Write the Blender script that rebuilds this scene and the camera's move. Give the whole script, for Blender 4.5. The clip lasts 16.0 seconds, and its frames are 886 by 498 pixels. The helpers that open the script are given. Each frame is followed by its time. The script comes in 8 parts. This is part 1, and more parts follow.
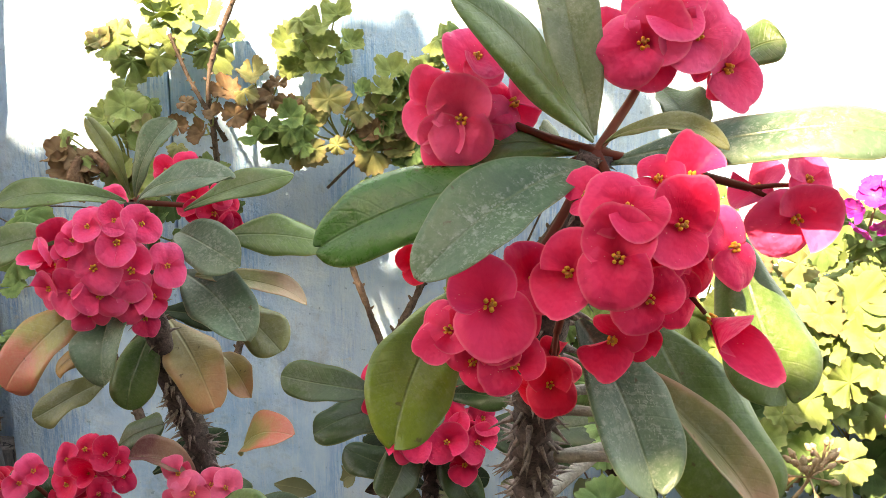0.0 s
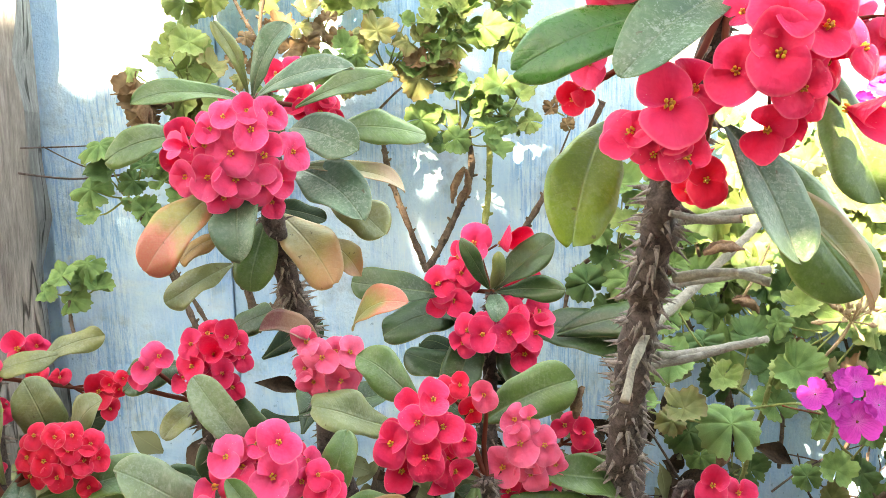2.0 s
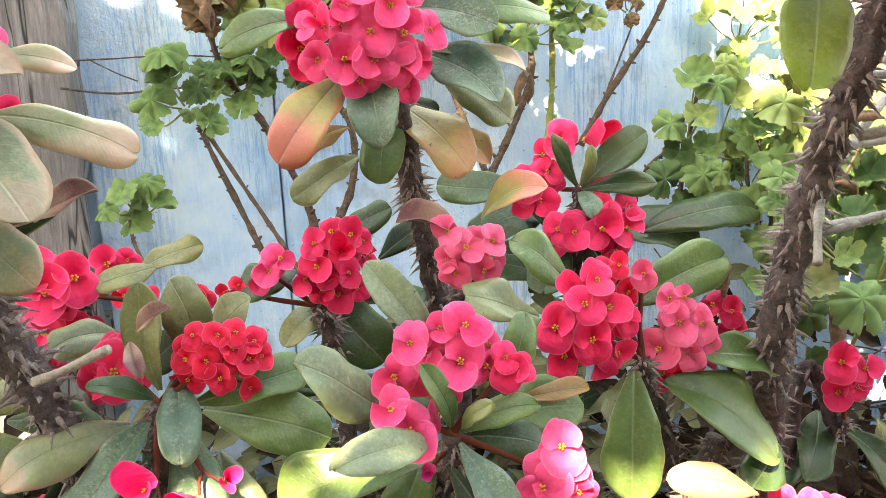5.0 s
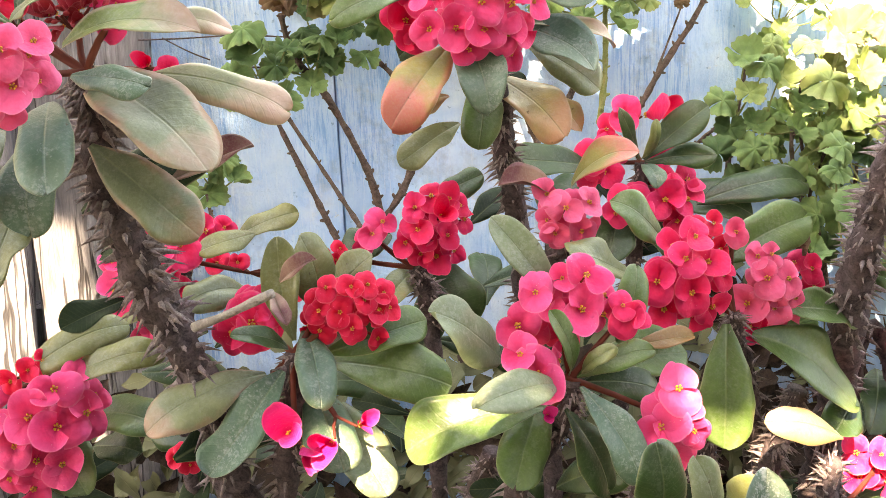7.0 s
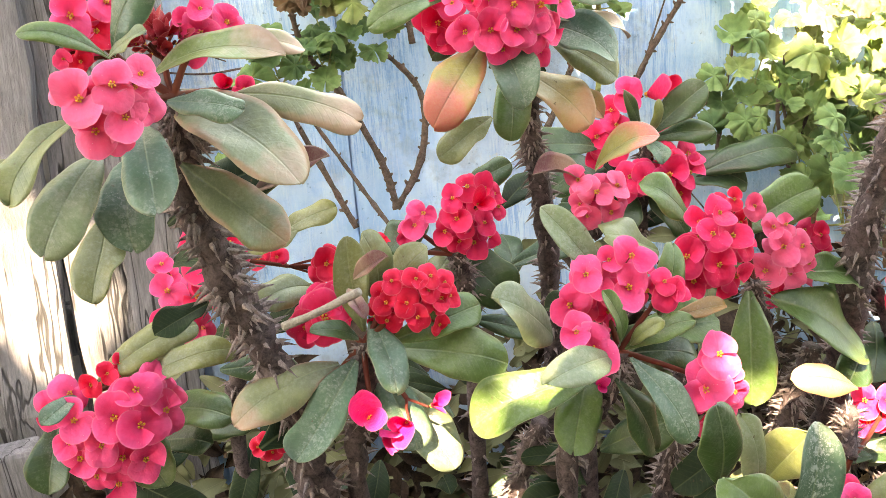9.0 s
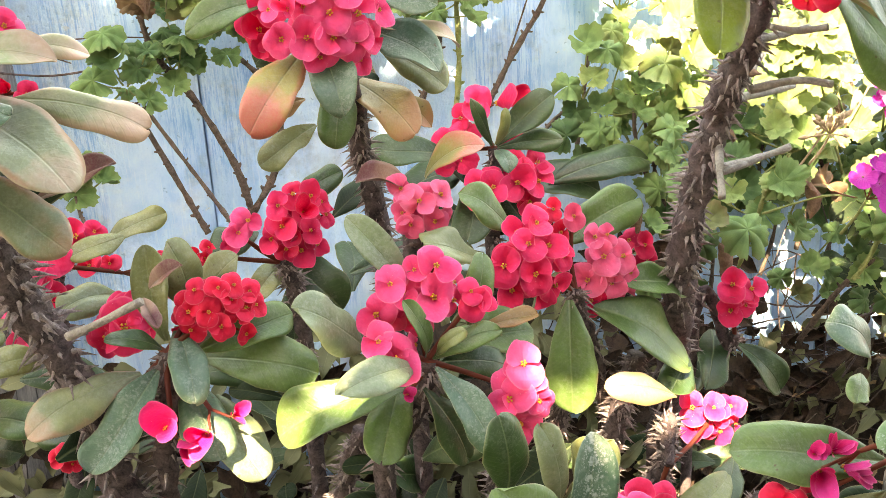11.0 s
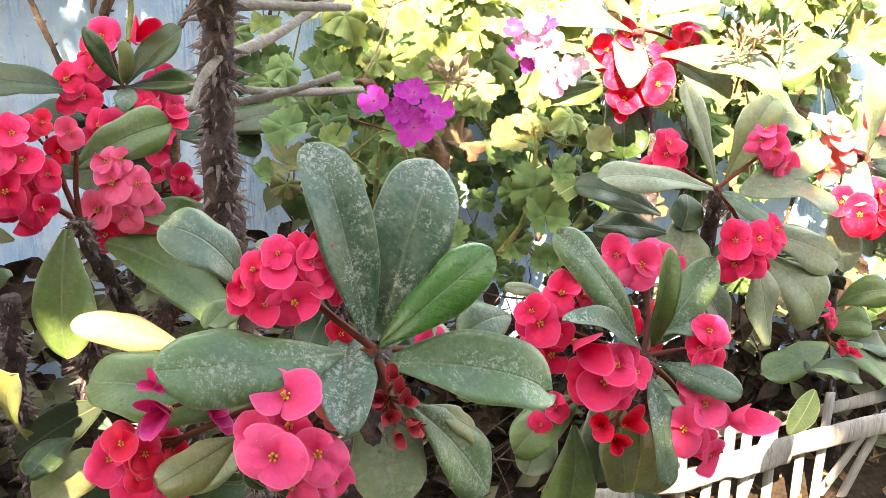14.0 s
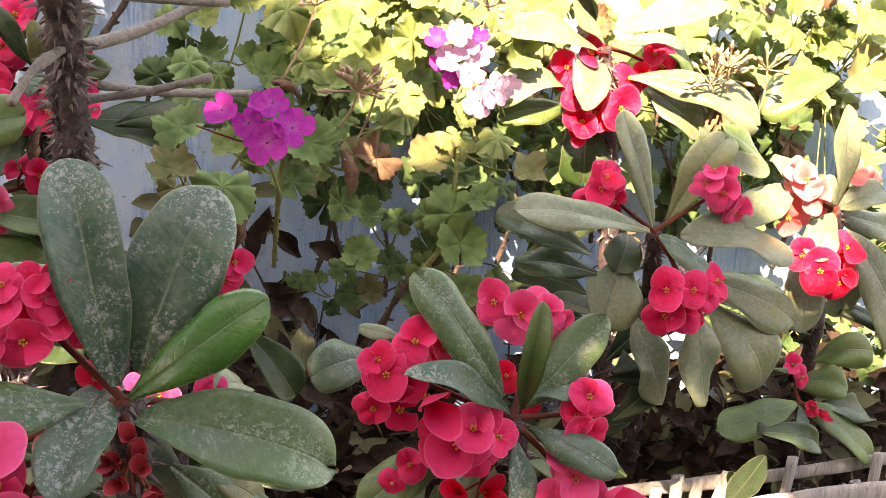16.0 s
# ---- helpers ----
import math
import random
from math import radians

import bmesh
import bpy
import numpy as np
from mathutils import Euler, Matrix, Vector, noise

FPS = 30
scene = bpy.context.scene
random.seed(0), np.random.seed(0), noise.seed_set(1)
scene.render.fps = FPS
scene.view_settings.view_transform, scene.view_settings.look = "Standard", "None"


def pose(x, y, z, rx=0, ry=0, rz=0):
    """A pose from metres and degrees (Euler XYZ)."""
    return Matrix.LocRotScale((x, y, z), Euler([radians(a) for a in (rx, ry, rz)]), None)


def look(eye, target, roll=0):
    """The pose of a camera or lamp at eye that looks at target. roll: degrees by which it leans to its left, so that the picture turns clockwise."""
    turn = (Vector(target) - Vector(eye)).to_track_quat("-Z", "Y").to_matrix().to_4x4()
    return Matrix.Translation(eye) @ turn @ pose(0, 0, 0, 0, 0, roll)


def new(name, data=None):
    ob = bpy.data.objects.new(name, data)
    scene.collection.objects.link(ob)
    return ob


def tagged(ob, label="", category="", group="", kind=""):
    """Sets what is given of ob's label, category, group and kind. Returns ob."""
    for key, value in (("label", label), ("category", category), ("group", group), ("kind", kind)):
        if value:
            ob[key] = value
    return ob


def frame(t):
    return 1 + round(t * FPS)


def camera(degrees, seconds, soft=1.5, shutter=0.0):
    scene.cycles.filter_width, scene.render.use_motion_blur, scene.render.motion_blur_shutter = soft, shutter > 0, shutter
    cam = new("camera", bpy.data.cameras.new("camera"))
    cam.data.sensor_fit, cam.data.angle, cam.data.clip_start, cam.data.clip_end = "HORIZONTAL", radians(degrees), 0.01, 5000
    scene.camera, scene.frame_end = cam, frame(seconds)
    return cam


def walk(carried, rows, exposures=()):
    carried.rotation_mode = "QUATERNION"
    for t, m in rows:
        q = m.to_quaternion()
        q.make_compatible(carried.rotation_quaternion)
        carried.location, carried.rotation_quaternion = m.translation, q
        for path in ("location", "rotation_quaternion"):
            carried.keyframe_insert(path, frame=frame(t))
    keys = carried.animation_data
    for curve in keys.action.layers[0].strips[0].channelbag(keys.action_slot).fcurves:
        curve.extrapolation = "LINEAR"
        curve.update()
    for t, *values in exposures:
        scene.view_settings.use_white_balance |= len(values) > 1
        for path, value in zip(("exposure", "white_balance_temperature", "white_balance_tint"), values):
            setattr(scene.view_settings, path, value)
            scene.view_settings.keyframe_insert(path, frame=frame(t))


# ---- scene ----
cam = camera(46.3, 16.0, soft=0.8)
METRES, EYE, TILT, LEAN, TURN = 2.0, 1.4, -14.0, 0.0, 0.0
ROWS = [
    (0.0, 0.0, 0.0, 0.0, 0.0, 0.0, -0.0),
    (0.5, -0.0292, -0.0155, -0.0253, -2.79, 0.55, 0.22),
    (1.0, -0.0482, -0.0355, -0.0367, -4.88, 0.55, 1.32),
    (1.5, -0.0769, -0.0515, -0.0538, -4.76, 0.45, 2.39),
    (2.0, -0.0967, -0.0584, -0.0656, -4.53, 0.36, 2.57),
    (2.5, -0.1094, -0.0628, -0.0685, -3.42, 0.63, 2.6),
    (3.0, -0.1248, -0.0597, -0.0812, -1.83, 0.49, 2.58),
    (3.5, -0.1505, -0.0231, -0.0777, -4.5, -0.35, 5.01),
    (6.0, -0.243, -0.0301, -0.1025, -10.75, -2.97, 4.4),
    (6.5, -0.2571, -0.0475, -0.1053, -10.63, -2.57, 4.59),
    (7.0, -0.2916, -0.0365, -0.1075, -11.24, -2.6, 5.39),
    (7.5, -0.329, -0.0303, -0.1006, -13.22, -3.09, 8.0),
    (8.0, -0.3584, -0.0564, -0.0867, -13.54, -3.89, 8.36),
    (10.5, -0.3062, -0.0679, -0.0883, -16.81, -5.19, 7.91),
    (11.0, -0.2853, -0.079, -0.0931, -17.76, -5.14, 7.75),
    (11.5, -0.2498, -0.0975, -0.1089, -18.42, -5.28, 8.21),
    (12.0, -0.1717, -0.1372, -0.1314, -17.27, -4.37, 7.21),
    (12.5, -0.1286, -0.1605, -0.1497, -16.79, -3.03, 6.34),
    (13.0, -0.0959, -0.154, -0.1756, -16.9, -2.86, 6.35),
    (13.5, -0.0635, -0.1334, -0.1865, -17.28, -2.67, 6.18),
    (14.0, -0.0158, -0.0931, -0.1827, -17.27, -3.04, 4.28),
    (14.5, 0.0087, -0.0709, -0.1806, -17.0, -3.59, 2.96),
    (15.0, 0.0293, -0.0684, -0.1835, -14.18, -3.66, 0.67),
    (15.5, 0.0639, -0.0647, -0.183, -12.68, -3.56, -0.67),
    (16.0, 0.0915, -0.0646, -0.1696, -13.64, -3.22, -0.43),
]
EXPOSURES = [(0.0, 2.45, 11900, 17), (1.0, 2.86, 11800, 11), (1.5, 3.25, 11500, 7), (2.0, 3.4, 11300, 8), (3.5, 3.35, 11500, 11), (6.0, 3.28, 10800, 20), (7.0, 3.25, 10900, 24), (8.0, 3.43, 11000, 20), (11.0, 3.35, 11500, 17), (12.5, 3.1, 13200, 15), (13.5, 2.98, 12400, 17), (14.0, 3.14, 10300, 19), (14.5, 3.18, 10200, 18), (15.0, 3.5, 9800, 21), (15.5, 3.56, 9700, 20), (16.0, 2.5, 10800, 32)]
walk(cam, [(t, pose(0, 0, EYE, TILT, LEAN, TURN) @ pose(METRES * x, METRES * y, METRES * z, 90 + pitch, roll, yaw)) for t, x, y, z, yaw, pitch, roll in ROWS],
     exposures=EXPOSURES)

# ---- light: an open shade with the sun high behind the camera ----
SUN_EL, SUN_AZ = 45.0, -25.0          # degrees; azimuth from straight behind, towards +x
to_sun = Vector((math.cos(radians(SUN_EL)) * math.sin(radians(SUN_AZ)),
                 -math.cos(radians(SUN_EL)) * math.cos(radians(SUN_AZ)), math.sin(radians(SUN_EL))))
world = bpy.data.worlds.new("sky")
scene.world = world
world.use_nodes = True
wn = world.node_tree.nodes
sky = wn.new("ShaderNodeTexSky")
sky.sky_type, sky.sun_disc = "NISHITA", False
sky.sun_elevation, sky.sun_rotation = radians(SUN_EL), radians(180 - SUN_AZ)
world.node_tree.links.new(sky.outputs[0], wn["Background"].inputs[0])
wn["Background"].inputs[1].default_value = 0.15
lamp = bpy.data.lights.new("sun", "SUN")
lamp.energy, lamp.angle, lamp.color = 4.7, radians(0.5), (1.0, 0.955, 0.89)
sun = new("sun", lamp)
sun.matrix_world = look(to_sun * 10, (0, 0, 0))


# ---- materials ----
class Nodes:
    """A small wrapper for writing node materials."""
    def __init__(self, name):
        self.mat = bpy.data.materials.new(name)
        self.mat.use_nodes = True
        self.t = self.mat.node_tree
        self.bsdf = self.t.nodes["Principled BSDF"]
        self.out = self.t.nodes["Material Output"]

    def n(self, kind, **props):
        node = self.t.nodes.new("ShaderNode" + kind)
        if "data_type" in props:
            node.data_type = props["data_type"]
        if "blend_type" in props:
            node.blend_type = props["blend_type"]
        if "operation" in props:
            node.operation = props["operation"]
        if "use_clamp" in props:
            node.use_clamp = props["use_clamp"]
        return node

    def link(self, a, b):
        self.t.links.new(a, b)

    def coord(self, which="Object"):
        return self.n("TexCoord").outputs[which]

    def noise(self, scale, detail=4, rough=0.6, vec=None, stretch=None, dist=0.0):
        tex = self.n("TexNoise")
        tex.inputs["Scale"].default_value = scale
        tex.inputs["Detail"].default_value = detail
        tex.inputs["Roughness"].default_value = rough
        tex.inputs["Distortion"].default_value = dist
        vec = vec or self.coord()
        if stretch:
            m = self.n("Mapping")
            m.inputs["Scale"].default_value = stretch
            self.link(vec, m.inputs[0])
            vec = m.outputs[0]
        self.link(vec, tex.inputs["Vector"])
        return tex.outputs["Fac"]

    def ramp(self, fac, *stops):
        r = self.n("ValToRGB")
        el = r.color_ramp.elements
        while len(el) < len(stops):
            el.new(0.5)
        for e, (p, c) in zip(el, stops):
            e.position, e.color = p, (*c, 1) if not isinstance(c, (int, float)) else (c, c, c, 1)
        self.link(fac, r.inputs[0])
        return r.outputs[0]

    def mix(self, fac, a, b, blend="MIX"):
        m = self.n("Mix", data_type="RGBA", blend_type=blend)
        for sock, v in ((m.inputs[0], fac), (m.inputs[6], a), (m.inputs[7], b)):
            if hasattr(v, "is_output"):
                self.link(v, sock)
            elif isinstance(v, (int, float)):
                sock.default_value = v
            else:
                sock.default_value = (*v, 1)
        return m.outputs[2]

    def math(self, op, a, b=0.0, clamp=False):
        m = self.n("Math", operation=op, use_clamp=clamp)
        for sock, v in zip(m.inputs, (a, b)):
            if hasattr(v, "is_output"):
                self.link(v, sock)
            else:
                sock.default_value = v
        return m.outputs[0]

    def bump(self, height, strength=0.4, dist=0.002):
        b = self.n("Bump")
        b.inputs["Strength"].default_value, b.inputs["Distance"].default_value = strength, dist
        self.link(height, b.inputs["Height"])
        self.link(b.outputs[0], self.bsdf.inputs["Normal"])
        return b.outputs[0]

    def done(self, colour, rough=0.5, see_through=0.0, gloss=0.5):
        b = self.bsdf
        if hasattr(colour, "is_output"):
            self.link(colour, b.inputs["Base Color"])
        else:
            b.inputs["Base Color"].default_value = (*colour, 1)
        if hasattr(rough, "is_output"):
            self.link(rough, b.inputs["Roughness"])
        else:
            b.inputs["Roughness"].default_value = rough
        b.inputs["Specular IOR Level"].default_value = gloss
        if see_through:
            tr = self.n("BsdfTranslucent")
            if hasattr(colour, "is_output"):
                self.link(colour, tr.inputs[0])
            else:
                tr.inputs[0].default_value = (*colour, 1)
            m = self.n("MixShader")
            m.inputs[0].default_value = see_through
            self.link(b.outputs[0], m.inputs[1])
            self.link(tr.outputs[0], m.inputs[2])
            self.link(m.outputs[0], self.out.inputs[0])
        return self.mat


def leaf_material(name, base, light, edge=None, edge_from=0.5, tip=None, tip_from=0.55, dust=0.15, spots=0.1, rough=0.36, sunned=0.4, gloss=0.55):
    """Leathery leaf: pale midrib, fine side veins, thin light margin, dust, optional tinted rim and tip.
    The leaf's UV runs base to tip and side to side; its second UV holds the share of the half-width."""
    k = Nodes(name)
    uv = k.coord("UV")
    sep = k.n("SeparateXYZ")
    k.link(uv, sep.inputs[0])
    s, v = sep.outputs[0], sep.outputs[1]
    em = k.n("UVMap")
    em.uv_map = "margin"
    es = k.n("SeparateXYZ")
    k.link(em.outputs[0], es.inputs[0])
    side = es.outputs[1]
    share = k.math("ABSOLUTE", k.math("SUBTRACT", side, 0.5))
    across = k.math("ABSOLUTE", k.math("SUBTRACT", v, 0.5))
    rnd = k.n("ObjectInfo").outputs["Random"]
    here = k.n("VectorMath", operation="ADD")
    k.link(k.coord(), here.inputs[0])
    k.link(k.n("ObjectInfo").outputs["Location"], here.inputs[1])
    o = here.outputs[0]
    big = k.noise(28, 3, vec=o)
    fine = k.noise(190, 3, vec=o)
    col = k.mix(k.math("ADD", k.math("MULTIPLY", big, 0.9), k.math("MULTIPLY", rnd, 0.4)), base, light)
    heart = k.ramp(k.math("ADD", k.math("MULTIPLY", k.noise(14, 2, vec=o), 0.6), k.math("MULTIPLY", across, 0.9)), (0.30, 1), (0.62, 0))
    col = k.mix(k.math("MULTIPLY", heart, 0.5), col, tuple(c * 0.6 for c in base))
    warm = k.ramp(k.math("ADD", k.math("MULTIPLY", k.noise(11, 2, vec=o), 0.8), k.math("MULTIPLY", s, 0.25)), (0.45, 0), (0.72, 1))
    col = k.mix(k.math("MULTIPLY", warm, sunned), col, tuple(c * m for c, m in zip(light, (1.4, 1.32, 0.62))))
    mottle = k.ramp(k.noise(70, 5, 0.72, vec=o), (0.40, 0), (0.62, 1))
    col = k.mix(k.math("MULTIPLY", k.math("SUBTRACT", 1.0, mottle), 0.30), col, tuple(c * 0.55 for c in base))
    if edge:
        f = k.math("MULTIPLY", k.ramp(k.math("ADD", share, k.math("MULTIPLY", k.math("SUBTRACT", big, 0.5), 0.5)), (edge_from * 0.5, 0), (0.5, 1)), 0.85)
        col = k.mix(f, col, edge)
    if tip:
        f = k.ramp(k.math("ADD", s, k.math("MULTIPLY", k.math("SUBTRACT", big, 0.5), 0.7)), (tip_from, 0), (min(1.0, tip_from + 0.3), 1))
        col = k.mix(f, col, tip)
    rib = k.ramp(k.math("ADD", across, k.math("MULTIPLY", s, 0.012)), (0.006, 1), (0.034, 0))
    col = k.mix(k.math("MULTIPLY", rib, 0.2), col, (0.34, 0.42, 0.20))
    saw = k.math("ADD", k.math("ADD", k.math("MULTIPLY", s, 15.0), k.math("MULTIPLY", share, -4.2)), k.math("MULTIPLY", k.noise(22, 2, vec=o), 1.1))
    vein = k.ramp(k.math("PINGPONG", saw, 0.5), (0.0, 1), (0.13, 0))
    col = k.mix(k.math("MULTIPLY", vein, 0.03), col, (0.36, 0.42, 0.20))
    cell = k.n("TexVoronoi")
    cell.feature = "DISTANCE_TO_EDGE"
    cell.inputs["Scale"].default_value = 330
    k.link(o, cell.inputs["Vector"])
    net = k.ramp(cell.outputs["Distance"], (0.0, 1), (0.10, 0))
    col = k.mix(k.math("MULTIPLY", net, 0.07), col, tuple(min(0.6, c * 2.0) for c in light))
    margin = k.ramp(share, (0.478, 0), (0.496, 1))
    col = k.mix(k.math("MULTIPLY", margin, 0.35), col, (0.40, 0.40, 0.22))
    film = k.ramp(k.math("ADD", k.math("MULTIPLY", k.noise(17, 3, 0.6, vec=o), 0.75), k.math("MULTIPLY", s, 0.22)), (0.42, 0), (0.68, 1))
    col = k.mix(k.math("MULTIPLY", film, dust * 0.6), col, (0.27, 0.34, 0.26))
    streak = k.noise(75, 4, 0.7, uv, stretch=(0.5, 0.16, 1))
    dusty = k.ramp(k.math("ADD", k.math("MULTIPLY", fine, 0.4), k.math("ADD", k.math("MULTIPLY", big, 0.3), k.math("MULTIPLY", streak, 0.34))), (0.50, 0), (0.66, 1))
    col = k.mix(k.math("MULTIPLY", dusty, dust * 0.5), col, (0.50, 0.52, 0.44))
    warp = k.n("VectorMath", operation="ADD")
    wob = k.n("TexNoise")
    wob.inputs["Scale"].default_value = 210
    wob.inputs["Detail"].default_value = 3
    scl = k.n("VectorMath", operation="SCALE")
    scl.inputs["Scale"].default_value = 0.009
    k.link(o, wob.inputs["Vector"])
    k.link(wob.outputs["Color"], scl.inputs[0])
    k.link(o, warp.inputs[0])
    k.link(scl.outputs[0], warp.inputs[1])
    flecks = None
    where = k.math("ADD", k.math("MULTIPLY", k.noise(30, 4, 0.7, vec=o), 0.75), k.math("SUBTRACT", k.math("MULTIPLY", streak, 0.35), k.math("MULTIPLY", share, 0.18)))
    more = 0.02 if spots > 0.8 else 0.0
    for scale, lo, hi in ((150, 0.49 - more, 0.58 - more), (400, 0.49 - more, 0.57 - more)):
        vor = k.n("TexVoronoi")
        vor.inputs["Scale"].default_value = scale
        k.link(warp.outputs[0], vor.inputs["Vector"])
        one = k.math("MULTIPLY", k.ramp(vor.outputs["Distance"], (0.24, 1), (0.46, 0)), k.ramp(where, (lo, 0), (hi, 1)))
        flecks = one if flecks is None else k.math("MAXIMUM", flecks, one)
    col = k.mix(k.math("MULTIPLY", flecks, spots * 0.62), col, (0.58, 0.62, 0.58))
    blot = k.n("TexVoronoi")
    blot.inputs["Scale"].default_value = 62
    k.link(warp.outputs[0], blot.inputs["Vector"])
    scar = k.math("MULTIPLY", k.ramp(blot.outputs["Distance"], (0.05, 1), (0.11, 0)), k.ramp(k.noise(21, 2, vec=o), (0.5, 0), (0.56, 1)))
    col = k.mix(k.math("MULTIPLY", scar, 0.75), col, (0.09, 0.06, 0.03))
    relief = k.math("ADD", k.math("MULTIPLY", vein, -0.10), k.math("ADD", k.math("MULTIPLY", k.noise(45, 3, vec=o), 1.7), k.math("ADD", k.math("MULTIPLY", fine, 0.25), k.math("MULTIPLY", rib, -0.8))))
    k.bump(k.math("ADD", relief, k.math("MULTIPLY", flecks, 0.5 * min(1.0, spots))), 0.6, 0.0016)
    return k.done(col, k.math("ADD", k.math("MULTIPLY", k.math("MAXIMUM", dusty, flecks), 0.22), rough - 0.03), 0.16, gloss)


LEAF = {
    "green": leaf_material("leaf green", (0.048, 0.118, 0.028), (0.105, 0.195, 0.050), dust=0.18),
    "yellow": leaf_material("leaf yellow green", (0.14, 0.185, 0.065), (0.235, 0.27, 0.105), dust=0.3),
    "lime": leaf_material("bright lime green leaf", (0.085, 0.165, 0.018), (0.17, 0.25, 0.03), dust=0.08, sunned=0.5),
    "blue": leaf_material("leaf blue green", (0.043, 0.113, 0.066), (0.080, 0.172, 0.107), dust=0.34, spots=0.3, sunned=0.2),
    # Dusty pale leaf; also stands in for leaves whitened by sunlight.
    "pale": leaf_material("leaf pale green for dust and sunlight", (0.12, 0.18, 0.09), (0.19, 0.25, 0.14), dust=0.5, spots=0.2, sunned=0.3),
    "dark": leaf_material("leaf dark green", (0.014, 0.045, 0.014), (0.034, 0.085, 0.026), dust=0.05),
    # Leaf green taken nearly black to carry the shade between stems.
    "shade": leaf_material("leaf darkened for shade", (0.010, 0.024, 0.010), (0.022, 0.045, 0.017), dust=0.02, spots=0.02, rough=0.6, gloss=0.2, sunned=0.2),
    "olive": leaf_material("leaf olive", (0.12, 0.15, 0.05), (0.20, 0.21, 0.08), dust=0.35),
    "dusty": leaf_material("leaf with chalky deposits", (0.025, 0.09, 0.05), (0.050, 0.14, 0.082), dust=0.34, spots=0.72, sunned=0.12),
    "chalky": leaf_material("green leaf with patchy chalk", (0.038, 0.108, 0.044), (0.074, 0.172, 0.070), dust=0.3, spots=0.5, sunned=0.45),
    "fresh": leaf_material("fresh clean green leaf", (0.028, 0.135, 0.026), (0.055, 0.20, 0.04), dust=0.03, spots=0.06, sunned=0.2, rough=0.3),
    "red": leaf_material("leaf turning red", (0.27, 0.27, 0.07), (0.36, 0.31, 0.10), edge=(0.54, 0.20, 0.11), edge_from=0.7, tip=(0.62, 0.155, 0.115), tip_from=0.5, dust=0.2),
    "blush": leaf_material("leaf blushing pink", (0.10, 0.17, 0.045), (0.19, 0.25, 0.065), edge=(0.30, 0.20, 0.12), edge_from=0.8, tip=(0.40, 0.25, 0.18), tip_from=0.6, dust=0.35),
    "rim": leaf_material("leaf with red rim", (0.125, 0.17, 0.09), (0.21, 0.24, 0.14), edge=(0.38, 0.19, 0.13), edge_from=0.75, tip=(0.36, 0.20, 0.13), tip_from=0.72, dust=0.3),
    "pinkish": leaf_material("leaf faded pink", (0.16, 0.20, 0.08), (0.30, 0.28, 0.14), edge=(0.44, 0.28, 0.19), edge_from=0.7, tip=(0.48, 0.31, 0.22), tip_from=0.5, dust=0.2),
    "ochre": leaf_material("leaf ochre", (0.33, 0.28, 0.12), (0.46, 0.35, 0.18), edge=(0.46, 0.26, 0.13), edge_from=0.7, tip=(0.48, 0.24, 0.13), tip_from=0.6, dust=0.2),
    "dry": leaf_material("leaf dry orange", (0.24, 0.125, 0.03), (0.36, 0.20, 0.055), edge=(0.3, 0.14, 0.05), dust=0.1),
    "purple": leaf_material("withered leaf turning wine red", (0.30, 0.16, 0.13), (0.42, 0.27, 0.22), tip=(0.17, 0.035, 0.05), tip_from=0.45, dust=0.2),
}


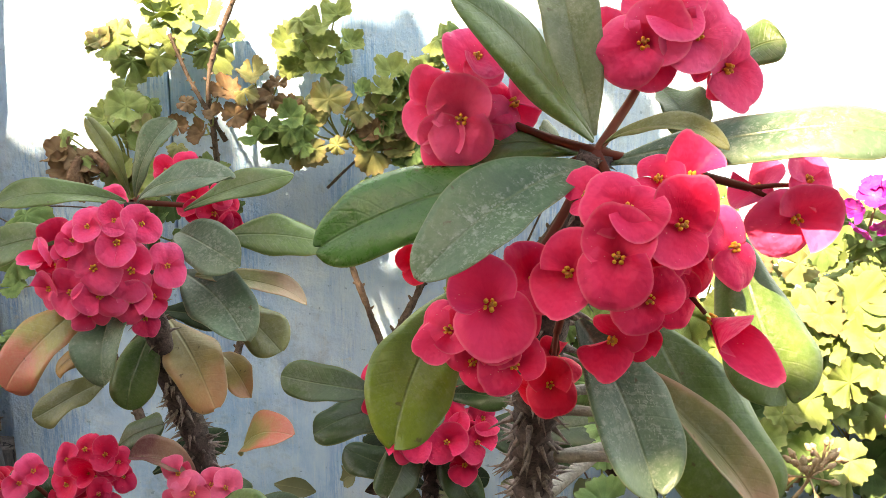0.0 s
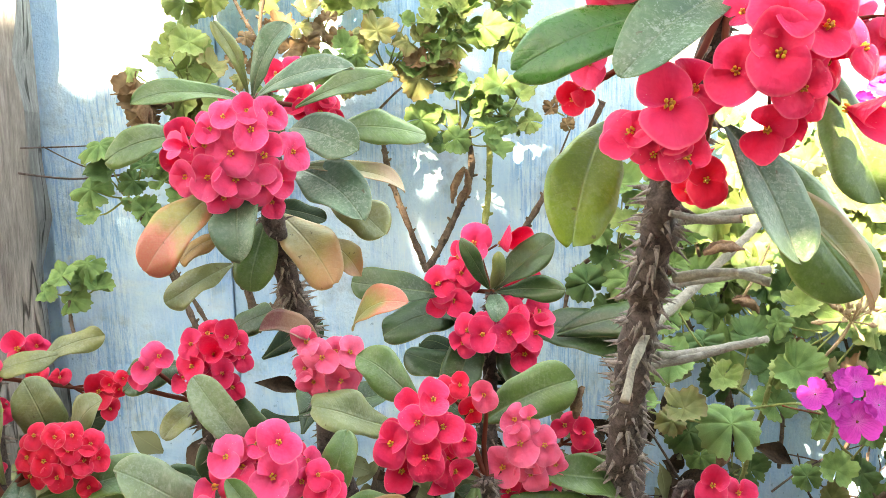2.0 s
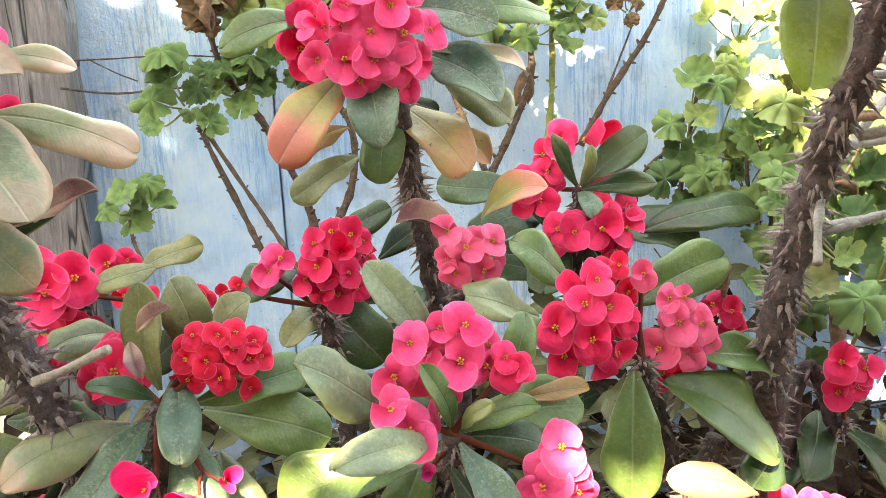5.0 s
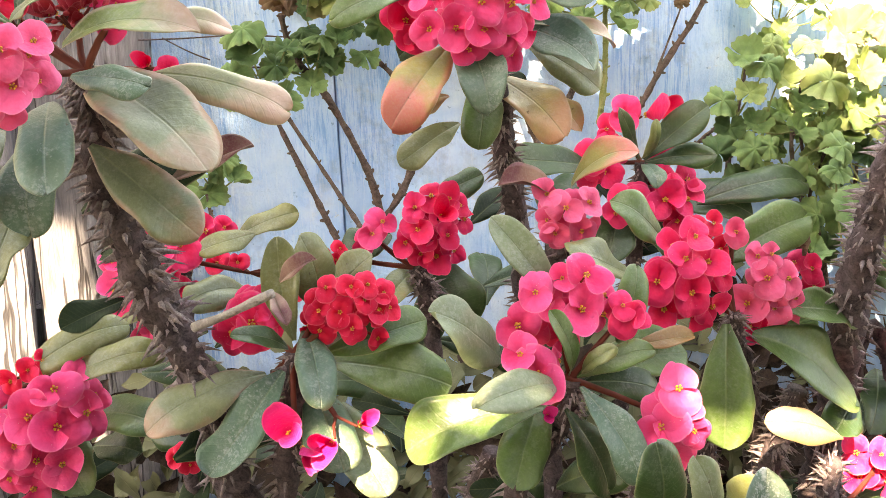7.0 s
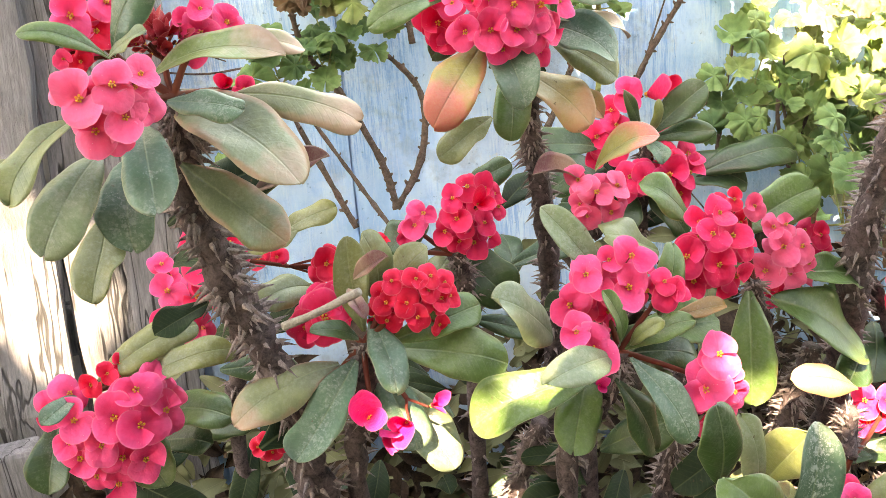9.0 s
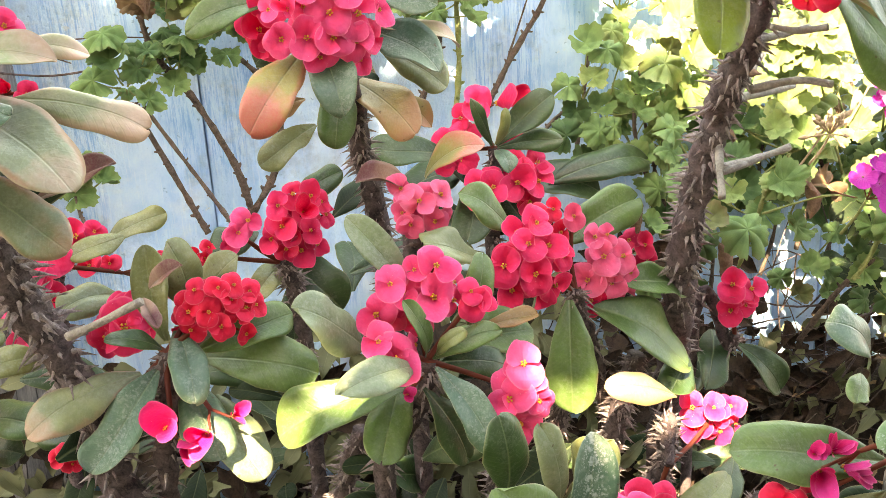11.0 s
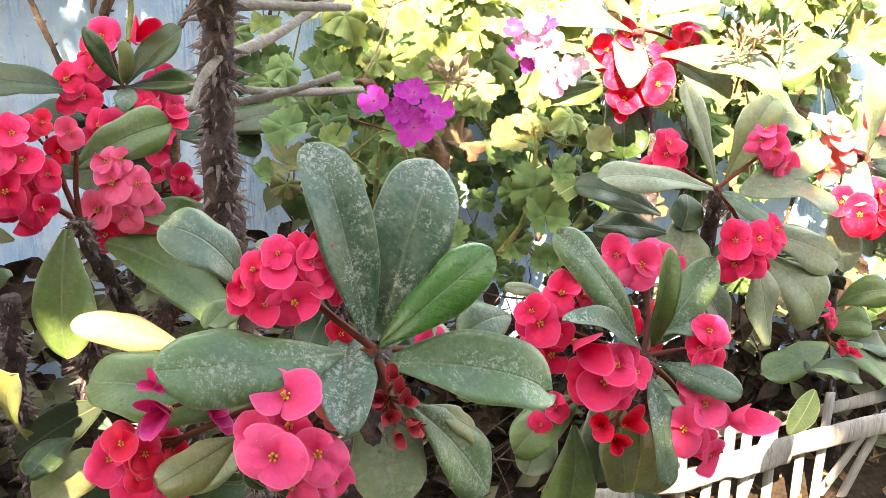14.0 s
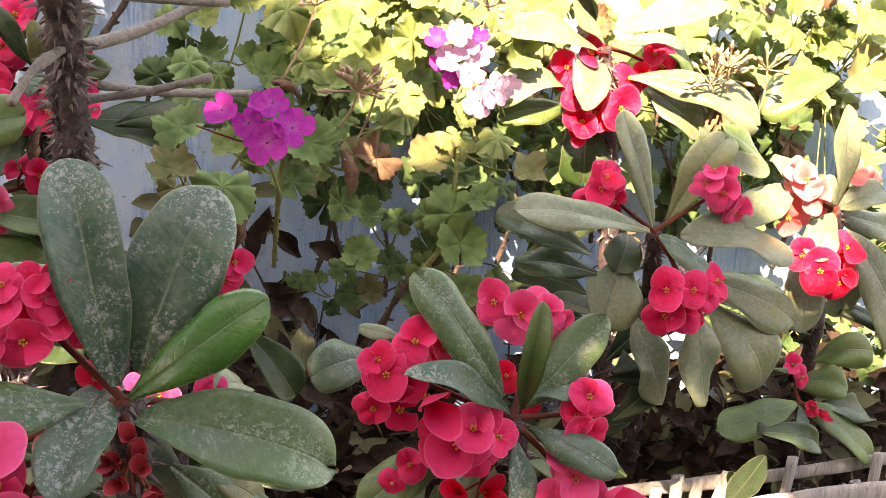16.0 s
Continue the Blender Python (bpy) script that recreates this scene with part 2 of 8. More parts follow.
def bract_material(name, a, b, rim=False):
    """Waxy bract: deeper towards the eye, faint fanned veins, a fine pale margin, specks of dust."""
    k = Nodes(name)
    rnd = k.n("ObjectInfo").outputs["Random"]
    isl = k.n("NewGeometry").outputs["Random Per Island"]
    n = k.noise(1.6 if rim else 60, 3)
    f = k.math("ADD", k.math("MULTIPLY", n, 0.5), k.math("ADD", k.math("MULTIPLY", rnd, 0.6), k.math("MULTIPLY", isl, 0.35)))
    col = k.mix(k.math("SUBTRACT", f, 0.22, True), a, b)
    height = k.noise(400, 2)
    if rim:
        uv = k.coord("UV")
        sep = k.n("SeparateXYZ")
        k.link(uv, sep.inputs[0])
        r = sep.outputs[0]
        pale = tuple(min(0.97, c * m + d) for c, m, d in zip(b, (1.02, 1.25, 1.25), (0.0, 0.03, 0.05)))
        outer = k.ramp(k.math("ADD", r, k.math("MULTIPLY", k.math("SUBTRACT", n, 0.5), 0.7)), (0.45, 0), (1.0, 1))
        col = k.mix(k.math("MULTIPLY", outer, 0.4), col, pale)
        heart = k.ramp(k.math("ADD", r, k.math("MULTIPLY", k.math("SUBTRACT", n, 0.5), 0.3)), (0.05, 1), (0.42, 0))
        col = k.mix(k.math("MULTIPLY", heart, 0.5), col, tuple(c * 0.62 for c in a))
        vein = k.noise(26, 3, 0.65, uv, stretch=(0.10, 1.0, 1))
        col = k.mix(k.math("MULTIPLY", k.ramp(vein, (0.46, 0), (0.70, 1)), 0.12), col, tuple(c * 0.66 for c in a))
        col = k.mix(k.math("MULTIPLY", k.ramp(r, (0.93, 0), (0.985, 1)), 0.5), col, tuple(min(0.97, c * 0.6 + d) for c, d in zip(b, (0.38, 0.20, 0.22))))
        vor = k.n("TexVoronoi")
        vor.inputs["Scale"].default_value = 7
        k.link(k.coord(), vor.inputs["Vector"])
        speck = k.math("MULTIPLY", k.ramp(vor.outputs["Distance"], (0.05, 1), (0.10, 0)), k.ramp(k.noise(2.5, 2), (0.52, 0), (0.6, 1)))
        col = k.mix(k.math("MULTIPLY", speck, 0.7), col, (0.9, 0.6, 0.62))
        height = k.math("ADD", k.math("MULTIPLY", vein, 0.4), k.math("MULTIPLY", k.noise(2.2, 2), 4.0))
    k.bump(height, 0.16, 0.05 if rim else 0.001)
    k.bsdf.inputs["Sheen Weight"].default_value = 0.03
    k.bsdf.inputs["Sheen Roughness"].default_value = 0.4
    k.bsdf.inputs["Sheen Tint"].default_value = (1.0, 0.75, 0.85, 1)
    return k.done(col, 0.5, 0.34, 0.2)


BRACT = {
    "crimson": bract_material("crimson bract", (0.86, 0.014, 0.085), (0.95, 0.055, 0.20), True),
    "scarlet": bract_material("scarlet bract", (0.80, 0.009, 0.042), (0.92, 0.032, 0.11), True),
    "pink": bract_material("pink bract", (0.89, 0.036, 0.17), (0.97, 0.125, 0.32), True),
    "rose": bract_material("rose pink bract", (0.88, 0.075, 0.20), (0.96, 0.19, 0.36), True),
    "magenta": bract_material("magenta bract", (0.66, 0.015, 0.17), (0.82, 0.06, 0.30), True),
    "wine": bract_material("withered wine red bract", (0.36, 0.014, 0.03), (0.56, 0.06, 0.07), True),
    # Paled red, for one fading head and for sunlight on two others.
    "fade": bract_material("paled bract", (0.80, 0.08, 0.09), (0.93, 0.36, 0.34), True),
}
EYE_MAT = Nodes("flower eye").done((0.72, 0.36, 0.05), 0.6)
EYE_DARK = Nodes("flower eye centre").done((0.42, 0.16, 0.04), 0.7)
BUD_MAT = bract_material("bud", (0.42, 0.035, 0.05), (0.62, 0.12, 0.13))
STALK_MAT = bract_material("flower stalk", (0.14, 0.03, 0.025), (0.22, 0.06, 0.03))


def bark_material(name, dark, light, scale):
    k = Nodes(name)
    n1 = k.noise(scale, 6, 0.7, dist=0.6)
    n2 = k.noise(scale * 6, 4)
    col = k.ramp(k.math("ADD", k.math("MULTIPLY", n1, 0.7), k.math("MULTIPLY", n2, 0.3)), (0.36, dark), (0.62, light))
    k.bump(k.math("ADD", n1, k.math("MULTIPLY", n2, 0.4)), 0.8, 0.004)
    return k.done(col, 0.85, 0, 0.2)


BARK = bark_material("thorny bark", (0.024, 0.017, 0.018), (0.15, 0.115, 0.115), 75)
THORN = bark_material("thorn", (0.10, 0.075, 0.075), (0.36, 0.30, 0.29), 110)
TWIG = bark_material("woody geranium stem", (0.045, 0.032, 0.027), (0.17, 0.125, 0.10), 130)
GREY_TWIG = bark_material("grey bare branch", (0.17, 0.15, 0.13), (0.36, 0.33, 0.29), 70)
GREEN_STEM = bark_material("green stem", (0.16, 0.20, 0.06), (0.30, 0.32, 0.14), 60)


def geranium_material(name, a, b, rim):
    k = Nodes(name)
    uv = k.coord("UV")
    sep = k.n("SeparateXYZ")
    k.link(uv, sep.inputs[0])
    rad, ang = sep.outputs[0], sep.outputs[1]
    rnd = k.n("ObjectInfo").outputs["Random"]
    n = k.noise(50, 3)
    col = k.mix(k.math("ADD", k.math("MULTIPLY", n, 0.8), k.math("MULTIPLY", rnd, 0.4)), a, b)
    col = k.mix(k.math("MULTIPLY", k.ramp(k.math("ADD", rad, k.math("MULTIPLY", k.math("SUBTRACT", n, 0.5), 0.4)), (0.75, 0), (1.0, 1)), 0.5), col, rim)
    vein = k.ramp(k.math("PINGPONG", k.math("ADD", k.math("MULTIPLY", ang, 7.0), 0.5), 0.5), (0.0, 1), (0.07, 0))
    col = k.mix(k.math("MULTIPLY", vein, 0.3), col, tuple(min(1, c * 1.15) for c in b))
    zone = k.ramp(k.math("ABSOLUTE", k.math("SUBTRACT", k.math("ADD", rad, k.math("MULTIPLY", k.math("SUBTRACT", n, 0.5), 0.25)), 0.45)), (0.06, 1), (0.2, 0))
    col = k.mix(k.math("MULTIPLY", zone, 0.35), col, tuple(c * 0.6 for c in a))
    k.bump(k.math("ADD", k.noise(220, 3), k.math("MULTIPLY", vein, -0.6)), 0.4, 0.0015)
    return k.done(col, 0.6, 0.3, 0.3)


GER = {
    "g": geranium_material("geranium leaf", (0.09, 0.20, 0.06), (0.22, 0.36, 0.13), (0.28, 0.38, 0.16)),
    # Lit and shaded tones: y mostly on sunlit leaves, d on shaded ones.
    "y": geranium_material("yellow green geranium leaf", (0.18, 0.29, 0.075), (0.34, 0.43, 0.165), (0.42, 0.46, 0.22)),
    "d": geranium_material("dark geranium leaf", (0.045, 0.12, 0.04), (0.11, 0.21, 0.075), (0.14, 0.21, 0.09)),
    "b": geranium_material("withered geranium leaf", (0.20, 0.12, 0.07), (0.34, 0.23, 0.13), (0.16, 0.08, 0.05)),
    "o": geranium_material("fading geranium leaf", (0.18, 0.22, 0.08), (0.32, 0.32, 0.14), (0.36, 0.24, 0.16)),
}


def petal_material(name, a, b, throat):
    """Thin silky petal with a pale throat and darker veins running outwards."""
    k = Nodes(name)
    uv = k.coord("UV")
    sep = k.n("SeparateXYZ")
    k.link(uv, sep.inputs[0])
    n = k.noise(1.8, 3)
    col = k.mix(k.math("ADD", k.math("MULTIPLY", n, 0.7), k.math("MULTIPLY", k.n("ObjectInfo").outputs["Random"], 0.4)), a, b)
    col = k.mix(k.math("MULTIPLY", k.ramp(k.math("ADD", sep.outputs[0], k.math("MULTIPLY", k.math("SUBTRACT", n, 0.5), 0.3)), (0.08, 1), (0.36, 0)), 0.16), col, throat)
    vein = k.ramp(k.math("PINGPONG", k.math("MULTIPLY", sep.outputs[1], 6.0), 0.5), (0.0, 1), (0.16, 0))
    col = k.mix(k.math("MULTIPLY", k.math("MULTIPLY", vein, k.ramp(sep.outputs[0], (0.1, 1), (0.85, 0))), 0.5), col, tuple(c * 0.5 for c in a))
    k.bump(k.math("ADD", n, k.math("MULTIPLY", vein, -0.3)), 0.3, 0.05)
    return k.done(col, 0.5, 0.35, 0.25)


GER_PETAL = petal_material("geranium petal magenta", (0.56, 0.015, 0.40), (0.74, 0.08, 0.57), (0.85, 0.5, 0.8))
# Magenta petal again, with glaring sunlight put into its colour.
GER_SUNLIT = petal_material("geranium petal paled for sunlight", (0.74, 0.36, 0.60), (0.88, 0.72, 0.82), (0.62, 0.10, 0.42))


def wall_material():
    """Thin blue limewash over rough plaster: cloudy patches, rubbed scratches, chips, smears of dirt."""
    k = Nodes("blue limewashed wall")
    o = k.coord()
    big = k.noise(2.2, 4, 0.6, o)
    cloud = k.noise(13, 5, 0.65, o, dist=0.5)
    brush = k.noise(9, 5, 0.7, o, stretch=(4, 1, 0.8))
    grain = k.noise(150, 4, 0.7, o)
    f = k.math("ADD", k.math("MULTIPLY", big, 0.42), k.math("ADD", k.math("MULTIPLY", cloud, 0.38), k.math("MULTIPLY", brush, 0.20)))
    col = k.ramp(f, (0.36, (0.28, 0.55, 0.86)), (0.49, (0.45, 0.70, 0.94)), (0.62, (0.63, 0.82, 0.96)))
    scratch = k.math("MULTIPLY", k.ramp(k.noise(52, 6, 0.78, o, stretch=(4.5, 1, 0.3)), (0.47, 0), (0.58, 1)), k.ramp(k.noise(4.5, 3, 0.5, o, stretch=(1.6, 1, 0.6)), (0.48, 0), (0.58, 1)))
    col = k.mix(k.math("MULTIPLY", scratch, 0.7), col, (0.13, 0.40, 0.78))
    pale = k.ramp(k.noise(60, 5, 0.75, o, stretch=(4.5, 1, 0.25)), (0.54, 0), (0.64, 1))
    col = k.mix(k.math("MULTIPLY", pale, 0.3), col, (0.74, 0.85, 0.93))
    wash = k.ramp(k.noise(6, 5, 0.7, o, stretch=(1, 1, 1.8)), (0.56, 0), (0.70, 1))
    col = k.mix(k.math("MULTIPLY", wash, 0.45), col, (0.70, 0.80, 0.86))
    pit = k.ramp(k.noise(85, 3, 0.6, o), (0.66, 0), (0.71, 1))
    col = k.mix(k.math("MULTIPLY", pit, 0.6), col, (0.16, 0.30, 0.46))
    chip = k.ramp(k.noise(24, 5, 0.7, o), (0.66, 0), (0.70, 1))
    col = k.mix(k.math("MULTIPLY", chip, 0.5), col, (0.66, 0.70, 0.70))
    mud = k.math("MULTIPLY", k.ramp(k.noise(7, 6, 0.72, o), (0.52, 0), (0.60, 1)), k.ramp(k.noise(45, 4, 0.7, o), (0.38, 0.3), (0.58, 1)))
    col = k.mix(k.math("MULTIPLY", mud, 0.35), col, (0.24, 0.30, 0.36))
    k.bump(k.math("ADD", k.math("MULTIPLY", brush, 0.35), k.math("ADD", k.math("MULTIPLY", cloud, 1.0), k.math("MULTIPLY", grain, 0.55))), 0.7, 0.006)
    return k.done(col, 0.8, 0, 0.25)


def old_wood(name, dark, mid, light, cracks=0.0):
    k = Nodes(name)
    o = k.coord()
    g = k.noise(14, 6, 0.7, o, stretch=(6, 6, 0.7), dist=0.35)
    g2 = k.noise(60, 5, 0.7, o, stretch=(6, 6, 0.35))
    col = k.ramp(k.math("ADD", k.math("MULTIPLY", g, 0.6), k.math("MULTIPLY", g2, 0.4)), (0.30, dark), (0.5, mid), (0.70, light))
    split = k.ramp(k.math("ABSOLUTE", k.math("SUBTRACT", k.noise(3.2, 3, 0.6, o, stretch=(6, 6, 0.45)), 0.5)), (0.006, 1), (0.016, 0))
    col = k.mix(k.math("MULTIPLY", split, cracks), col, tuple(c * 0.3 for c in dark))
    stain = k.ramp(k.noise(7, 4, 0.6, o, stretch=(1.5, 1.5, 0.6)), (0.42, 0), (0.66, 1))
    col = k.mix(k.math("MULTIPLY", stain, 0.5), col, dark)
    k.bump(k.math("SUBTRACT", k.math("ADD", g, k.math("MULTIPLY", g2, 0.7)), k.math("MULTIPLY", split, 1.4 * cracks)), 0.55, 0.005)
    return k.done(col, 0.85, 0, 0.2)


WALL = wall_material()
WOOD = old_wood("weathered grey wood", (0.075, 0.076, 0.08), (0.20, 0.201, 0.21), (0.36, 0.362, 0.375), 0.9)
SLAT = old_wood("bleached split cane", (0.20, 0.185, 0.165), (0.42, 0.405, 0.375), (0.60, 0.585, 0.55), 0.25)


def soil_material():
    k = Nodes("dry soil with litter")
    n1, n2 = k.noise(9, 5), k.noise(90, 5, 0.75)
    col = k.ramp(k.math("ADD", k.math("MULTIPLY", n1, 0.45), k.math("MULTIPLY", n2, 0.55)), (0.38, (0.02, 0.014, 0.011)), (0.58, (0.06, 0.042, 0.03)), (0.74, (0.18, 0.13, 0.09)))
    k.bump(n2, 1.0, 0.01)
    return k.done(col, 0.95, 0, 0.15)


SOIL = soil_material()
BACK = old_wood("dull plaster", (0.32, 0.30, 0.27), (0.42, 0.40, 0.36), (0.5, 0.48, 0.44))


# ---- helpers for building ----
def mesh_of(name, verts, faces, uvs=None, mats=(), smooth=True, face_mats=None):
    me = bpy.data.meshes.new(name)
    me.from_pydata(verts, [], faces)
    if uvs is not None:
        lay = me.uv_layers.new(name="UVMap")
        for lp in me.loops:
            lay.data[lp.index].uv = uvs[lp.vertex_index]
    for m in mats:
        me.materials.append(m)
    if face_mats:
        for p, i in zip(me.polygons, face_mats):
            p.material_index = i
    for p in me.polygons:
        p.use_smooth = smooth
    me.update()
    return me


def part(name, me, parent, m=None, label=""):
    """One mesh object under a thing; m is its pose in the world."""
    ob = new(name, me)
    ob.parent = parent
    m = m or Matrix()
    base = Matrix()
    p = parent
    while p is not None:
        base = p.matrix_basis @ base
        p = p.parent
    ob.matrix_basis = base.inverted() @ m
    return tagged(ob, label) if label else ob


def thing(name, at, label, category, group="", kind=""):
    ob = new(name)
    ob.empty_display_size = 0.02
    ob.location = at
    return tagged(ob, label, category, group, kind)


def box(name, size, mat, bevel=0.003, seed=0, rough=0.0, cuts=0):
    """A bevelled, slightly uneven board with its centre at the origin."""
    bm = bmesh.new()
    bmesh.ops.create_cube(bm, size=1)
    if cuts:
        long = max(range(3), key=lambda i: size[i])
        es = [e for e in bm.edges if abs((e.verts[0].co - e.verts[1].co)[long]) > 0.5]
        bmesh.ops.subdivide_edges(bm, edges=es, cuts=cuts, use_grid_fill=True)
    for v in bm.verts:
        v.co = Vector((v.co.x * size[0], v.co.y * size[1], v.co.z * size[2]))
        if rough:
            v.co += noise.noise_vector(v.co * 9 + Vector((seed, 0, 0))) * rough
    if bevel:
        bmesh.ops.bevel(bm, geom=[e for e in bm.edges if e.calc_face_angle(0) > 0.8], offset=bevel, segments=2, affect="EDGES", profile=0.6)
    me = bpy.data.meshes.new(name)
    bm.to_mesh(me)
    bm.free()
    me.materials.append(mat)
    return me


def tube(name, pts, radii, mat, sides=8, knobs=0.0, seed=0, sub=4, nodes=0.0):
    """A tapered round branch through pts."""
    P = [Vector(p) for p in pts]
    C, R = [], []
    n = len(P)
    for i in range(n - 1):
        p0, p1, p2, p3 = P[max(i - 1, 0)], P[i], P[i + 1], P[min(i + 2, n - 1)]
        for j in range(sub):
            u = j / sub
            C.append(0.5 * ((2 * p1) + (p2 - p0) * u + (2 * p0 - 5 * p1 + 4 * p2 - p3) * u * u + (3 * p1 - p0 - 3 * p2 + p3) * u ** 3))
            R.append(radii[i] + (radii[i + 1] - radii[i]) * u)
    C.append(P[-1])
    R.append(radii[-1])
    verts, faces = [], []
    if nodes:
        R = [r * (1 + nodes * (1.0 if (i * 5 + seed) % 3 < 1 else 0.0)) for i, r in enumerate(R)]
    for i, (c, r) in enumerate(zip(C, R)):
        d = (C[min(i + 1, len(C) - 1)] - C[max(i - 1, 0)]).normalized()
        a = d.cross(Vector((0.31, -0.9, 0.2))).normalized()
        b = d.cross(a)
        for k in range(sides):
            th = 2 * math.pi * k / sides
            o = a * math.cos(th) + b * math.sin(th)
            rr = r * (1 + knobs * noise.noise((c + o * r) * 45 + Vector((seed, 0, 0))))
            verts.append(c + o * rr)
    m = len(C)
    for i in range(m - 1):
        for k in range(sides):
            k2 = (k + 1) % sides
            faces.append((i * sides + k, i * sides + k2, (i + 1) * sides + k2, (i + 1) * sides + k))
    faces.append(tuple(range(sides))[::-1])
    faces.append(tuple((m - 1) * sides + k for k in range(sides)))
    return mesh_of(name, verts, faces, mats=[mat]), C, R


# ---- crown-of-thorns shrubs ----
def leaf_mesh(length, width, arch, fold, seed, mat):
    """A leathery spoon-shaped leaf along +x with its upper face to +z, with real thickness, wavy margins and a bent midrib."""
    rng = random.Random(seed)
    NU, half = 26, 5
    wide, blunt = rng.uniform(0.54, 0.70), rng.uniform(2.2, 3.2)
    base, swell = rng.uniform(0.09, 0.14), rng.uniform(0.8, 1.3)
    bend, dip = 4 * arch + rng.uniform(-0.12, 0.35), rng.uniform(-0.9, 0.35)
    twist, curl = rng.uniform(-0.55, 0.55), rng.uniform(-0.05, 0.22)
    waves = [(rng.uniform(0.04, 0.16), rng.uniform(5.0, 10.0), rng.uniform(0, 6.28)) for _ in range(2)]
    lobes = [(rng.uniform(0.03, 0.10), rng.uniform(5.0, 10.0), rng.uniform(0, 6.28), rng.uniform(0.008, 0.03), rng.uniform(16.0, 26.0)) for _ in range(2)]
    notch = rng.uniform(0.06, 0.14) if rng.random() < 0.3 else 0.0
    sway = rng.uniform(-0.10, 0.10)
    S = [1 - (1 - i / NU) ** 1.6 for i in range(NU + 1)]
    X, Z = [0.0], [0.0]
    for i in range(NU):
        m = (S[i] + S[i + 1]) / 2
        th = bend * (1 - 2 * m) + dip * max(0.0, m - 0.62) * 2
        X.append(X[-1] + math.cos(th) * (S[i + 1] - S[i]))
        Z.append(Z[-1] + math.sin(th) * (S[i + 1] - S[i]))
    chord, tilt = math.hypot(X[-1], Z[-1]), math.atan2(Z[-1], X[-1])
    ca, sa = math.cos(tilt) / chord * length, math.sin(tilt) / chord * length
    verts, uvs, margin, faces = [], [], [], []
    cols = 2 * half + 1
    for layer in (0, 1):
        for i in range(NU + 1):
            s = S[i]
            q = min(1, s / wide)
            f = (base + (1 - base) * math.sin(q * 1.5708) ** swell) * max(0.0, 1 - (max(s - wide, 0) / (1.0 - wide)) ** blunt) ** 0.5
            f = max(f, 0.12 if i == NU else 0.06)
            cx, cz = X[i] * ca + Z[i] * sa, Z[i] * ca - X[i] * sa
            for j in range(cols):
                v = (j - half) / half
                a = abs(v)
                amp, fr, ph = waves[v > 0]
                la, lf, lp, nip, nf = lobes[v > 0]
                y = 0.5 * width * f * v * (1 + la * math.sin(lf * s + lp) + nip * math.sin(nf * s + lp)) + sway * width * math.sin(3.14 * s)
                z = fold * abs(0.5 * width * f * v) + amp * width * math.sin(fr * s + ph) * a * a * min(1, 2 * s) - curl * width * f * a ** 3.5
                z -= layer * (0.0009 * (1 - 0.8 * a) + 0.0004)
                x = cx - notch * width * math.exp(-(v / 0.3) ** 2) * s ** 10
                tw = twist * (s - 0.35)
                y, z = y * math.cos(tw) - z * math.sin(tw), y * math.sin(tw) + z * math.cos(tw)
                verts.append((x, y, cz + z))
                uvs.append((s, 0.5 + 0.5 * v * max(f, 0.12)))
                margin.append((s, 0.5 + 0.5 * v))
    off = (NU + 1) * cols
    for i in range(NU):
        for j in range(cols - 1):
            a = i * cols + j
            faces.append((a, a + cols, a + cols + 1, a + 1))
            faces.append((off + a, off + a + 1, off + a + cols + 1, off + a + cols))
    for i in range(NU):
        a, b = i * cols, i * cols + cols - 1
        faces.append((a, off + a, off + a + cols, a + cols))
        faces.append((b, b + cols, off + b + cols, off + b))
    for j in range(cols - 1):
        a = NU * cols + j
        faces.append((a, off + a, off + a + 1, a + 1))
    me = mesh_of("leaf", verts, faces, uvs, [mat])
    lay = me.uv_layers.new(name="margin")
    for lp in me.loops:
        lay.data[lp.index].uv = margin[lp.vertex_index]
    return me


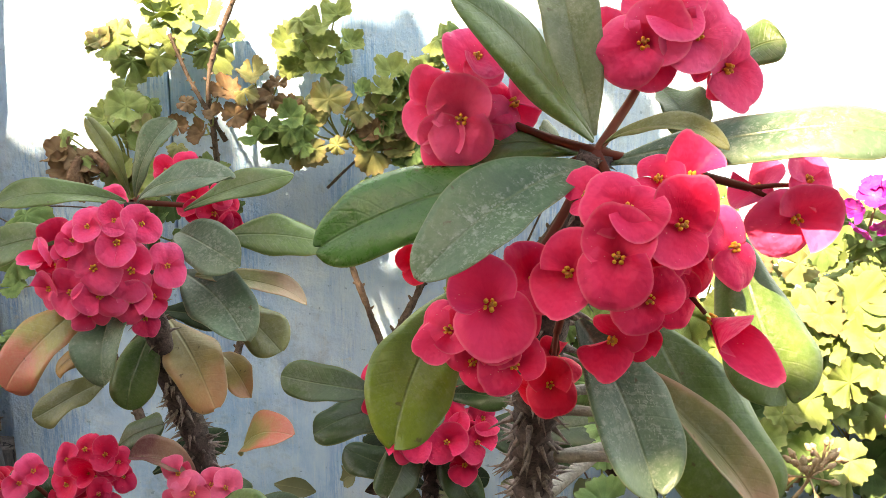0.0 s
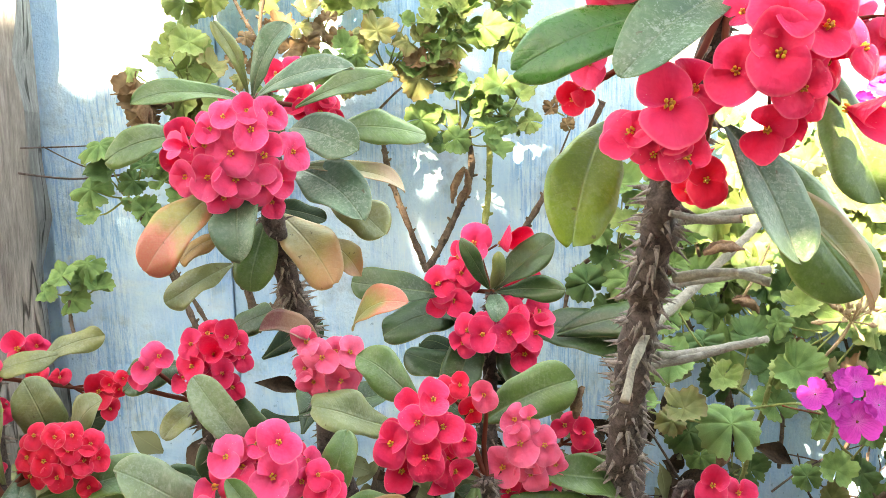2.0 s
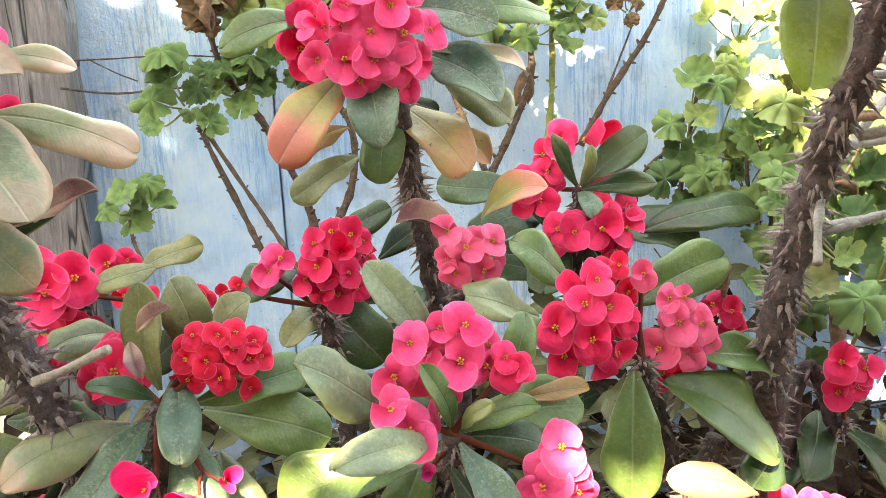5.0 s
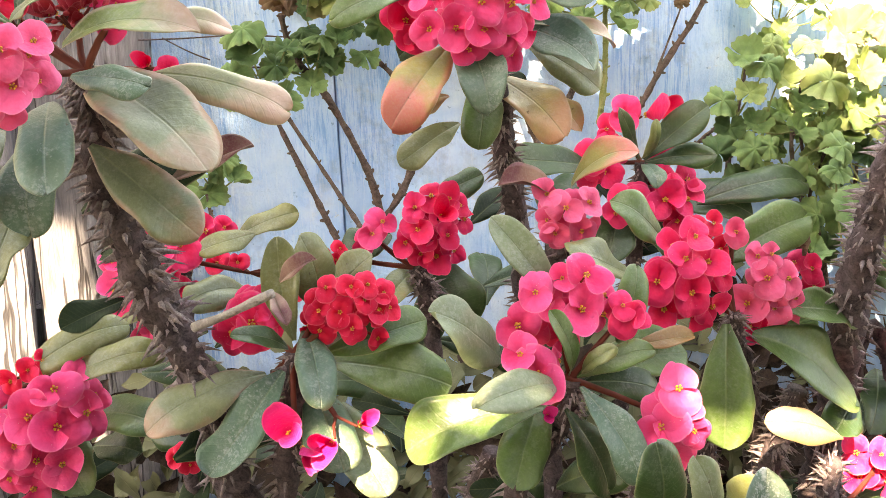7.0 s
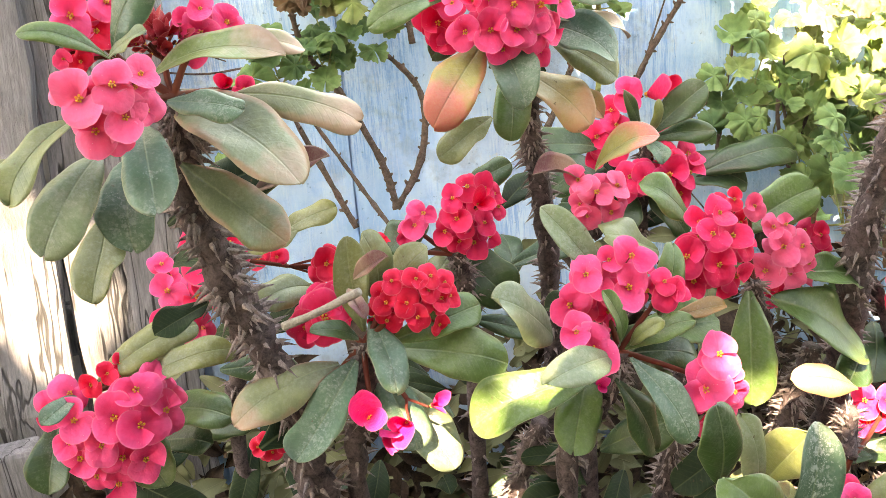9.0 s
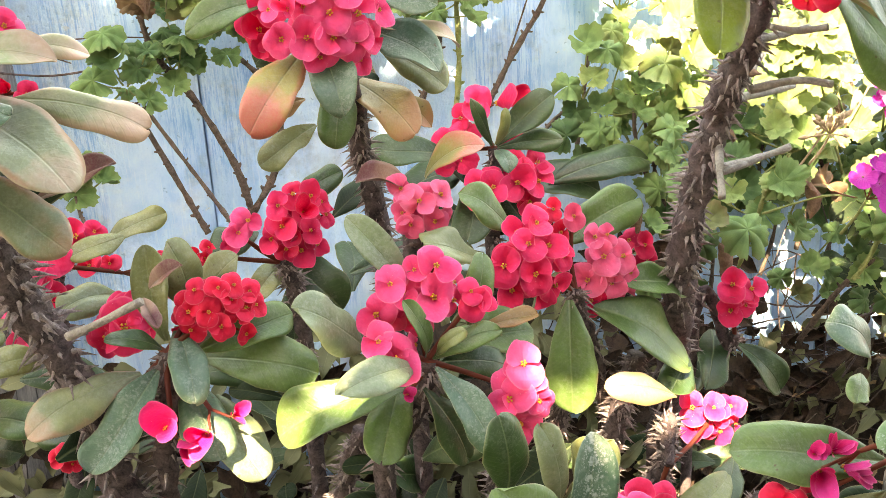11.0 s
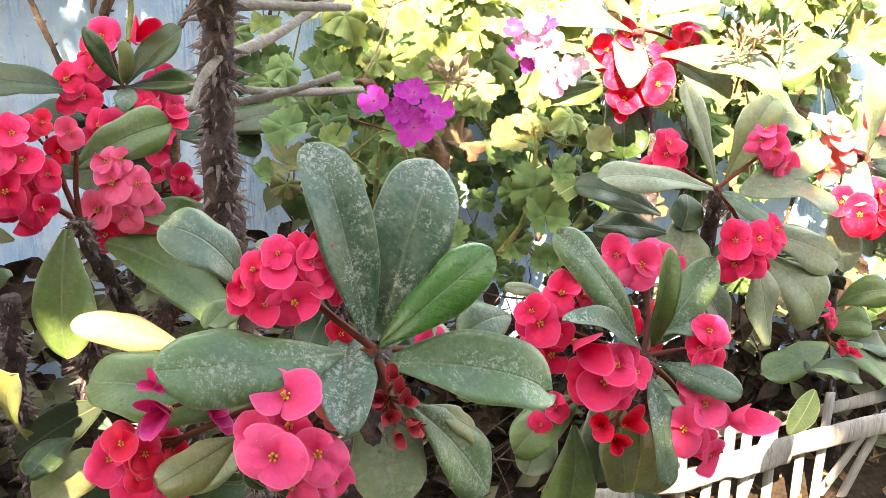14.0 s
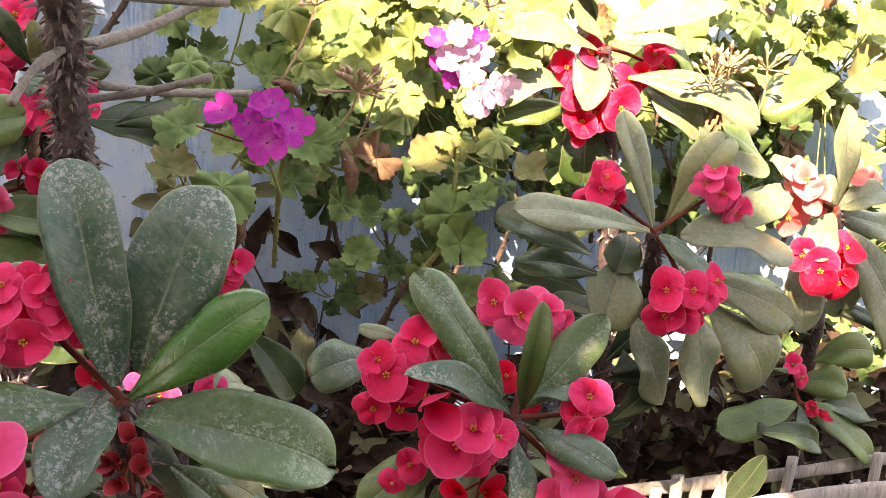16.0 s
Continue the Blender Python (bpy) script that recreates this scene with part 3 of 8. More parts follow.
def flower_mesh(kind, variant):
    """Two broad overlapping kidney-shaped bracts round a knobbly yellow eye; about 2 units across, facing +z."""
    rng = random.Random(variant * 7 + 3)
    verts, faces, fm, uvs = [], [], [], []
    RINGS, SEG = 7, 22
    shut = variant >= OPEN_FLOWERS
    for b in (0, 1):
        turn = math.pi * b + rng.uniform(-0.22, 0.22)
        ct, st = math.cos(turn), math.sin(turn)
        cup, roll, lean = rng.uniform(0.15, 0.55), rng.uniform(0.05, 0.45), rng.uniform(-0.12, 0.2)
        if b and rng.random() < 0.35:
            lean += rng.uniform(0.2, 0.4)
        if shut:
            cup, roll, lean = rng.uniform(0.6, 1.0), rng.uniform(-0.3, 0.15), rng.uniform(1.1, 2.2)
        big = rng.uniform(0.92, 1.05) if b == 0 else rng.uniform(0.80, 0.98)
        if shut:
            big *= 0.78
        open_, ph, wav = rng.uniform(1.78, 2.15), rng.uniform(0, 6), rng.uniform(0.05, 0.15)
        crease, spiral, turned = rng.uniform(0.03, 0.14), rng.uniform(0.25, 0.6), rng.choice((-1, 1))
        for layer in (0, 1):
            base = len(verts)
            for ring in range(RINGS + 1):
                r = ring / RINGS
                for k in range(SEG + 1):
                    w = k / SEG * 2 - 1
                    phi = w * open_
                    out = big * r * (0.95 - 0.33 * abs(w) ** 2.1 - 0.05 * math.exp(-(w / 0.09) ** 2) * r + 0.02 * math.sin(5 * phi + ph) * r)
                    x, y = 0.02 + 0.09 * r + out * math.cos(phi), out * math.sin(phi) * 0.96
                    z = cup * r - roll * r ** 3 + lean * max(x, 0) + wav * r * r * math.sin(3 * phi + ph) - crease * math.exp(-(phi / 0.22) ** 2) * r
                    z += (0.06 + spiral * (0.5 + 0.5 * w * turned) * abs(w) ** 2.5 * r) if b else -0.14 * abs(w) ** 3 * r
                    z -= layer * 0.022
                    verts.append((x * ct - y * st, x * st + y * ct, z))
                    uvs.append((r, 0.5 + 0.5 * w))
            for ring in range(RINGS):
                for k in range(SEG):
                    a = base + ring * (SEG + 1) + k
                    f = (a, a + SEG + 1, a + SEG + 2, a + 1)
                    faces.append(f if layer == 0 else f[::-1])
                    fm.append(0)
    for i in range(7):
        a = i * math.pi * 2 / 5 + rng.uniform(-0.2, 0.2)
        rad, up = (0.10, 0.17) if i < 5 else (0.035, 0.21)
        c = Vector((rad * math.cos(a), rad * math.sin(a), up))
        r0 = rng.uniform(0.042, 0.06)
        base = len(verts)
        for lat, (zz, rr) in enumerate(((-2.6, 0.55), (-0.4, 0.9), (0.7, 0.75), (1, 0.05))):
            for k in range(6):
                th = k * math.pi / 3
                verts.append(c + Vector((math.cos(th) * rr, math.sin(th) * rr, zz)) * r0)
                uvs.append((0, 0))
        for lat in range(3):
            for k in range(6):
                faces.append((base + lat * 6 + k, base + lat * 6 + (k + 1) % 6, base + lat * 6 + 6 + (k + 1) % 6, base + lat * 6 + 6 + k))
                fm.append(1 if i < 5 else 2)
    return mesh_of("flower", verts, faces, uvs, [BRACT[kind], EYE_MAT, EYE_DARK], face_mats=fm)


OPEN_FLOWERS, ALL_FLOWERS = 9, 13
FLOWERS = {(c, v): flower_mesh(c, v) for c in BRACT for v in range(ALL_FLOWERS)}


def bud_mesh(variant):
    rng = random.Random(variant)
    verts, faces = [], []
    rows = ((-1.5, 0.12), (-0.7, 0.25), (0, 0.55), (0.5, 0.62), (0.9, 0.5), (1.15, 0.3), (1.0, 0.12))
    for z, r in rows:
        for k in range(10):
            th = k * math.pi / 5
            w = 1 + 0.25 * math.cos(2 * th + variant) * (z > 0.3)
            verts.append((math.cos(th) * r * w, math.sin(th) * r, z + 0.12 * math.cos(2 * th) * (z > 0.6)))
    for i in range(len(rows) - 1):
        for k in range(10):
            faces.append((i * 10 + k, i * 10 + (k + 1) % 10, i * 10 + 10 + (k + 1) % 10, i * 10 + 10 + k))
    return mesh_of("bud", verts, faces, mats=[BUD_MAT])


BUDS = [bud_mesh(v) for v in range(3)]
FRONT = Vector((0.0, -0.92, 0.39))
SEED = [11]


class Shrub:
    """A thorny succulent shrub: stems with thorns, leaves in a rosette, bracted flower heads."""
    def __init__(self, centre, label, group="crown-of-thorns shrubs"):
        self.c = Vector(centre)
        self.ob = thing("thorny_shrub", (self.c.x, self.c.y, 0), label, "shrub", group)

    def leaf(self, tip, width, kind="green", base=None, face=0.6, arch=0.05, fold=None):
        SEED[0] += 1
        rng = random.Random(SEED[0])
        fold = rng.uniform(0.10, 0.34) if fold is None else fold
        b = Vector(base) if base else self.c
        t = Vector(tip)
        short = (width / 0.5) ** 2 - (t - b).length_squared
        if base and short > 0:
            b.y += min(0.05, math.sqrt(short))        # a stubby leaf points towards the path
        d = (t - b).normalized()
        if not base:
            b = b + d * 0.006
        n = Vector((0, 0, 1)) * (1 - face) + FRONT * face + Vector((rng.uniform(-0.15, 0.15), 0, rng.uniform(-0.1, 0.1)))
        n = (n - d * n.dot(d)).normalized()
        side = n.cross(d)
        m = Matrix(((d.x, side.x, n.x, b.x), (d.y, side.y, n.y, b.y), (d.z, side.z, n.z, b.z), (0, 0, 0, 1)))
        me = leaf_mesh((t - b).length, width, arch, fold, SEED[0], LEAF[kind])
        return part("leaf", me, self.ob, m)

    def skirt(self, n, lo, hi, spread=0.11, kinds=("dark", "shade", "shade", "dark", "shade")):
        """Older leaves low on the stems, in kinds darkened for the shade there."""
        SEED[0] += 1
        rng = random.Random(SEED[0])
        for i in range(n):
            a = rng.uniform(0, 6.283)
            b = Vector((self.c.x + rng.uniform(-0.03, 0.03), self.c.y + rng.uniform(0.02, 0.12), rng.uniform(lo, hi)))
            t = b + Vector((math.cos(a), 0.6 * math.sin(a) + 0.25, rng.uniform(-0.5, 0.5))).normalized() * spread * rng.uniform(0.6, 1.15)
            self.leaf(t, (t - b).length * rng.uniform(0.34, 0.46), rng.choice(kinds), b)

    def flowers(self, at, radius, n, colour="pink", size=0.033, aim=None, root=None, buds=0):
        """A domed head of n flowers about a point; stalks run from root."""
        SEED[0] += 1
        rng = random.Random(SEED[0])
        at = Vector(at)
        root = Vector(root) if root else self.c
        f = Vector(aim).normalized() if aim else (FRONT + Vector((0, 0, 0.25)) + (at - root).normalized() * 0.5).normalized()
        a = f.cross(Vector((0.2, 0.1, 1))).normalized()
        b = f.cross(a)
        core = at - f * radius * 0.55
        stalks, tris = [], []
        spots = []
        size *= 1.14
        squash = Vector((rng.uniform(0.85, 1.15), rng.uniform(0.85, 1.15)))
        top = max(n if radius < size * 1.2 else 5, round(5.8 * (radius / size) ** 2))
        under = round(top * 0.9) if radius > size * 1.1 else 0
        for i in range(top + under):
            low = i >= top
            m_, j = (under, i - top) if low else (top, i)
            cz = 1 - (j + 0.35) / m_ * 0.88
            th = j * 2.39996 + rng.uniform(-0.3, 0.3) + (1.1 if low else 0)
            s = math.sqrt(max(0, 1 - cz * cz))
            out = a * math.cos(th) * squash.x + b * math.sin(th) * squash.y
            d = (f * cz + out * s).normalized()
            k = (0.70 if low else 1.0) * rng.uniform(0.9, 1.08)
            spots.append((core + (out * s * (radius - size * 0.25) + f * cz * radius * 0.62) * k, d))
        verts, faces = [], []
        def stick(p, q, r0, r1):
            dd = (q - p).normalized()
            x = dd.cross(Vector((0.3, 0.5, 0.8))).normalized()
            y = dd.cross(x)
            o = len(verts)
            for c, r in ((p, r0), (p.lerp(q, 0.5) + x * r0, (r0 + r1) / 2), (q, r1)):
                for k in range(6):
                    verts.append(c + (x * math.cos(k * math.pi / 3) + y * math.sin(k * math.pi / 3)) * r)
            for lvl in (0, 6):
                for k in range(6):
                    faces.append((o + lvl + k, o + lvl + (k + 1) % 6, o + lvl + 6 + (k + 1) % 6, o + lvl + 6 + k))
        fork = root.lerp(core, 0.72)
        if (root - core).length > 0.015:
            stick(root, fork, 0.0032, 0.0026)
        for p, d in spots:
            stick(fork, p - d * 0.004, 0.0018, 0.0014)
        head = part("flower_head", mesh_of("flower_head", [tuple(v) for v in verts], faces, mats=[STALK_MAT]), self.ob)
        for i, (p, d) in enumerate(spots):
            d = (d + f * (0.5 if i < top else 0.1) + Vector((rng.uniform(-1, 1), rng.uniform(-1, 1), rng.uniform(-1, 1))) * 0.2).normalized()
            q = d.to_track_quat("Z", "Y").to_matrix().to_4x4()
            sc = size * 0.5 * rng.uniform(0.86, 1.08)
            m = Matrix.Translation(p) @ q @ Matrix.Rotation(rng.uniform(0, 6.28), 4, "Z") @ Matrix.Scale(sc, 4)
            half_shut = rng.random() < {"magenta": 0.8, "wine": 1.0}.get(colour, 0.06)
            part("flower", FLOWERS[(colour, rng.randrange(OPEN_FLOWERS, ALL_FLOWERS) if half_shut else rng.randrange(OPEN_FLOWERS))], head, m)
        for i in range(buds):
            d = (f + Vector((rng.uniform(-1, 1), rng.uniform(-1, 1), rng.uniform(-1, 1))) * 0.9).normalized()
            p = core + d * radius * rng.uniform(0.5, 1.0)
            m = Matrix.Translation(p) @ d.to_track_quat("Z", "Y").to_matrix().to_4x4() @ Matrix.Scale(size * rng.uniform(0.14, 0.24), 4)
            part("bud", BUDS[i % 3], head, m)
        return head

    def blooms(self, colour, core, spots, root=None, shut=None, fill=0.9):
        """A flower head whose flowers sit at the given places and sizes round its core; a few more fill it behind."""
        SEED[0] += 1
        rng = random.Random(SEED[0])
        core = Vector(core)
        root = Vector(root) if root else self.c
        places = [(Vector(q[:3]), q[3], True) for q in spots]
        for q in rng.sample(spots, round(len(spots) * fill)) if len(spots) > 3 else ():
            places.append((core.lerp(Vector(q[:3]), rng.uniform(0.5, 0.78)) + Vector((rng.uniform(-1, 1), 0, rng.uniform(-1, 1))) * 0.008, q[3] * 0.9, False))
        verts, faces = [], []
        fork = root.lerp(core, 0.8)
        sticks = [(root, fork, 0.0034, 0.0026)] if (root - core).length > 0.012 else []
        sticks += [(fork, p - (p - core).normalized() * 0.003, 0.0018, 0.0014) for p, _, _ in places]
        for p, q, r0, r1 in sticks:
            dd = (q - p).normalized()
            x = dd.cross(Vector((0.3, 0.5, 0.8))).normalized()
            y = dd.cross(x)
            o = len(verts)
            for c, r in ((p, r0), (p.lerp(q, 0.5) + x * r0, (r0 + r1) / 2), (q, r1)):
                verts += [tuple(c + (x * math.cos(k * math.pi / 3) + y * math.sin(k * math.pi / 3)) * r) for k in range(6)]
            for lvl in (0, 6):
                faces += [(o + lvl + k, o + lvl + (k + 1) % 6, o + lvl + 6 + (k + 1) % 6, o + lvl + 6 + k) for k in range(6)]
        head = part("flower_head", mesh_of("flower_head", verts, faces, mats=[STALK_MAT]), self.ob)
        odds = {"magenta": 1.0, "wine": 1.0}.get(colour, 0.03) if shut is None else shut
        for p, size, front in places:
            d = ((p - core).normalized() + FRONT * 1.0 + Vector((rng.uniform(-1, 1), rng.uniform(-1, 1), rng.uniform(-1, 1))) * 0.16).normalized()
            m = Matrix.Translation(p) @ d.to_track_quat("Z", "Y").to_matrix().to_4x4() @ Matrix.Rotation(rng.choice((-1.571, 1.571)) + rng.gauss(0, 0.6), 4, "Z") @ Matrix.Scale(size * 0.60, 4)
            part("flower", FLOWERS[(colour, rng.randrange(OPEN_FLOWERS, ALL_FLOWERS) if rng.random() < odds else rng.randrange(OPEN_FLOWERS))], head, m)
        return head

    def stem(self, pts, radii, thorns=90, length=0.018, mat=None):
        """A thorny stem; its thorns are one mesh under it."""
        SEED[0] += 1
        rng = random.Random(SEED[0])
        me, C, R = tube("stem", pts, radii, mat or BARK, 16, 0.55, SEED[0], 10)
        st = part("stem", me, self.ob)
        verts, faces, bark_side = [], [], []
        for i in range(int(thorns * 2.0)):
            u = rng.uniform(0, len(C) - 1.001)
            j = int(u)
            c, r = C[j].lerp(C[j + 1], u - j), R[j]
            d = (C[j + 1] - C[j]).normalized()
            x = d.cross(Vector((0.2, 0.9, 0.1))).normalized()
            y = d.cross(x)
            th = i * 2.4 + rng.uniform(-0.3, 0.3)
            o = x * math.cos(th) + y * math.sin(th)
            tipd = (o + d * rng.uniform(-0.5, 0.5)).normalized()
            ln = length * rng.uniform(0.45, 1.25) * min(1.0, 0.35 + u / 10)
            w = ln * 0.115
            p = c + o * r * 0.82
            e1, e2 = d, tipd.cross(d).normalized()
            k = len(verts)
            for h, f in ((0.0, 2.6), (0.12, 1.1), (0.5, 0.55)):
                for q in range(5):
                    a = q * 1.2566
                    verts.append(tuple(p + (tipd + d * 0.22 * h) * ln * h + (e1 * math.cos(a) * 1.3 + e2 * math.sin(a)) * w * f))
            verts.append(tuple(p + (tipd + d * 0.22) * ln))
            for h in (0, 5):
                for q in range(5):
                    faces.append((k + h + q, k + h + (q + 1) % 5, k + h + 5 + (q + 1) % 5, k + h + 5 + q))
                    bark_side.append(0 if h == 0 else 1)
            for q in range(5):
                faces.append((k + 10 + q, k + 10 + (q + 1) % 5, k + 15))
                bark_side.append(1)
        if thorns:
            tagged(part("thorn_cover", mesh_of("thorn_cover", verts, faces, mats=[mat or BARK, THORN], smooth=True, face_mats=bark_side), st), kind="stuff")
        return st


# ---- geraniums ----
def geranium_leaf(variant):
    """A round, shallowly lobed and scalloped, pleated leaf, about 2 units across, facing +z; the stalk joins at the notch."""
    rng = random.Random(variant + 50)
    verts, uvs, faces = [], [], []
    RINGS, SEG = 6, 84
    cup, ruf = rng.uniform(-0.35, 0.5), rng.uniform(0.08, 0.17)
    tx, ty, wob = rng.uniform(-0.35, 0.25), rng.uniform(-0.35, 0.35), rng.uniform(0.02, 0.07)
    ph, deep = rng.uniform(0, 6), rng.uniform(0.05, 0.13)
    lobes = rng.choice((5, 6, 7))
    drop, rip = rng.uniform(0.0, 0.7), rng.uniform(0.12, 0.3)
    for layer in (0, 1):
        for ring in range(RINGS + 1):
            r = (ring / RINGS) ** 0.85
            for k in range(SEG + 1):
                u = k / SEG
                th = -math.pi * 0.97 + u * math.pi * 1.94
                dip = abs(math.cos(u * math.pi * lobes)) ** 7
                lobe = 1 - deep * r ** 3 * dip + ((0.05 * math.cos(lobes * 6 * u * math.pi + math.pi) + 0.03 * math.sin(9 * th + 2 * variant)) * r ** 4) + wob * math.sin(2 * th + variant)
                rr = r * lobe * (1 - 0.10 * abs(u * 2 - 1) ** 6)
                x, y = math.cos(th) * rr - 0.12, math.sin(th) * rr
                pleat = ruf * r * (1.0 - 2.0 * abs(math.sin(u * math.pi * lobes)) ** 0.8)
                z = cup * r * r - pleat + rip * r ** 3 * math.sin(u * math.pi * 6 + ph) + tx * x * x + ty * x * y - drop * max(0.0, x - 0.3) ** 2 - layer * 0.02
                verts.append((x, y, z))
                uvs.append((r, (u * lobes / 7.0)))
    off = (RINGS + 1) * (SEG + 1)
    for layer in (0, 1):
        for k in range(SEG):
            for ring in range(RINGS):
                a = layer * off + ring * (SEG + 1) + k
                f = (a, a + SEG + 1, a + SEG + 2, a + 1)
                faces.append(f if not layer else f[::-1])
    return verts, faces, uvs


GER_LEAVES = {}
for kind in GER:
    for v in range(8):
        vs, fs, us = geranium_leaf(v)
        GER_LEAVES[(kind, v)] = mesh_of("geranium_leaf", vs, fs, us, [GER[kind]])


def petal_mesh(mat, variant):
    """A geranium floret of five notched, ruffled petals, two above and three below, about 2 units across."""
    rng = random.Random(variant + 9)
    verts, faces, uvs = [], [], []
    for p in range(5):
        th0 = (1.25, 1.89, 3.3, 4.71, 6.12)[p] + rng.uniform(-0.18, 0.18)
        w, ln = (0.40, 0.95) if p < 2 else (rng.uniform(0.48, 0.58), 1.0)
        lift, ph = rng.uniform(-0.1, 0.6), rng.uniform(0, 6)
        for layer in (0, 1):
            o = len(verts)
            for i in range(8):
                s = i / 7
                wd = w * math.sin(min(1, 0.10 + s * 0.92) * math.pi * 0.74)
                for j in range(7):
                    v = (j - 3) / 3
                    x, y = 0.06 + s * ln - (0.07 * math.exp(-(v / 0.25) ** 2) + 0.16 * v * v) * s ** 6, wd * v
                    z = lift * s * s * 0.6 + 0.13 * v * v * s + 0.05 * s * math.sin(4 * v + 5 * s + ph) - layer * 0.015
                    verts.append((x * math.cos(th0) - y * math.sin(th0), x * math.sin(th0) + y * math.cos(th0), z))
                    uvs.append((s, 0.5 + 0.5 * v))
            for i in range(7):
                for j in range(6):
                    a = o + i * 7 + j
                    f = (a, a + 7, a + 8, a + 1)
                    faces.append(f if not layer else f[::-1])
    return mesh_of("floret", verts, faces, uvs, [mat])


FLORETS = {("m", v): petal_mesh(GER_PETAL, v) for v in range(3)}
FLORETS.update({("p", v): petal_mesh(GER_SUNLIT, v) for v in range(3)})


class Geranium:
    """A leggy zonal geranium: woody stems, scalloped leaves on thin stalks, now and then a flower head."""
    def __init__(self, foot, label):
        self.ob = thing("geranium", (foot[0], foot[1], 0), label, "plant", "geraniums")

    def stem(self, pts, r0=0.006, r1=0.004, mat=None):
        SEED[0] += 1
        n = len(pts)
        me, C, R = tube("stem", pts, [0.66 * (r0 + (r1 - r0) * i / (n - 1)) for i in range(n)], mat or TWIG, 9, 0.4, SEED[0], 12, 0.14)
        st = part("stem", me, self.ob)
        rng = random.Random(SEED[0])
        verts, faces = [], []
        for i in range(2, len(C) - 1):
            if r0 < 0.0035 or rng.random() < 0.35:
                continue
            d = (C[i] - C[i - 1]).normalized()
            a = d.cross(Vector((0.31, -0.9, 0.2))).normalized()
            th = i * 2.6 + rng.uniform(-0.4, 0.4)
            o = a * math.cos(th) + d.cross(a) * math.sin(th)
            e, ln, w = o.cross(d), R[i] * rng.uniform(0.7, 1.5), R[i] * rng.uniform(0.35, 0.6)
            p, k = C[i] + o * R[i] * 0.8, len(verts)
            for h, s in ((0, 1.3), (0.7, 0.9), (1, 0.6)):
                for q in range(5):
                    verts.append(tuple(p + (o + d * 0.4) * ln * h + (e * math.cos(q * 1.2566) + d * math.sin(q * 1.2566)) * w * s))
            for h in (0, 5):
                for q in range(5):
                    faces.append((k + h + q, k + h + (q + 1) % 5, k + h + 5 + (q + 1) % 5, k + h + 5 + q))
            faces.append(tuple(k + 10 + q for q in range(5)))
        if verts:
            tagged(part("scar_cover", mesh_of("scar_cover", verts, faces, mats=[mat or TWIG]), st), kind="stuff")
        return st

    def clump(self, at, spread, n, size=0.032, kinds="g", depth=0.5):
        """n leaves scattered about a point, each on its own stalk from the clump's heart."""
        SEED[0] += 1
        rng = random.Random(SEED[0])
        at = Vector(at)
        sx, sz = spread if isinstance(spread, tuple) else (spread, spread)
        n, size = round(n * 1.15), size * 0.86
        heart = at + Vector((0, 0.02, -sz * 0.5))
        for i in range(n):
            th, r = i * 2.4 + rng.uniform(-0.4, 0.4), math.sqrt((i + 0.5) / n)
            o = Vector((math.cos(th) * r * sx, rng.uniform(-1, 1) * depth * min(sx, sz), math.sin(th) * r * sz))
            p = at + o
            d = (FRONT * 0.8 + Vector((0, 0, 0.5)) + o.normalized() * 0.35 + Vector((rng.uniform(-1, 1), rng.uniform(-0.4, 0.4), rng.uniform(-1, 1))) * 0.55).normalized()
            sc = size * rng.uniform(0.55, 1.15)
            m = Matrix.Translation(p) @ d.to_track_quat("Z", "Y").to_matrix().to_4x4() @ Matrix.Rotation(rng.uniform(0, 6.28), 4, "Z") @ Matrix.Scale(sc, 4)
            lf = part("leaf", GER_LEAVES[(rng.choice(kinds), rng.randrange(8))], self.ob, m)
            me, C, R = tube("leaf_stalk", [heart.lerp(p, 0.15), heart.lerp(p, 0.6) - d * 0.012, p - d * 0.002], [0.0016, 0.0013, 0.0011], GREEN_STEM, 5, 0.0, 0, 3)
            part("leaf_stalk", me, lf)

    def leaves(self, rows, hearts):
        """Single leaves at the given places, each as (x, y, z, width, kind), on stalks from the nearest of the hearts."""
        SEED[0] += 1
        rng = random.Random(SEED[0])
        for x, y, z, wide, kind in rows:
            p = Vector((x, y, z))
            heart = min((Vector(h) for h in hearts), key=lambda h: (h - p).length)
            d = (FRONT * 0.9 + Vector((0, 0, 0.35)) + (p - heart).normalized() * 0.3 + Vector((rng.uniform(-1, 1), rng.uniform(-0.3, 0.3), rng.uniform(-1, 1))) * 0.4).normalized()
            m = Matrix.Translation(p) @ d.to_track_quat("Z", "Y").to_matrix().to_4x4() @ Matrix.Rotation(rng.uniform(0, 6.28), 4, "Z") @ Matrix.Scale(wide * 0.52, 4)
            lf = part("leaf", GER_LEAVES[(kind, rng.randrange(8))], self.ob, m)
            me, C, R = tube("leaf_stalk", [heart, heart.lerp(p, 0.55) - d * 0.012, p - d * 0.002], [0.0018, 0.0014, 0.0011], GREEN_STEM, 5, 0.0, 0, 4)
            part("leaf_stalk", me, lf)

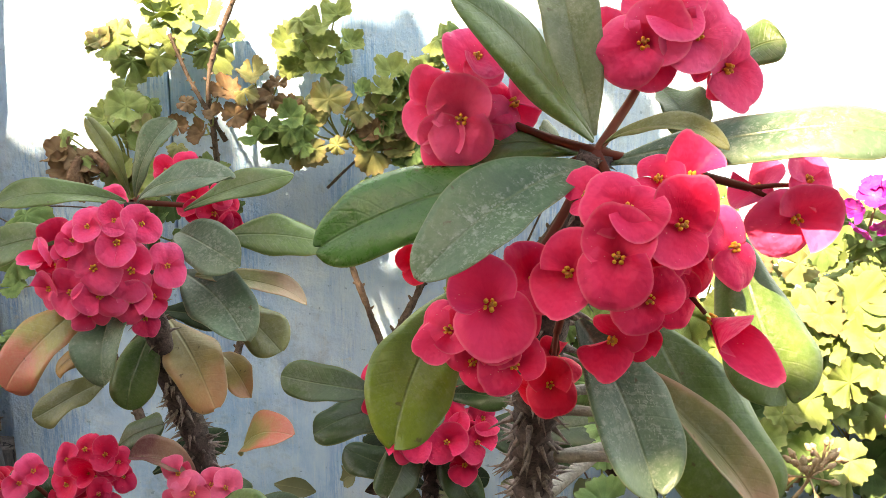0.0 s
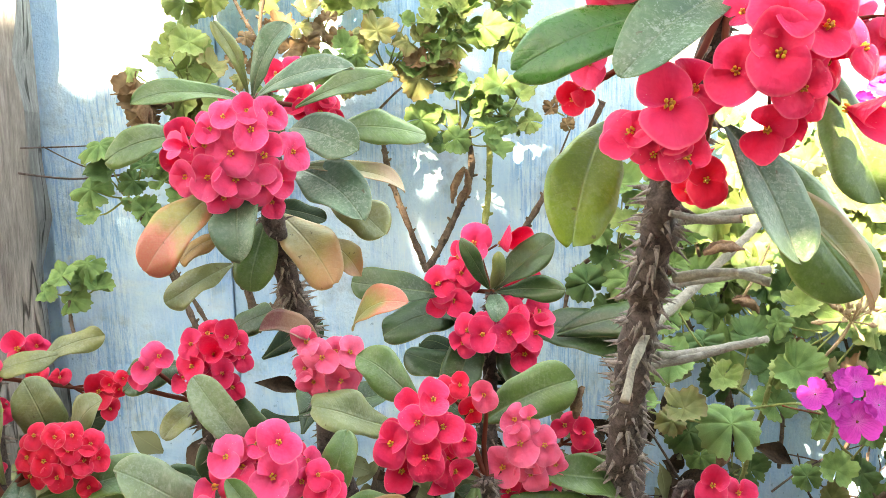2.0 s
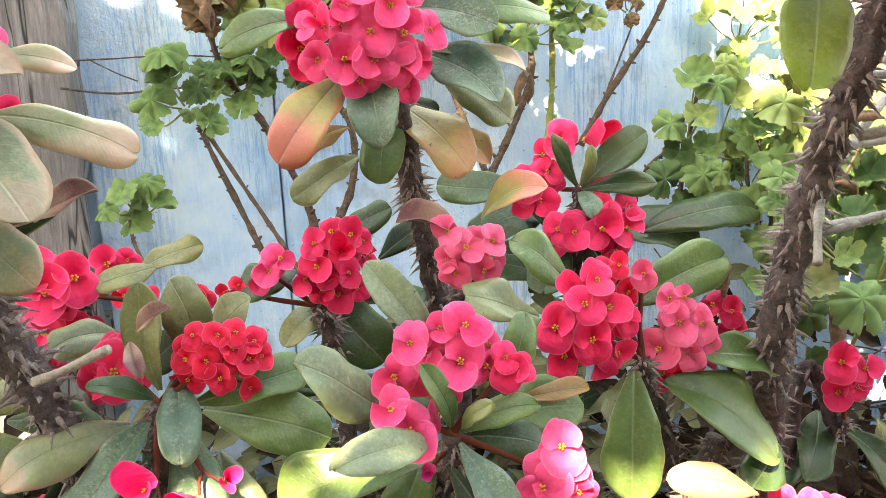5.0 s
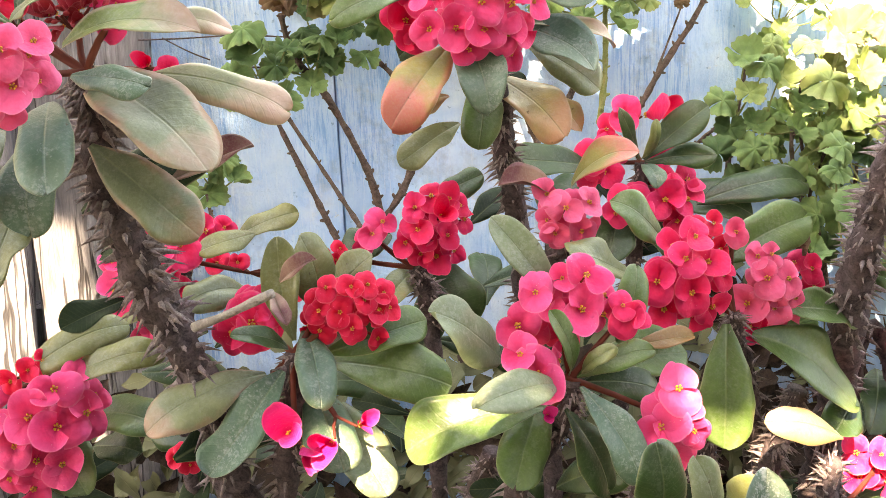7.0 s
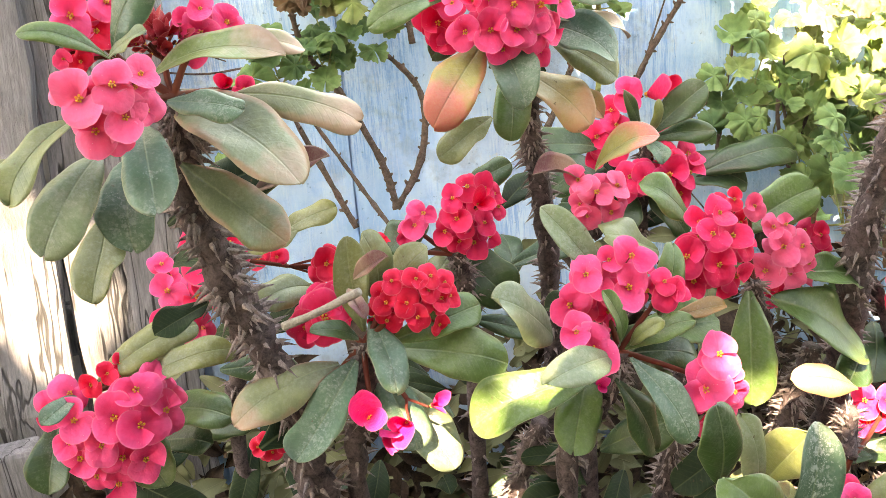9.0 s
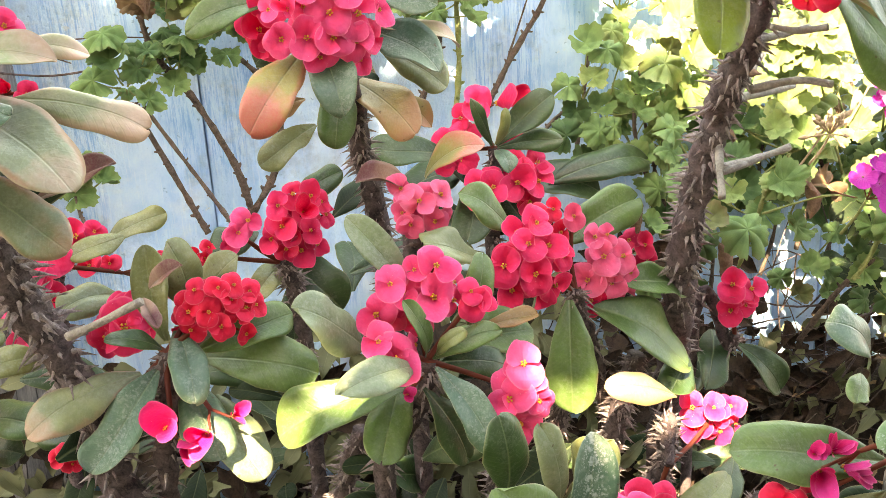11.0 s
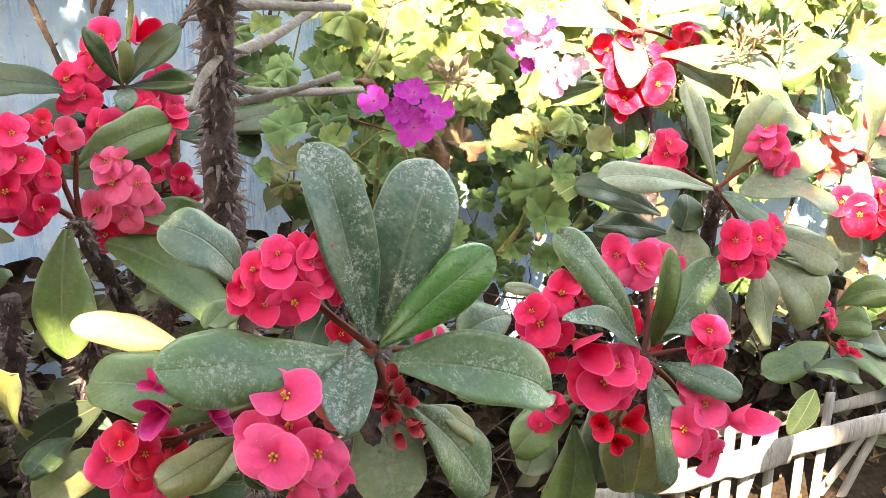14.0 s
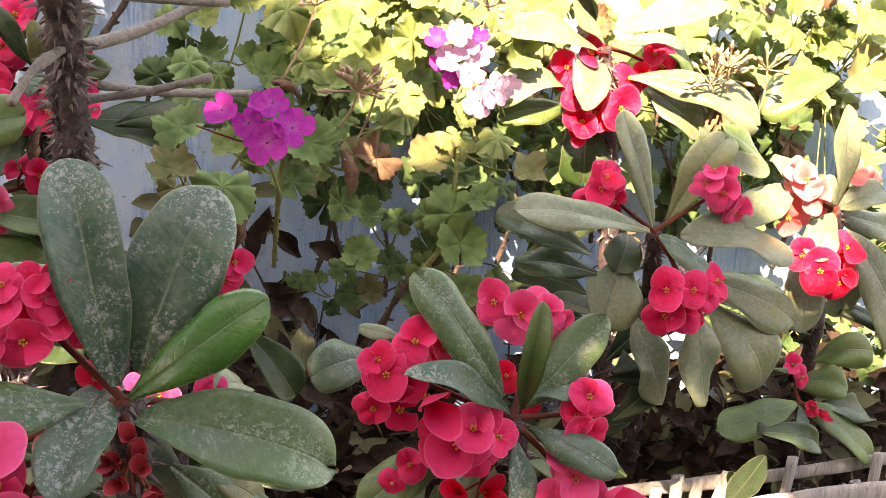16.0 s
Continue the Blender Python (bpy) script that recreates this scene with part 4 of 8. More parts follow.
    def florets(self, colour, core, rows, root):
        """An open flower head with florets at the given places, each as (x, y, z, width)."""
        SEED[0] += 1
        rng = random.Random(SEED[0])
        core, root = Vector(core), Vector(root)
        hd = part("flower_head", tube("flower_head", [root, root.lerp(core, 0.5) + Vector((0.003, 0, 0)), core], [0.0022, 0.0019, 0.0017], GREEN_STEM, 6, 0, 0, 3)[0], self.ob)
        for x, y, z, wide in rows:
            p = Vector((x, y, z))
            d = ((p - core).normalized() * 0.6 + FRONT + Vector((rng.uniform(-1, 1), 0, rng.uniform(-1, 1))) * 0.6).normalized()
            m = Matrix.Translation(p) @ d.to_track_quat("Z", "Y").to_matrix().to_4x4() @ Matrix.Rotation(rng.uniform(-0.6, 0.6), 4, "Z") @ Matrix.Scale(wide * 0.55, 4)
            fl = part("floret", FLORETS[(colour, rng.randrange(3))], hd, m)
            part("flower_stalk", tube("flower_stalk", [core, core.lerp(p, 0.6) - d * 0.004, p], [0.0009, 0.0008, 0.0008], STALK_MAT, 5, 0, 0, 3)[0], fl)

    def head(self, at, radius, n, colour="m", root=None, size=0.02):
        SEED[0] += 1
        rng = random.Random(SEED[0])
        at = Vector(at)
        root = Vector(root) if root else at + Vector((0, 0.03, -0.06))
        core = at + Vector((0, radius * 0.5, -radius * 0.5))
        me, C, R = tube("flower_stalk", [root, root.lerp(core, 0.5), core], [0.002, 0.0018, 0.0016], GREEN_STEM, 6, 0, 0, 3)
        hd = part("flower_head", me, self.ob)
        for i in range(n):
            u = (i + 0.4) / n
            cz = 1 - u
            th = i * 2.4
            s = math.sqrt(1 - cz * cz)
            d = (FRONT * cz + Vector((math.cos(th), 0, math.sin(th))) * s).normalized()
            p = core + d * radius
            m = Matrix.Translation(p) @ (d + Vector((rng.uniform(-1, 1), 0, rng.uniform(-1, 1))) * 0.3).to_track_quat("Z", "Y").to_matrix().to_4x4() @ Matrix.Rotation(rng.uniform(0, 6), 4, "Z") @ Matrix.Scale(size * rng.uniform(0.85, 1.1), 4)
            fl = part("floret", FLORETS[(colour, rng.randrange(3))], hd, m)


# ---- ground, walls ----
def ground_mesh():
    bm = bmesh.new()
    xs = sorted({round(-30 + i * 2.0, 3) for i in range(31)} | {round(-2.4 + i * 0.05, 3) for i in range(110)})
    ys = sorted({round(-30 + i * 2.0, 3) for i in range(31)} | {round(-0.2 + i * 0.05, 3) for i in range(40)})
    grid = [[bm.verts.new((x, y, 0)) for x in xs] for y in ys]
    for j in range(len(ys) - 1):
        for i in range(len(xs) - 1):
            bm.faces.new((grid[j][i], grid[j][i + 1], grid[j + 1][i + 1], grid[j + 1][i]))
    for v in bm.verts:
        near = max(0.0, 1 - max(abs(v.co.x), abs(v.co.y - 0.8)) / 4)
        v.co.z = 0.02 * noise.noise(v.co * 2.2) * near
        u = min(1.0, max(0.0, (v.co.y - 0.55) / 0.95)) * min(1.0, max(0.0, (4.5 - abs(v.co.x)) / 0.5))
        v.co.z += 0.22 * u * u * (3 - 2 * u) if v.co.y < 1.75 else 0
    for f in bm.faces:
        f.smooth = True
    me = bpy.data.meshes.new("ground")
    bm.to_mesh(me)
    bm.free()
    me.materials.append(SOIL)
    return me


tagged(new("ground", ground_mesh()), "dark dry soil strewn with dead leaves", "ground", kind="structure")

WALL_Y = 1.55
wall = thing("wall_north", (0, WALL_Y, 0), "blue limewashed garden wall of tall panels", "wall", kind="structure")
for x0, x1 in ((-0.694, -0.410), (-0.408, 0.85), (0.853, 2.1), (2.103, 4.2)):
    part("panel", box("panel", (x1 - x0, 0.05, 2.5), WALL, 0.004, x0, 0.0), wall, pose((x0 + x1) / 2, WALL_Y + 0.025 + (0.004 if x0 > -0.41 else 0), 1.24))
part("backing", box("backing", (5.0, 0.04, 2.5), WALL, 0.002), wall, pose(1.75, WALL_Y + 0.08, 1.24))

# Unseen wall added behind the camera to cut low sky light.
screen_wall = thing("wall_south", (0, -5, 0), "unseen plastered wall added behind the garden against low sky light", "wall", kind="structure")
part("plaster", box("plaster", (16, 0.25, 4.6), BACK, 0.01), screen_wall, pose(0, -6, 2.3))

# ---- old timber fence beside the wall ----
fence = thing("timber_fence", (-1.0, 1.5, 0), "weathered grey upright fence planks with a low cross rail", "fence")
for i, (x, y, w, z1, lean) in enumerate(((-0.745, 1.50, 0.104, 1.9, 2.0), (-0.840, 1.525, 0.098, 1.85, 2.2), (-0.947, 1.495, 0.106, 1.8, 3.0), (-1.066, 1.52, 0.11, 1.9, 0.0), (-1.19, 1.50, 0.115, 1.8, 0.8), (-1.32, 1.52, 0.115, 1.85, -0.6))):
    part("plank", box("plank", (w, 0.045, z1), WOOD, 0.008, i * 5.1, 0.016, 22), fence, pose(x, y, z1 / 2 - 0.01, 0, lean, 0))
part("rail", box("rail", (1.2, 0.05, 0.09), WOOD, 0.008, 3.3, 0.012, 14), fence, pose(-1.57, 1.42, 0.44, 0, -3, 0))
part("rail", box("rail", (0.9, 0.05, 0.08), WOOD, 0.008, 6.1, 0.01, 14), fence, pose(-1.15, 1.575, 0.64, 0, 0, 0))
# Added backing that keeps the gaps between the planks dark.
west = thing("wall_west", (-2.2, 1.7, 0), "plain dull wall added to close the timber fence gaps", "wall", kind="structure")
part("plaster", box("plaster", (2.4, 0.1, 2.4), BACK, 0.01), west, pose(-1.95, 1.75, 1.2))

# ---- bare ground litter ----
def litter():
    rng = random.Random(5)
    verts, faces = [], []
    for i in range(2600):
        x, y = rng.uniform(-1.2, 1.9), rng.uniform(0.3, 1.5)
        u = min(1.0, max(0.0, (y - 0.55) / 0.95))
        c = Vector((x, y, 0.22 * u * u * (3 - 2 * u) + rng.uniform(0.005, 0.05)))
        m = Euler((rng.uniform(-0.8, 0.8), rng.uniform(-0.8, 0.8), rng.uniform(0, 6.3))).to_matrix()
        L, w = rng.uniform(0.012, 0.05), rng.uniform(0.004, 0.016)
        o = len(verts)
        for s, v, z in ((0, 0, 0), (0.4, 1, 0.3), (0.4, 0, -0.1), (0.4, -1, 0.3), (1, 0, 0.35)):
            verts.append(tuple(c + m @ Vector((s * L, v * w * 0.5, z * w))))
        faces += [(o, o + 2, o + 1), (o, o + 3, o + 2), (o + 1, o + 2, o + 4), (o + 2, o + 3, o + 4)]
    return mesh_of("litter", verts, faces, mats=[LITTER])


LITTER = bark_material("dead leaf litter", (0.10, 0.055, 0.03), (0.36, 0.24, 0.14), 25)
tagged(new("leaf_litter", litter()), "dry brown leaf litter and twigs on soil", "litter", kind="stuff")

# ---- an unseen tree added behind the camera, its crown cut for sun patches ----
# Shadow line on the wall that the crown is trimmed to.
EDGE = ((-2.0, 1.16), (-0.7, 1.17), (-0.45, 1.16), (-0.2, 1.17), (-0.08, 1.30), (0.15, 1.31), (0.29, 1.22), (0.36, 0.80), (0.62, 0.50), (0.82, 0.38), (0.97, 0.16), (1.3, 0.13), (3.0, 0.1))
# Spots to be sunlit: centre and radius of each opening in the crown.
GAPS = (
    ((-0.858, 1.500, 0.543), 0.05),
    ((0.502, 1.400, 1.014), 0.1),
    ((-0.480, 0.780, 0.725), 0.065),
    ((-0.382, 0.770, 0.761), 0.055),
    ((-0.047, 0.750, 0.713), 0.04),
    ((-0.015, 0.850, 0.614), 0.055),
    ((-0.140, 0.650, 0.690), 0.045),
    ((0.114, 0.840, 0.605), 0.08),
    ((-0.063, 0.860, 0.587), 0.06),
    ((0.635, 1.550, 0.478), 0.05),
    ((-0.028, 0.850, 0.585), 0.06),
    ((-0.104, 0.720, 0.568), 0.045),
    ((0.070, 0.850, 0.646), 0.05),
    ((0.975, 0.950, 0.740), 0.09),
    ((0.235, 0.640, 1.245), 0.065),
    ((-0.985, 1.480, 0.790), 0.14),
    ((-0.880, 1.480, 0.760), 0.08),
    ((0.679, 1.150, 0.908), 0.04),
    ((0.904, 1.150, 0.890), 0.07),
    ((0.860, 1.080, 0.230), 0.10),
    ((1.040, 1.080, 0.240), 0.09),
    ((0.475, 0.970, 0.959), 0.08),
    ((0.470, 1.150, 1.050), 0.15),
)


def shade_at(q):
    """Whether the added crown has foliage here; it stays open towards the chosen sun patches."""
    s = (WALL_Y - q.y) / -to_sun.y
    w = q - to_sun * s
    for (x0, z0), (x1, z1) in zip(EDGE, EDGE[1:]):
        if x0 <= w.x < x1:
            if w.z > z0 + (z1 - z0) * (w.x - x0) / (x1 - x0) + 0.05 * noise.noise(w * 7) + (0.2 * noise.noise(w * 17) if 0.25 < w.x < 0.8 else 0.16 * noise.noise(w * 10) if -0.3 < w.x < 0.25 else 0.05 * noise.noise(w * 13)):
                return False
    if -0.1 < w.x < 0.37 and w.z > 0.86 and noise.noise(w * 15 + Vector((3.3, 0, 0))) > 0.14:
        return False
    for c, r in GAPS:
        d = Vector(c) - q
        if (d - to_sun * d.dot(to_sun)).length < r:
            return False
    return True


def crown():
    rng = random.Random(8)
    verts, faces = [], []
    NA, NB = 128, 92
    for i in range(NA * NB):
        u, v = (i % NA + rng.random()) / NA - 0.5, (i // NA + rng.random()) / NB - 0.5
        rim = (2 * u) ** 2 + (2 * v) ** 2
        wave = noise.noise(Vector((u * 7, v * 6, 1.5)))
        if rim > 1.25 + 0.5 * wave:
            continue
        thick = 0.3 + 1.5 * math.sqrt(max(0.0, 1.3 - rim)) * (1 + 0.5 * noise.noise(Vector((u * 9, v * 8, 4.0))))
        q = CROWN_MID + CROWN_A * u * 5.0 + CROWN_B * v * 3.7 + to_sun * thick * (rng.random() - 0.35)
        if not shade_at(q):
            continue
        n = (to_sun + Vector((rng.uniform(-1, 1), rng.uniform(-1, 1), rng.uniform(-1, 1))) * 0.5).normalized()
        x = n.cross(Vector((rng.uniform(-1, 1), rng.uniform(-1, 1), rng.uniform(-1, 1)))).normalized()
        y = n.cross(x)
        L, w = rng.uniform(0.10, 0.15), rng.uniform(0.035, 0.05)
        o = len(verts)
        for s, v, z in ((-0.5, 0, 0), (-0.1, 1, 0.01), (0.25, 0.8, 0.01), (0.5, 0, -0.01), (0.25, -0.8, 0.01), (-0.1, -1, 0.01)):
            verts.append(tuple(q + x * s * L + y * v * w + n * z))
        faces += [(o, o + 1, o + 2, o + 3), (o, o + 3, o + 4, o + 5)]
    return mesh_of("crown", verts, faces, mats=[GER["d"]])


CROWN_MID = Vector((0.2, 0.9, 0.65)) + to_sun * 3.6
CROWN_A = to_sun.cross(Vector((0, 0, 1))).normalized()
CROWN_B = to_sun.cross(CROWN_A)
tree = thing("unseen_shade_tree", (-1.6, -2.7, 0), "unseen leafy tree added to shade the flower bed", "tree")
tagged(part("crown", crown(), tree), kind="stuff")
fork = Vector((-1.15, -1.95, 2.25))
part("trunk", tube("trunk", [(-1.6, -2.7, -0.05), (-1.55, -2.5, 0.9), (-1.35, -2.25, 1.6), fork, fork + Vector((0.0, 0.02, 0.3))], [0.14, 0.11, 0.09, 0.075, 0.05], BARK, 14, 0.2, 1)[0], tree)
for i, (u, v) in enumerate(((1.9, 0.1), (-1.9, 0.1), (0.2, -1.3), (1.2, -1.0), (-1.2, -1.0), (0.9, 0.9), (-0.9, 0.9))):
    end = CROWN_MID + CROWN_A * u + CROWN_B * v
    if not (shade_at(end) and shade_at(fork.lerp(end, 0.75))):
        continue
    part("limb", tube("limb", [fork + Vector((0, 0, 0.04 * i - 0.1)), fork.lerp(end, 0.5) + Vector((0, 0, -0.12)), end], [0.05, 0.032, 0.012], BARK, 10, 0.2, 2 + i)[0], tree)

# ---- the shrubs ----

p = Shrub((0.097, 0.650, 1.301), "tall crown-of-thorns shrub with dusty green leaves and crimson flowers")
p.leaf((0.002, 0.600, 1.402), 0.043, "green", (0.095, 0.650, 1.309))
p.leaf((0.073, 0.690, 1.408), 0.041, "pale", (0.096, 0.660, 1.310))
p.leaf((0.269, 0.600, 1.319), 0.045, "blue", (0.106, 0.650, 1.295))
p.leaf((0.164, 0.590, 1.313), 0.015, "olive", (0.099, 0.640, 1.307), fold=0.7)
p.leaf((-0.078, 0.610, 1.248), 0.053, "fresh", (0.072, 0.650, 1.288))
p.leaf((-0.014, 0.545, 1.247), 0.049, "chalky", (0.088, 0.620, 1.297))
p.leaf((-0.033, 0.615, 1.114), 0.055, "lime", (0.013, 0.645, 1.200))
p.leaf((0.130, 0.570, 1.104), 0.057, "blue", (0.084, 0.610, 1.203))
p.leaf((0.233, 0.650, 1.130), 0.066, "green", (0.200, 0.660, 1.245))
p.leaf((0.217, 0.640, 1.055), 0.082, "green", (0.146, 0.660, 1.173))
p.leaf((0.230, 0.710, 1.368), 0.036, "green", (0.192, 0.690, 1.340))
p.leaf((0.218, 0.630, 1.046), 0.034, "pinkish", (0.117, 0.660, 1.158), fold=0.8)
p.leaf((0.063, 0.670, 1.314), 0.018, "pale", (0.083, 0.670, 1.293))
p.leaf((0.002, 0.660, 1.292), 0.026, "green", (0.094, 0.670, 1.298))
p.leaf((0.170, 0.690, 1.308), 0.034, "green", (0.152, 0.690, 1.334))
p.blooms("pink", (0.018, 0.677, 1.325), [(0.012, 0.646, 1.322, 0.048), (0.021, 0.660, 1.358, 0.039), (-0.006, 0.662, 1.328, 0.040), (0.044, 0.673, 1.329, 0.041), (0.002, 0.653, 1.307, 0.036), (0.035, 0.669, 1.314, 0.031)])
p.blooms("pink", (0.150, 0.707, 1.370), [(0.127, 0.667, 1.367, 0.053), (0.160, 0.668, 1.372, 0.047), (0.184, 0.685, 1.351, 0.046), (0.145, 0.667, 1.387, 0.043), (0.111, 0.698, 1.367, 0.036), (0.134, 0.687, 1.384, 0.037)])
p.blooms("crimson", (0.121, 0.593, 1.248), [(0.129, 0.549, 1.276, 0.044), (0.096, 0.547, 1.258, 0.048), (0.100, 0.551, 1.284, 0.042), (0.114, 0.549, 1.235, 0.040), (0.152, 0.565, 1.219, 0.040), (0.139, 0.576, 1.297, 0.038), (0.072, 0.561, 1.247, 0.043), (0.098, 0.568, 1.206, 0.037), (0.161, 0.563, 1.260, 0.040), (0.083, 0.584, 1.285, 0.031), (0.120, 0.569, 1.297, 0.033), (0.114, 0.574, 1.203, 0.031)])
p.blooms("crimson", (0.030, 0.605, 1.197), [(0.027, 0.572, 1.223, 0.051), (0.041, 0.575, 1.187, 0.039), (0.053, 0.597, 1.231, 0.039), (0.018, 0.575, 1.189, 0.033), (0.005, 0.586, 1.204, 0.038), (0.030, 0.580, 1.201, 0.034)])
p.blooms("scarlet", (0.065, 0.612, 1.163), [(0.066, 0.601, 1.164, 0.034), (0.071, 0.616, 1.174, 0.028), (0.057, 0.614, 1.155, 0.023)])
p.blooms("pink", (0.222, 0.657, 1.271), [(0.224, 0.645, 1.260, 0.050), (0.208, 0.668, 1.274, 0.035), (0.232, 0.655, 1.281, 0.040)])
p.blooms("pink", (0.005, 0.686, 1.258), [(-0.001, 0.671, 1.267, 0.034), (0.019, 0.677, 1.266, 0.030), (-0.005, 0.676, 1.248, 0.032)])
p.blooms("scarlet", (-0.014, 0.693, 1.219), [(-0.019, 0.681, 1.219, 0.024), (-0.009, 0.681, 1.227, 0.024)])
p.stem([(0.097, 0.650, 1.301), (0.068, 0.715, 1.118), (0.073, 0.770, 1.032), (0.072, 0.815, 0.924), (0.075, 0.850, 0.813), (0.085, 0.880, 0.709), (0.104, 0.950, 0.470), (0.104, 0.980, -0.020)], [0.012, 0.015, 0.0165, 0.0175, 0.0185, 0.019, 0.02, 0.022000000000000002], 330, 0.021)

p = Shrub((-0.305, 1.000, 1.198), "crown-of-thorns shrub with pink flower ball and leaves turning red")
p.leaf((-0.337, 0.980, 1.284), 0.018, "yellow")
p.leaf((-0.259, 1.000, 1.279), 0.036, "blue")
p.leaf((-0.427, 0.970, 1.201), 0.034, "green")
p.leaf((-0.467, 1.000, 1.138), 0.042, "green", (-0.365, 1.000, 1.162))
p.leaf((-0.192, 0.940, 1.233), 0.035, "blue")
p.leaf((-0.149, 1.020, 1.222), 0.031, "green", (-0.258, 1.010, 1.188))
p.leaf((-0.191, 0.940, 1.149), 0.051, "blue", (-0.264, 0.960, 1.166))
p.leaf((-0.114, 1.020, 1.151), 0.045, "green", (-0.221, 1.000, 1.163))
p.leaf((-0.140, 1.020, 1.087), 0.028, "pinkish", (-0.248, 1.000, 1.124))
p.leaf((-0.190, 0.950, 1.072), 0.061, "blue", (-0.266, 0.970, 1.122))
p.leaf((-0.165, 1.000, 1.043), 0.050, "olive", (-0.237, 1.000, 1.096))
p.leaf((-0.419, 0.930, 1.029), 0.057, "red", (-0.343, 0.960, 1.108))
p.leaf((-0.317, 0.910, 1.042), 0.056, "blue", (-0.316, 0.950, 1.108))
p.leaf((-0.317, 0.970, 0.992), 0.046, "green", (-0.296, 0.980, 1.071))
p.leaf((-0.408, 0.960, 0.986), 0.038, "olive", (-0.335, 0.980, 1.021))
p.leaf((-0.224, 0.950, 1.002), 0.059, "ochre", (-0.285, 0.980, 1.067))
p.leaf((-0.194, 0.980, 1.001), 0.032, "ochre", (-0.234, 0.990, 1.030))
p.leaf((-0.393, 0.990, 1.023), 0.027, "dry", (-0.341, 1.000, 1.049))
p.leaf((-0.391, 1.020, 1.093), 0.035, "dark", (-0.340, 1.020, 1.100))
p.blooms("pink", (-0.319, 0.985, 1.142), [(-0.300, 0.928, 1.174, 0.044), (-0.321, 0.922, 1.152, 0.046), (-0.289, 0.927, 1.148, 0.046), (-0.281, 0.942, 1.188, 0.034), (-0.362, 0.935, 1.158, 0.032), (-0.380, 0.951, 1.158, 0.027), (-0.347, 0.928, 1.160, 0.033), (-0.346, 0.929, 1.127, 0.040), (-0.318, 0.925, 1.125, 0.042), (-0.292, 0.932, 1.118, 0.039), (-0.261, 0.944, 1.148, 0.037), (-0.370, 0.942, 1.127, 0.038), (-0.332, 0.934, 1.105, 0.036), (-0.285, 0.947, 1.096, 0.030), (-0.274, 0.940, 1.120, 0.033), (-0.341, 0.930, 1.176, 0.033), (-0.327, 0.932, 1.188, 0.033), (-0.304, 0.936, 1.193, 0.029)])
p.blooms("crimson", (-0.234, 1.052, 1.182), [(-0.253, 1.039, 1.193, 0.035), (-0.232, 1.030, 1.180, 0.037), (-0.220, 1.040, 1.168, 0.031), (-0.245, 1.032, 1.179, 0.033), (-0.226, 1.034, 1.195, 0.025)])
p.blooms("crimson", (-0.272, 1.051, 1.221), [(-0.278, 1.031, 1.224, 0.029), (-0.259, 1.034, 1.226, 0.029), (-0.281, 1.032, 1.216, 0.023)])
p.blooms("crimson", (-0.385, 1.059, 1.138), [(-0.376, 1.001, 1.157, 0.042), (-0.385, 1.004, 1.133, 0.042), (-0.379, 1.008, 1.114, 0.036), (-0.331, 1.029, 1.196, 0.027)])
p.skirt(5, 0.75, 1.10)
p.stem([(-0.305, 1.000, 1.198), (-0.300, 0.990, 1.148), (-0.283, 1.000, 1.036), (-0.271, 1.020, 0.963), (-0.249, 1.050, 0.845), (-0.223, 1.120, 0.599), (-0.223, 1.150, -0.020)], [0.008, 0.01, 0.012, 0.013, 0.0135, 0.014, 0.015400000000000002], 220)

p = Shrub((-0.014, 1.240, 0.900), "small dark-leaved crown-of-thorns shrub with deep pink flowers")
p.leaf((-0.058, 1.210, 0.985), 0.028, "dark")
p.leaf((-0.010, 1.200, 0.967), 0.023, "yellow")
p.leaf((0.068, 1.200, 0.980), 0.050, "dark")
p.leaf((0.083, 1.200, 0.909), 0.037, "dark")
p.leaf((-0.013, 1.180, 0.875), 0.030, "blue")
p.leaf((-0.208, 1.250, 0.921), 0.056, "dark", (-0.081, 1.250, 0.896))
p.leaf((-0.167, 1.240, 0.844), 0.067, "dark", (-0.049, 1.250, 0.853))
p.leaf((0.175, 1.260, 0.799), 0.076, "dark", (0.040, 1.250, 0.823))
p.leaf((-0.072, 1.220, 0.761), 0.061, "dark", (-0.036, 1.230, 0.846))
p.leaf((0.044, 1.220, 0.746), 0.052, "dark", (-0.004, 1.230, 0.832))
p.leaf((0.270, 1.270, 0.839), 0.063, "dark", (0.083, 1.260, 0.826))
p.blooms("crimson", (-0.026, 1.280, 0.955), [(-0.036, 1.251, 0.968, 0.051), (0.001, 1.264, 0.962, 0.052), (-0.056, 1.262, 0.948, 0.039)])
p.blooms("crimson", (-0.062, 1.274, 0.900), [(-0.086, 1.251, 0.912, 0.045), (-0.055, 1.251, 0.925, 0.040), (-0.067, 1.249, 0.889, 0.047), (-0.083, 1.255, 0.885, 0.037), (-0.038, 1.258, 0.916, 0.032)])
p.blooms("crimson", (0.014, 1.260, 0.837), [(-0.049, 1.217, 0.853, 0.043), (-0.031, 1.206, 0.850, 0.043), (0.005, 1.200, 0.852, 0.050), (0.042, 1.209, 0.847, 0.045), (0.027, 1.209, 0.818, 0.043), (0.049, 1.225, 0.872, 0.042), (0.013, 1.214, 0.878, 0.040), (0.027, 1.214, 0.863, 0.040), (-0.055, 1.229, 0.831, 0.036)])
p.blooms("crimson", (0.041, 1.286, 0.896), [(0.024, 1.262, 0.896, 0.038), (0.046, 1.262, 0.908, 0.034)])
p.skirt(12, 0.45, 0.80)
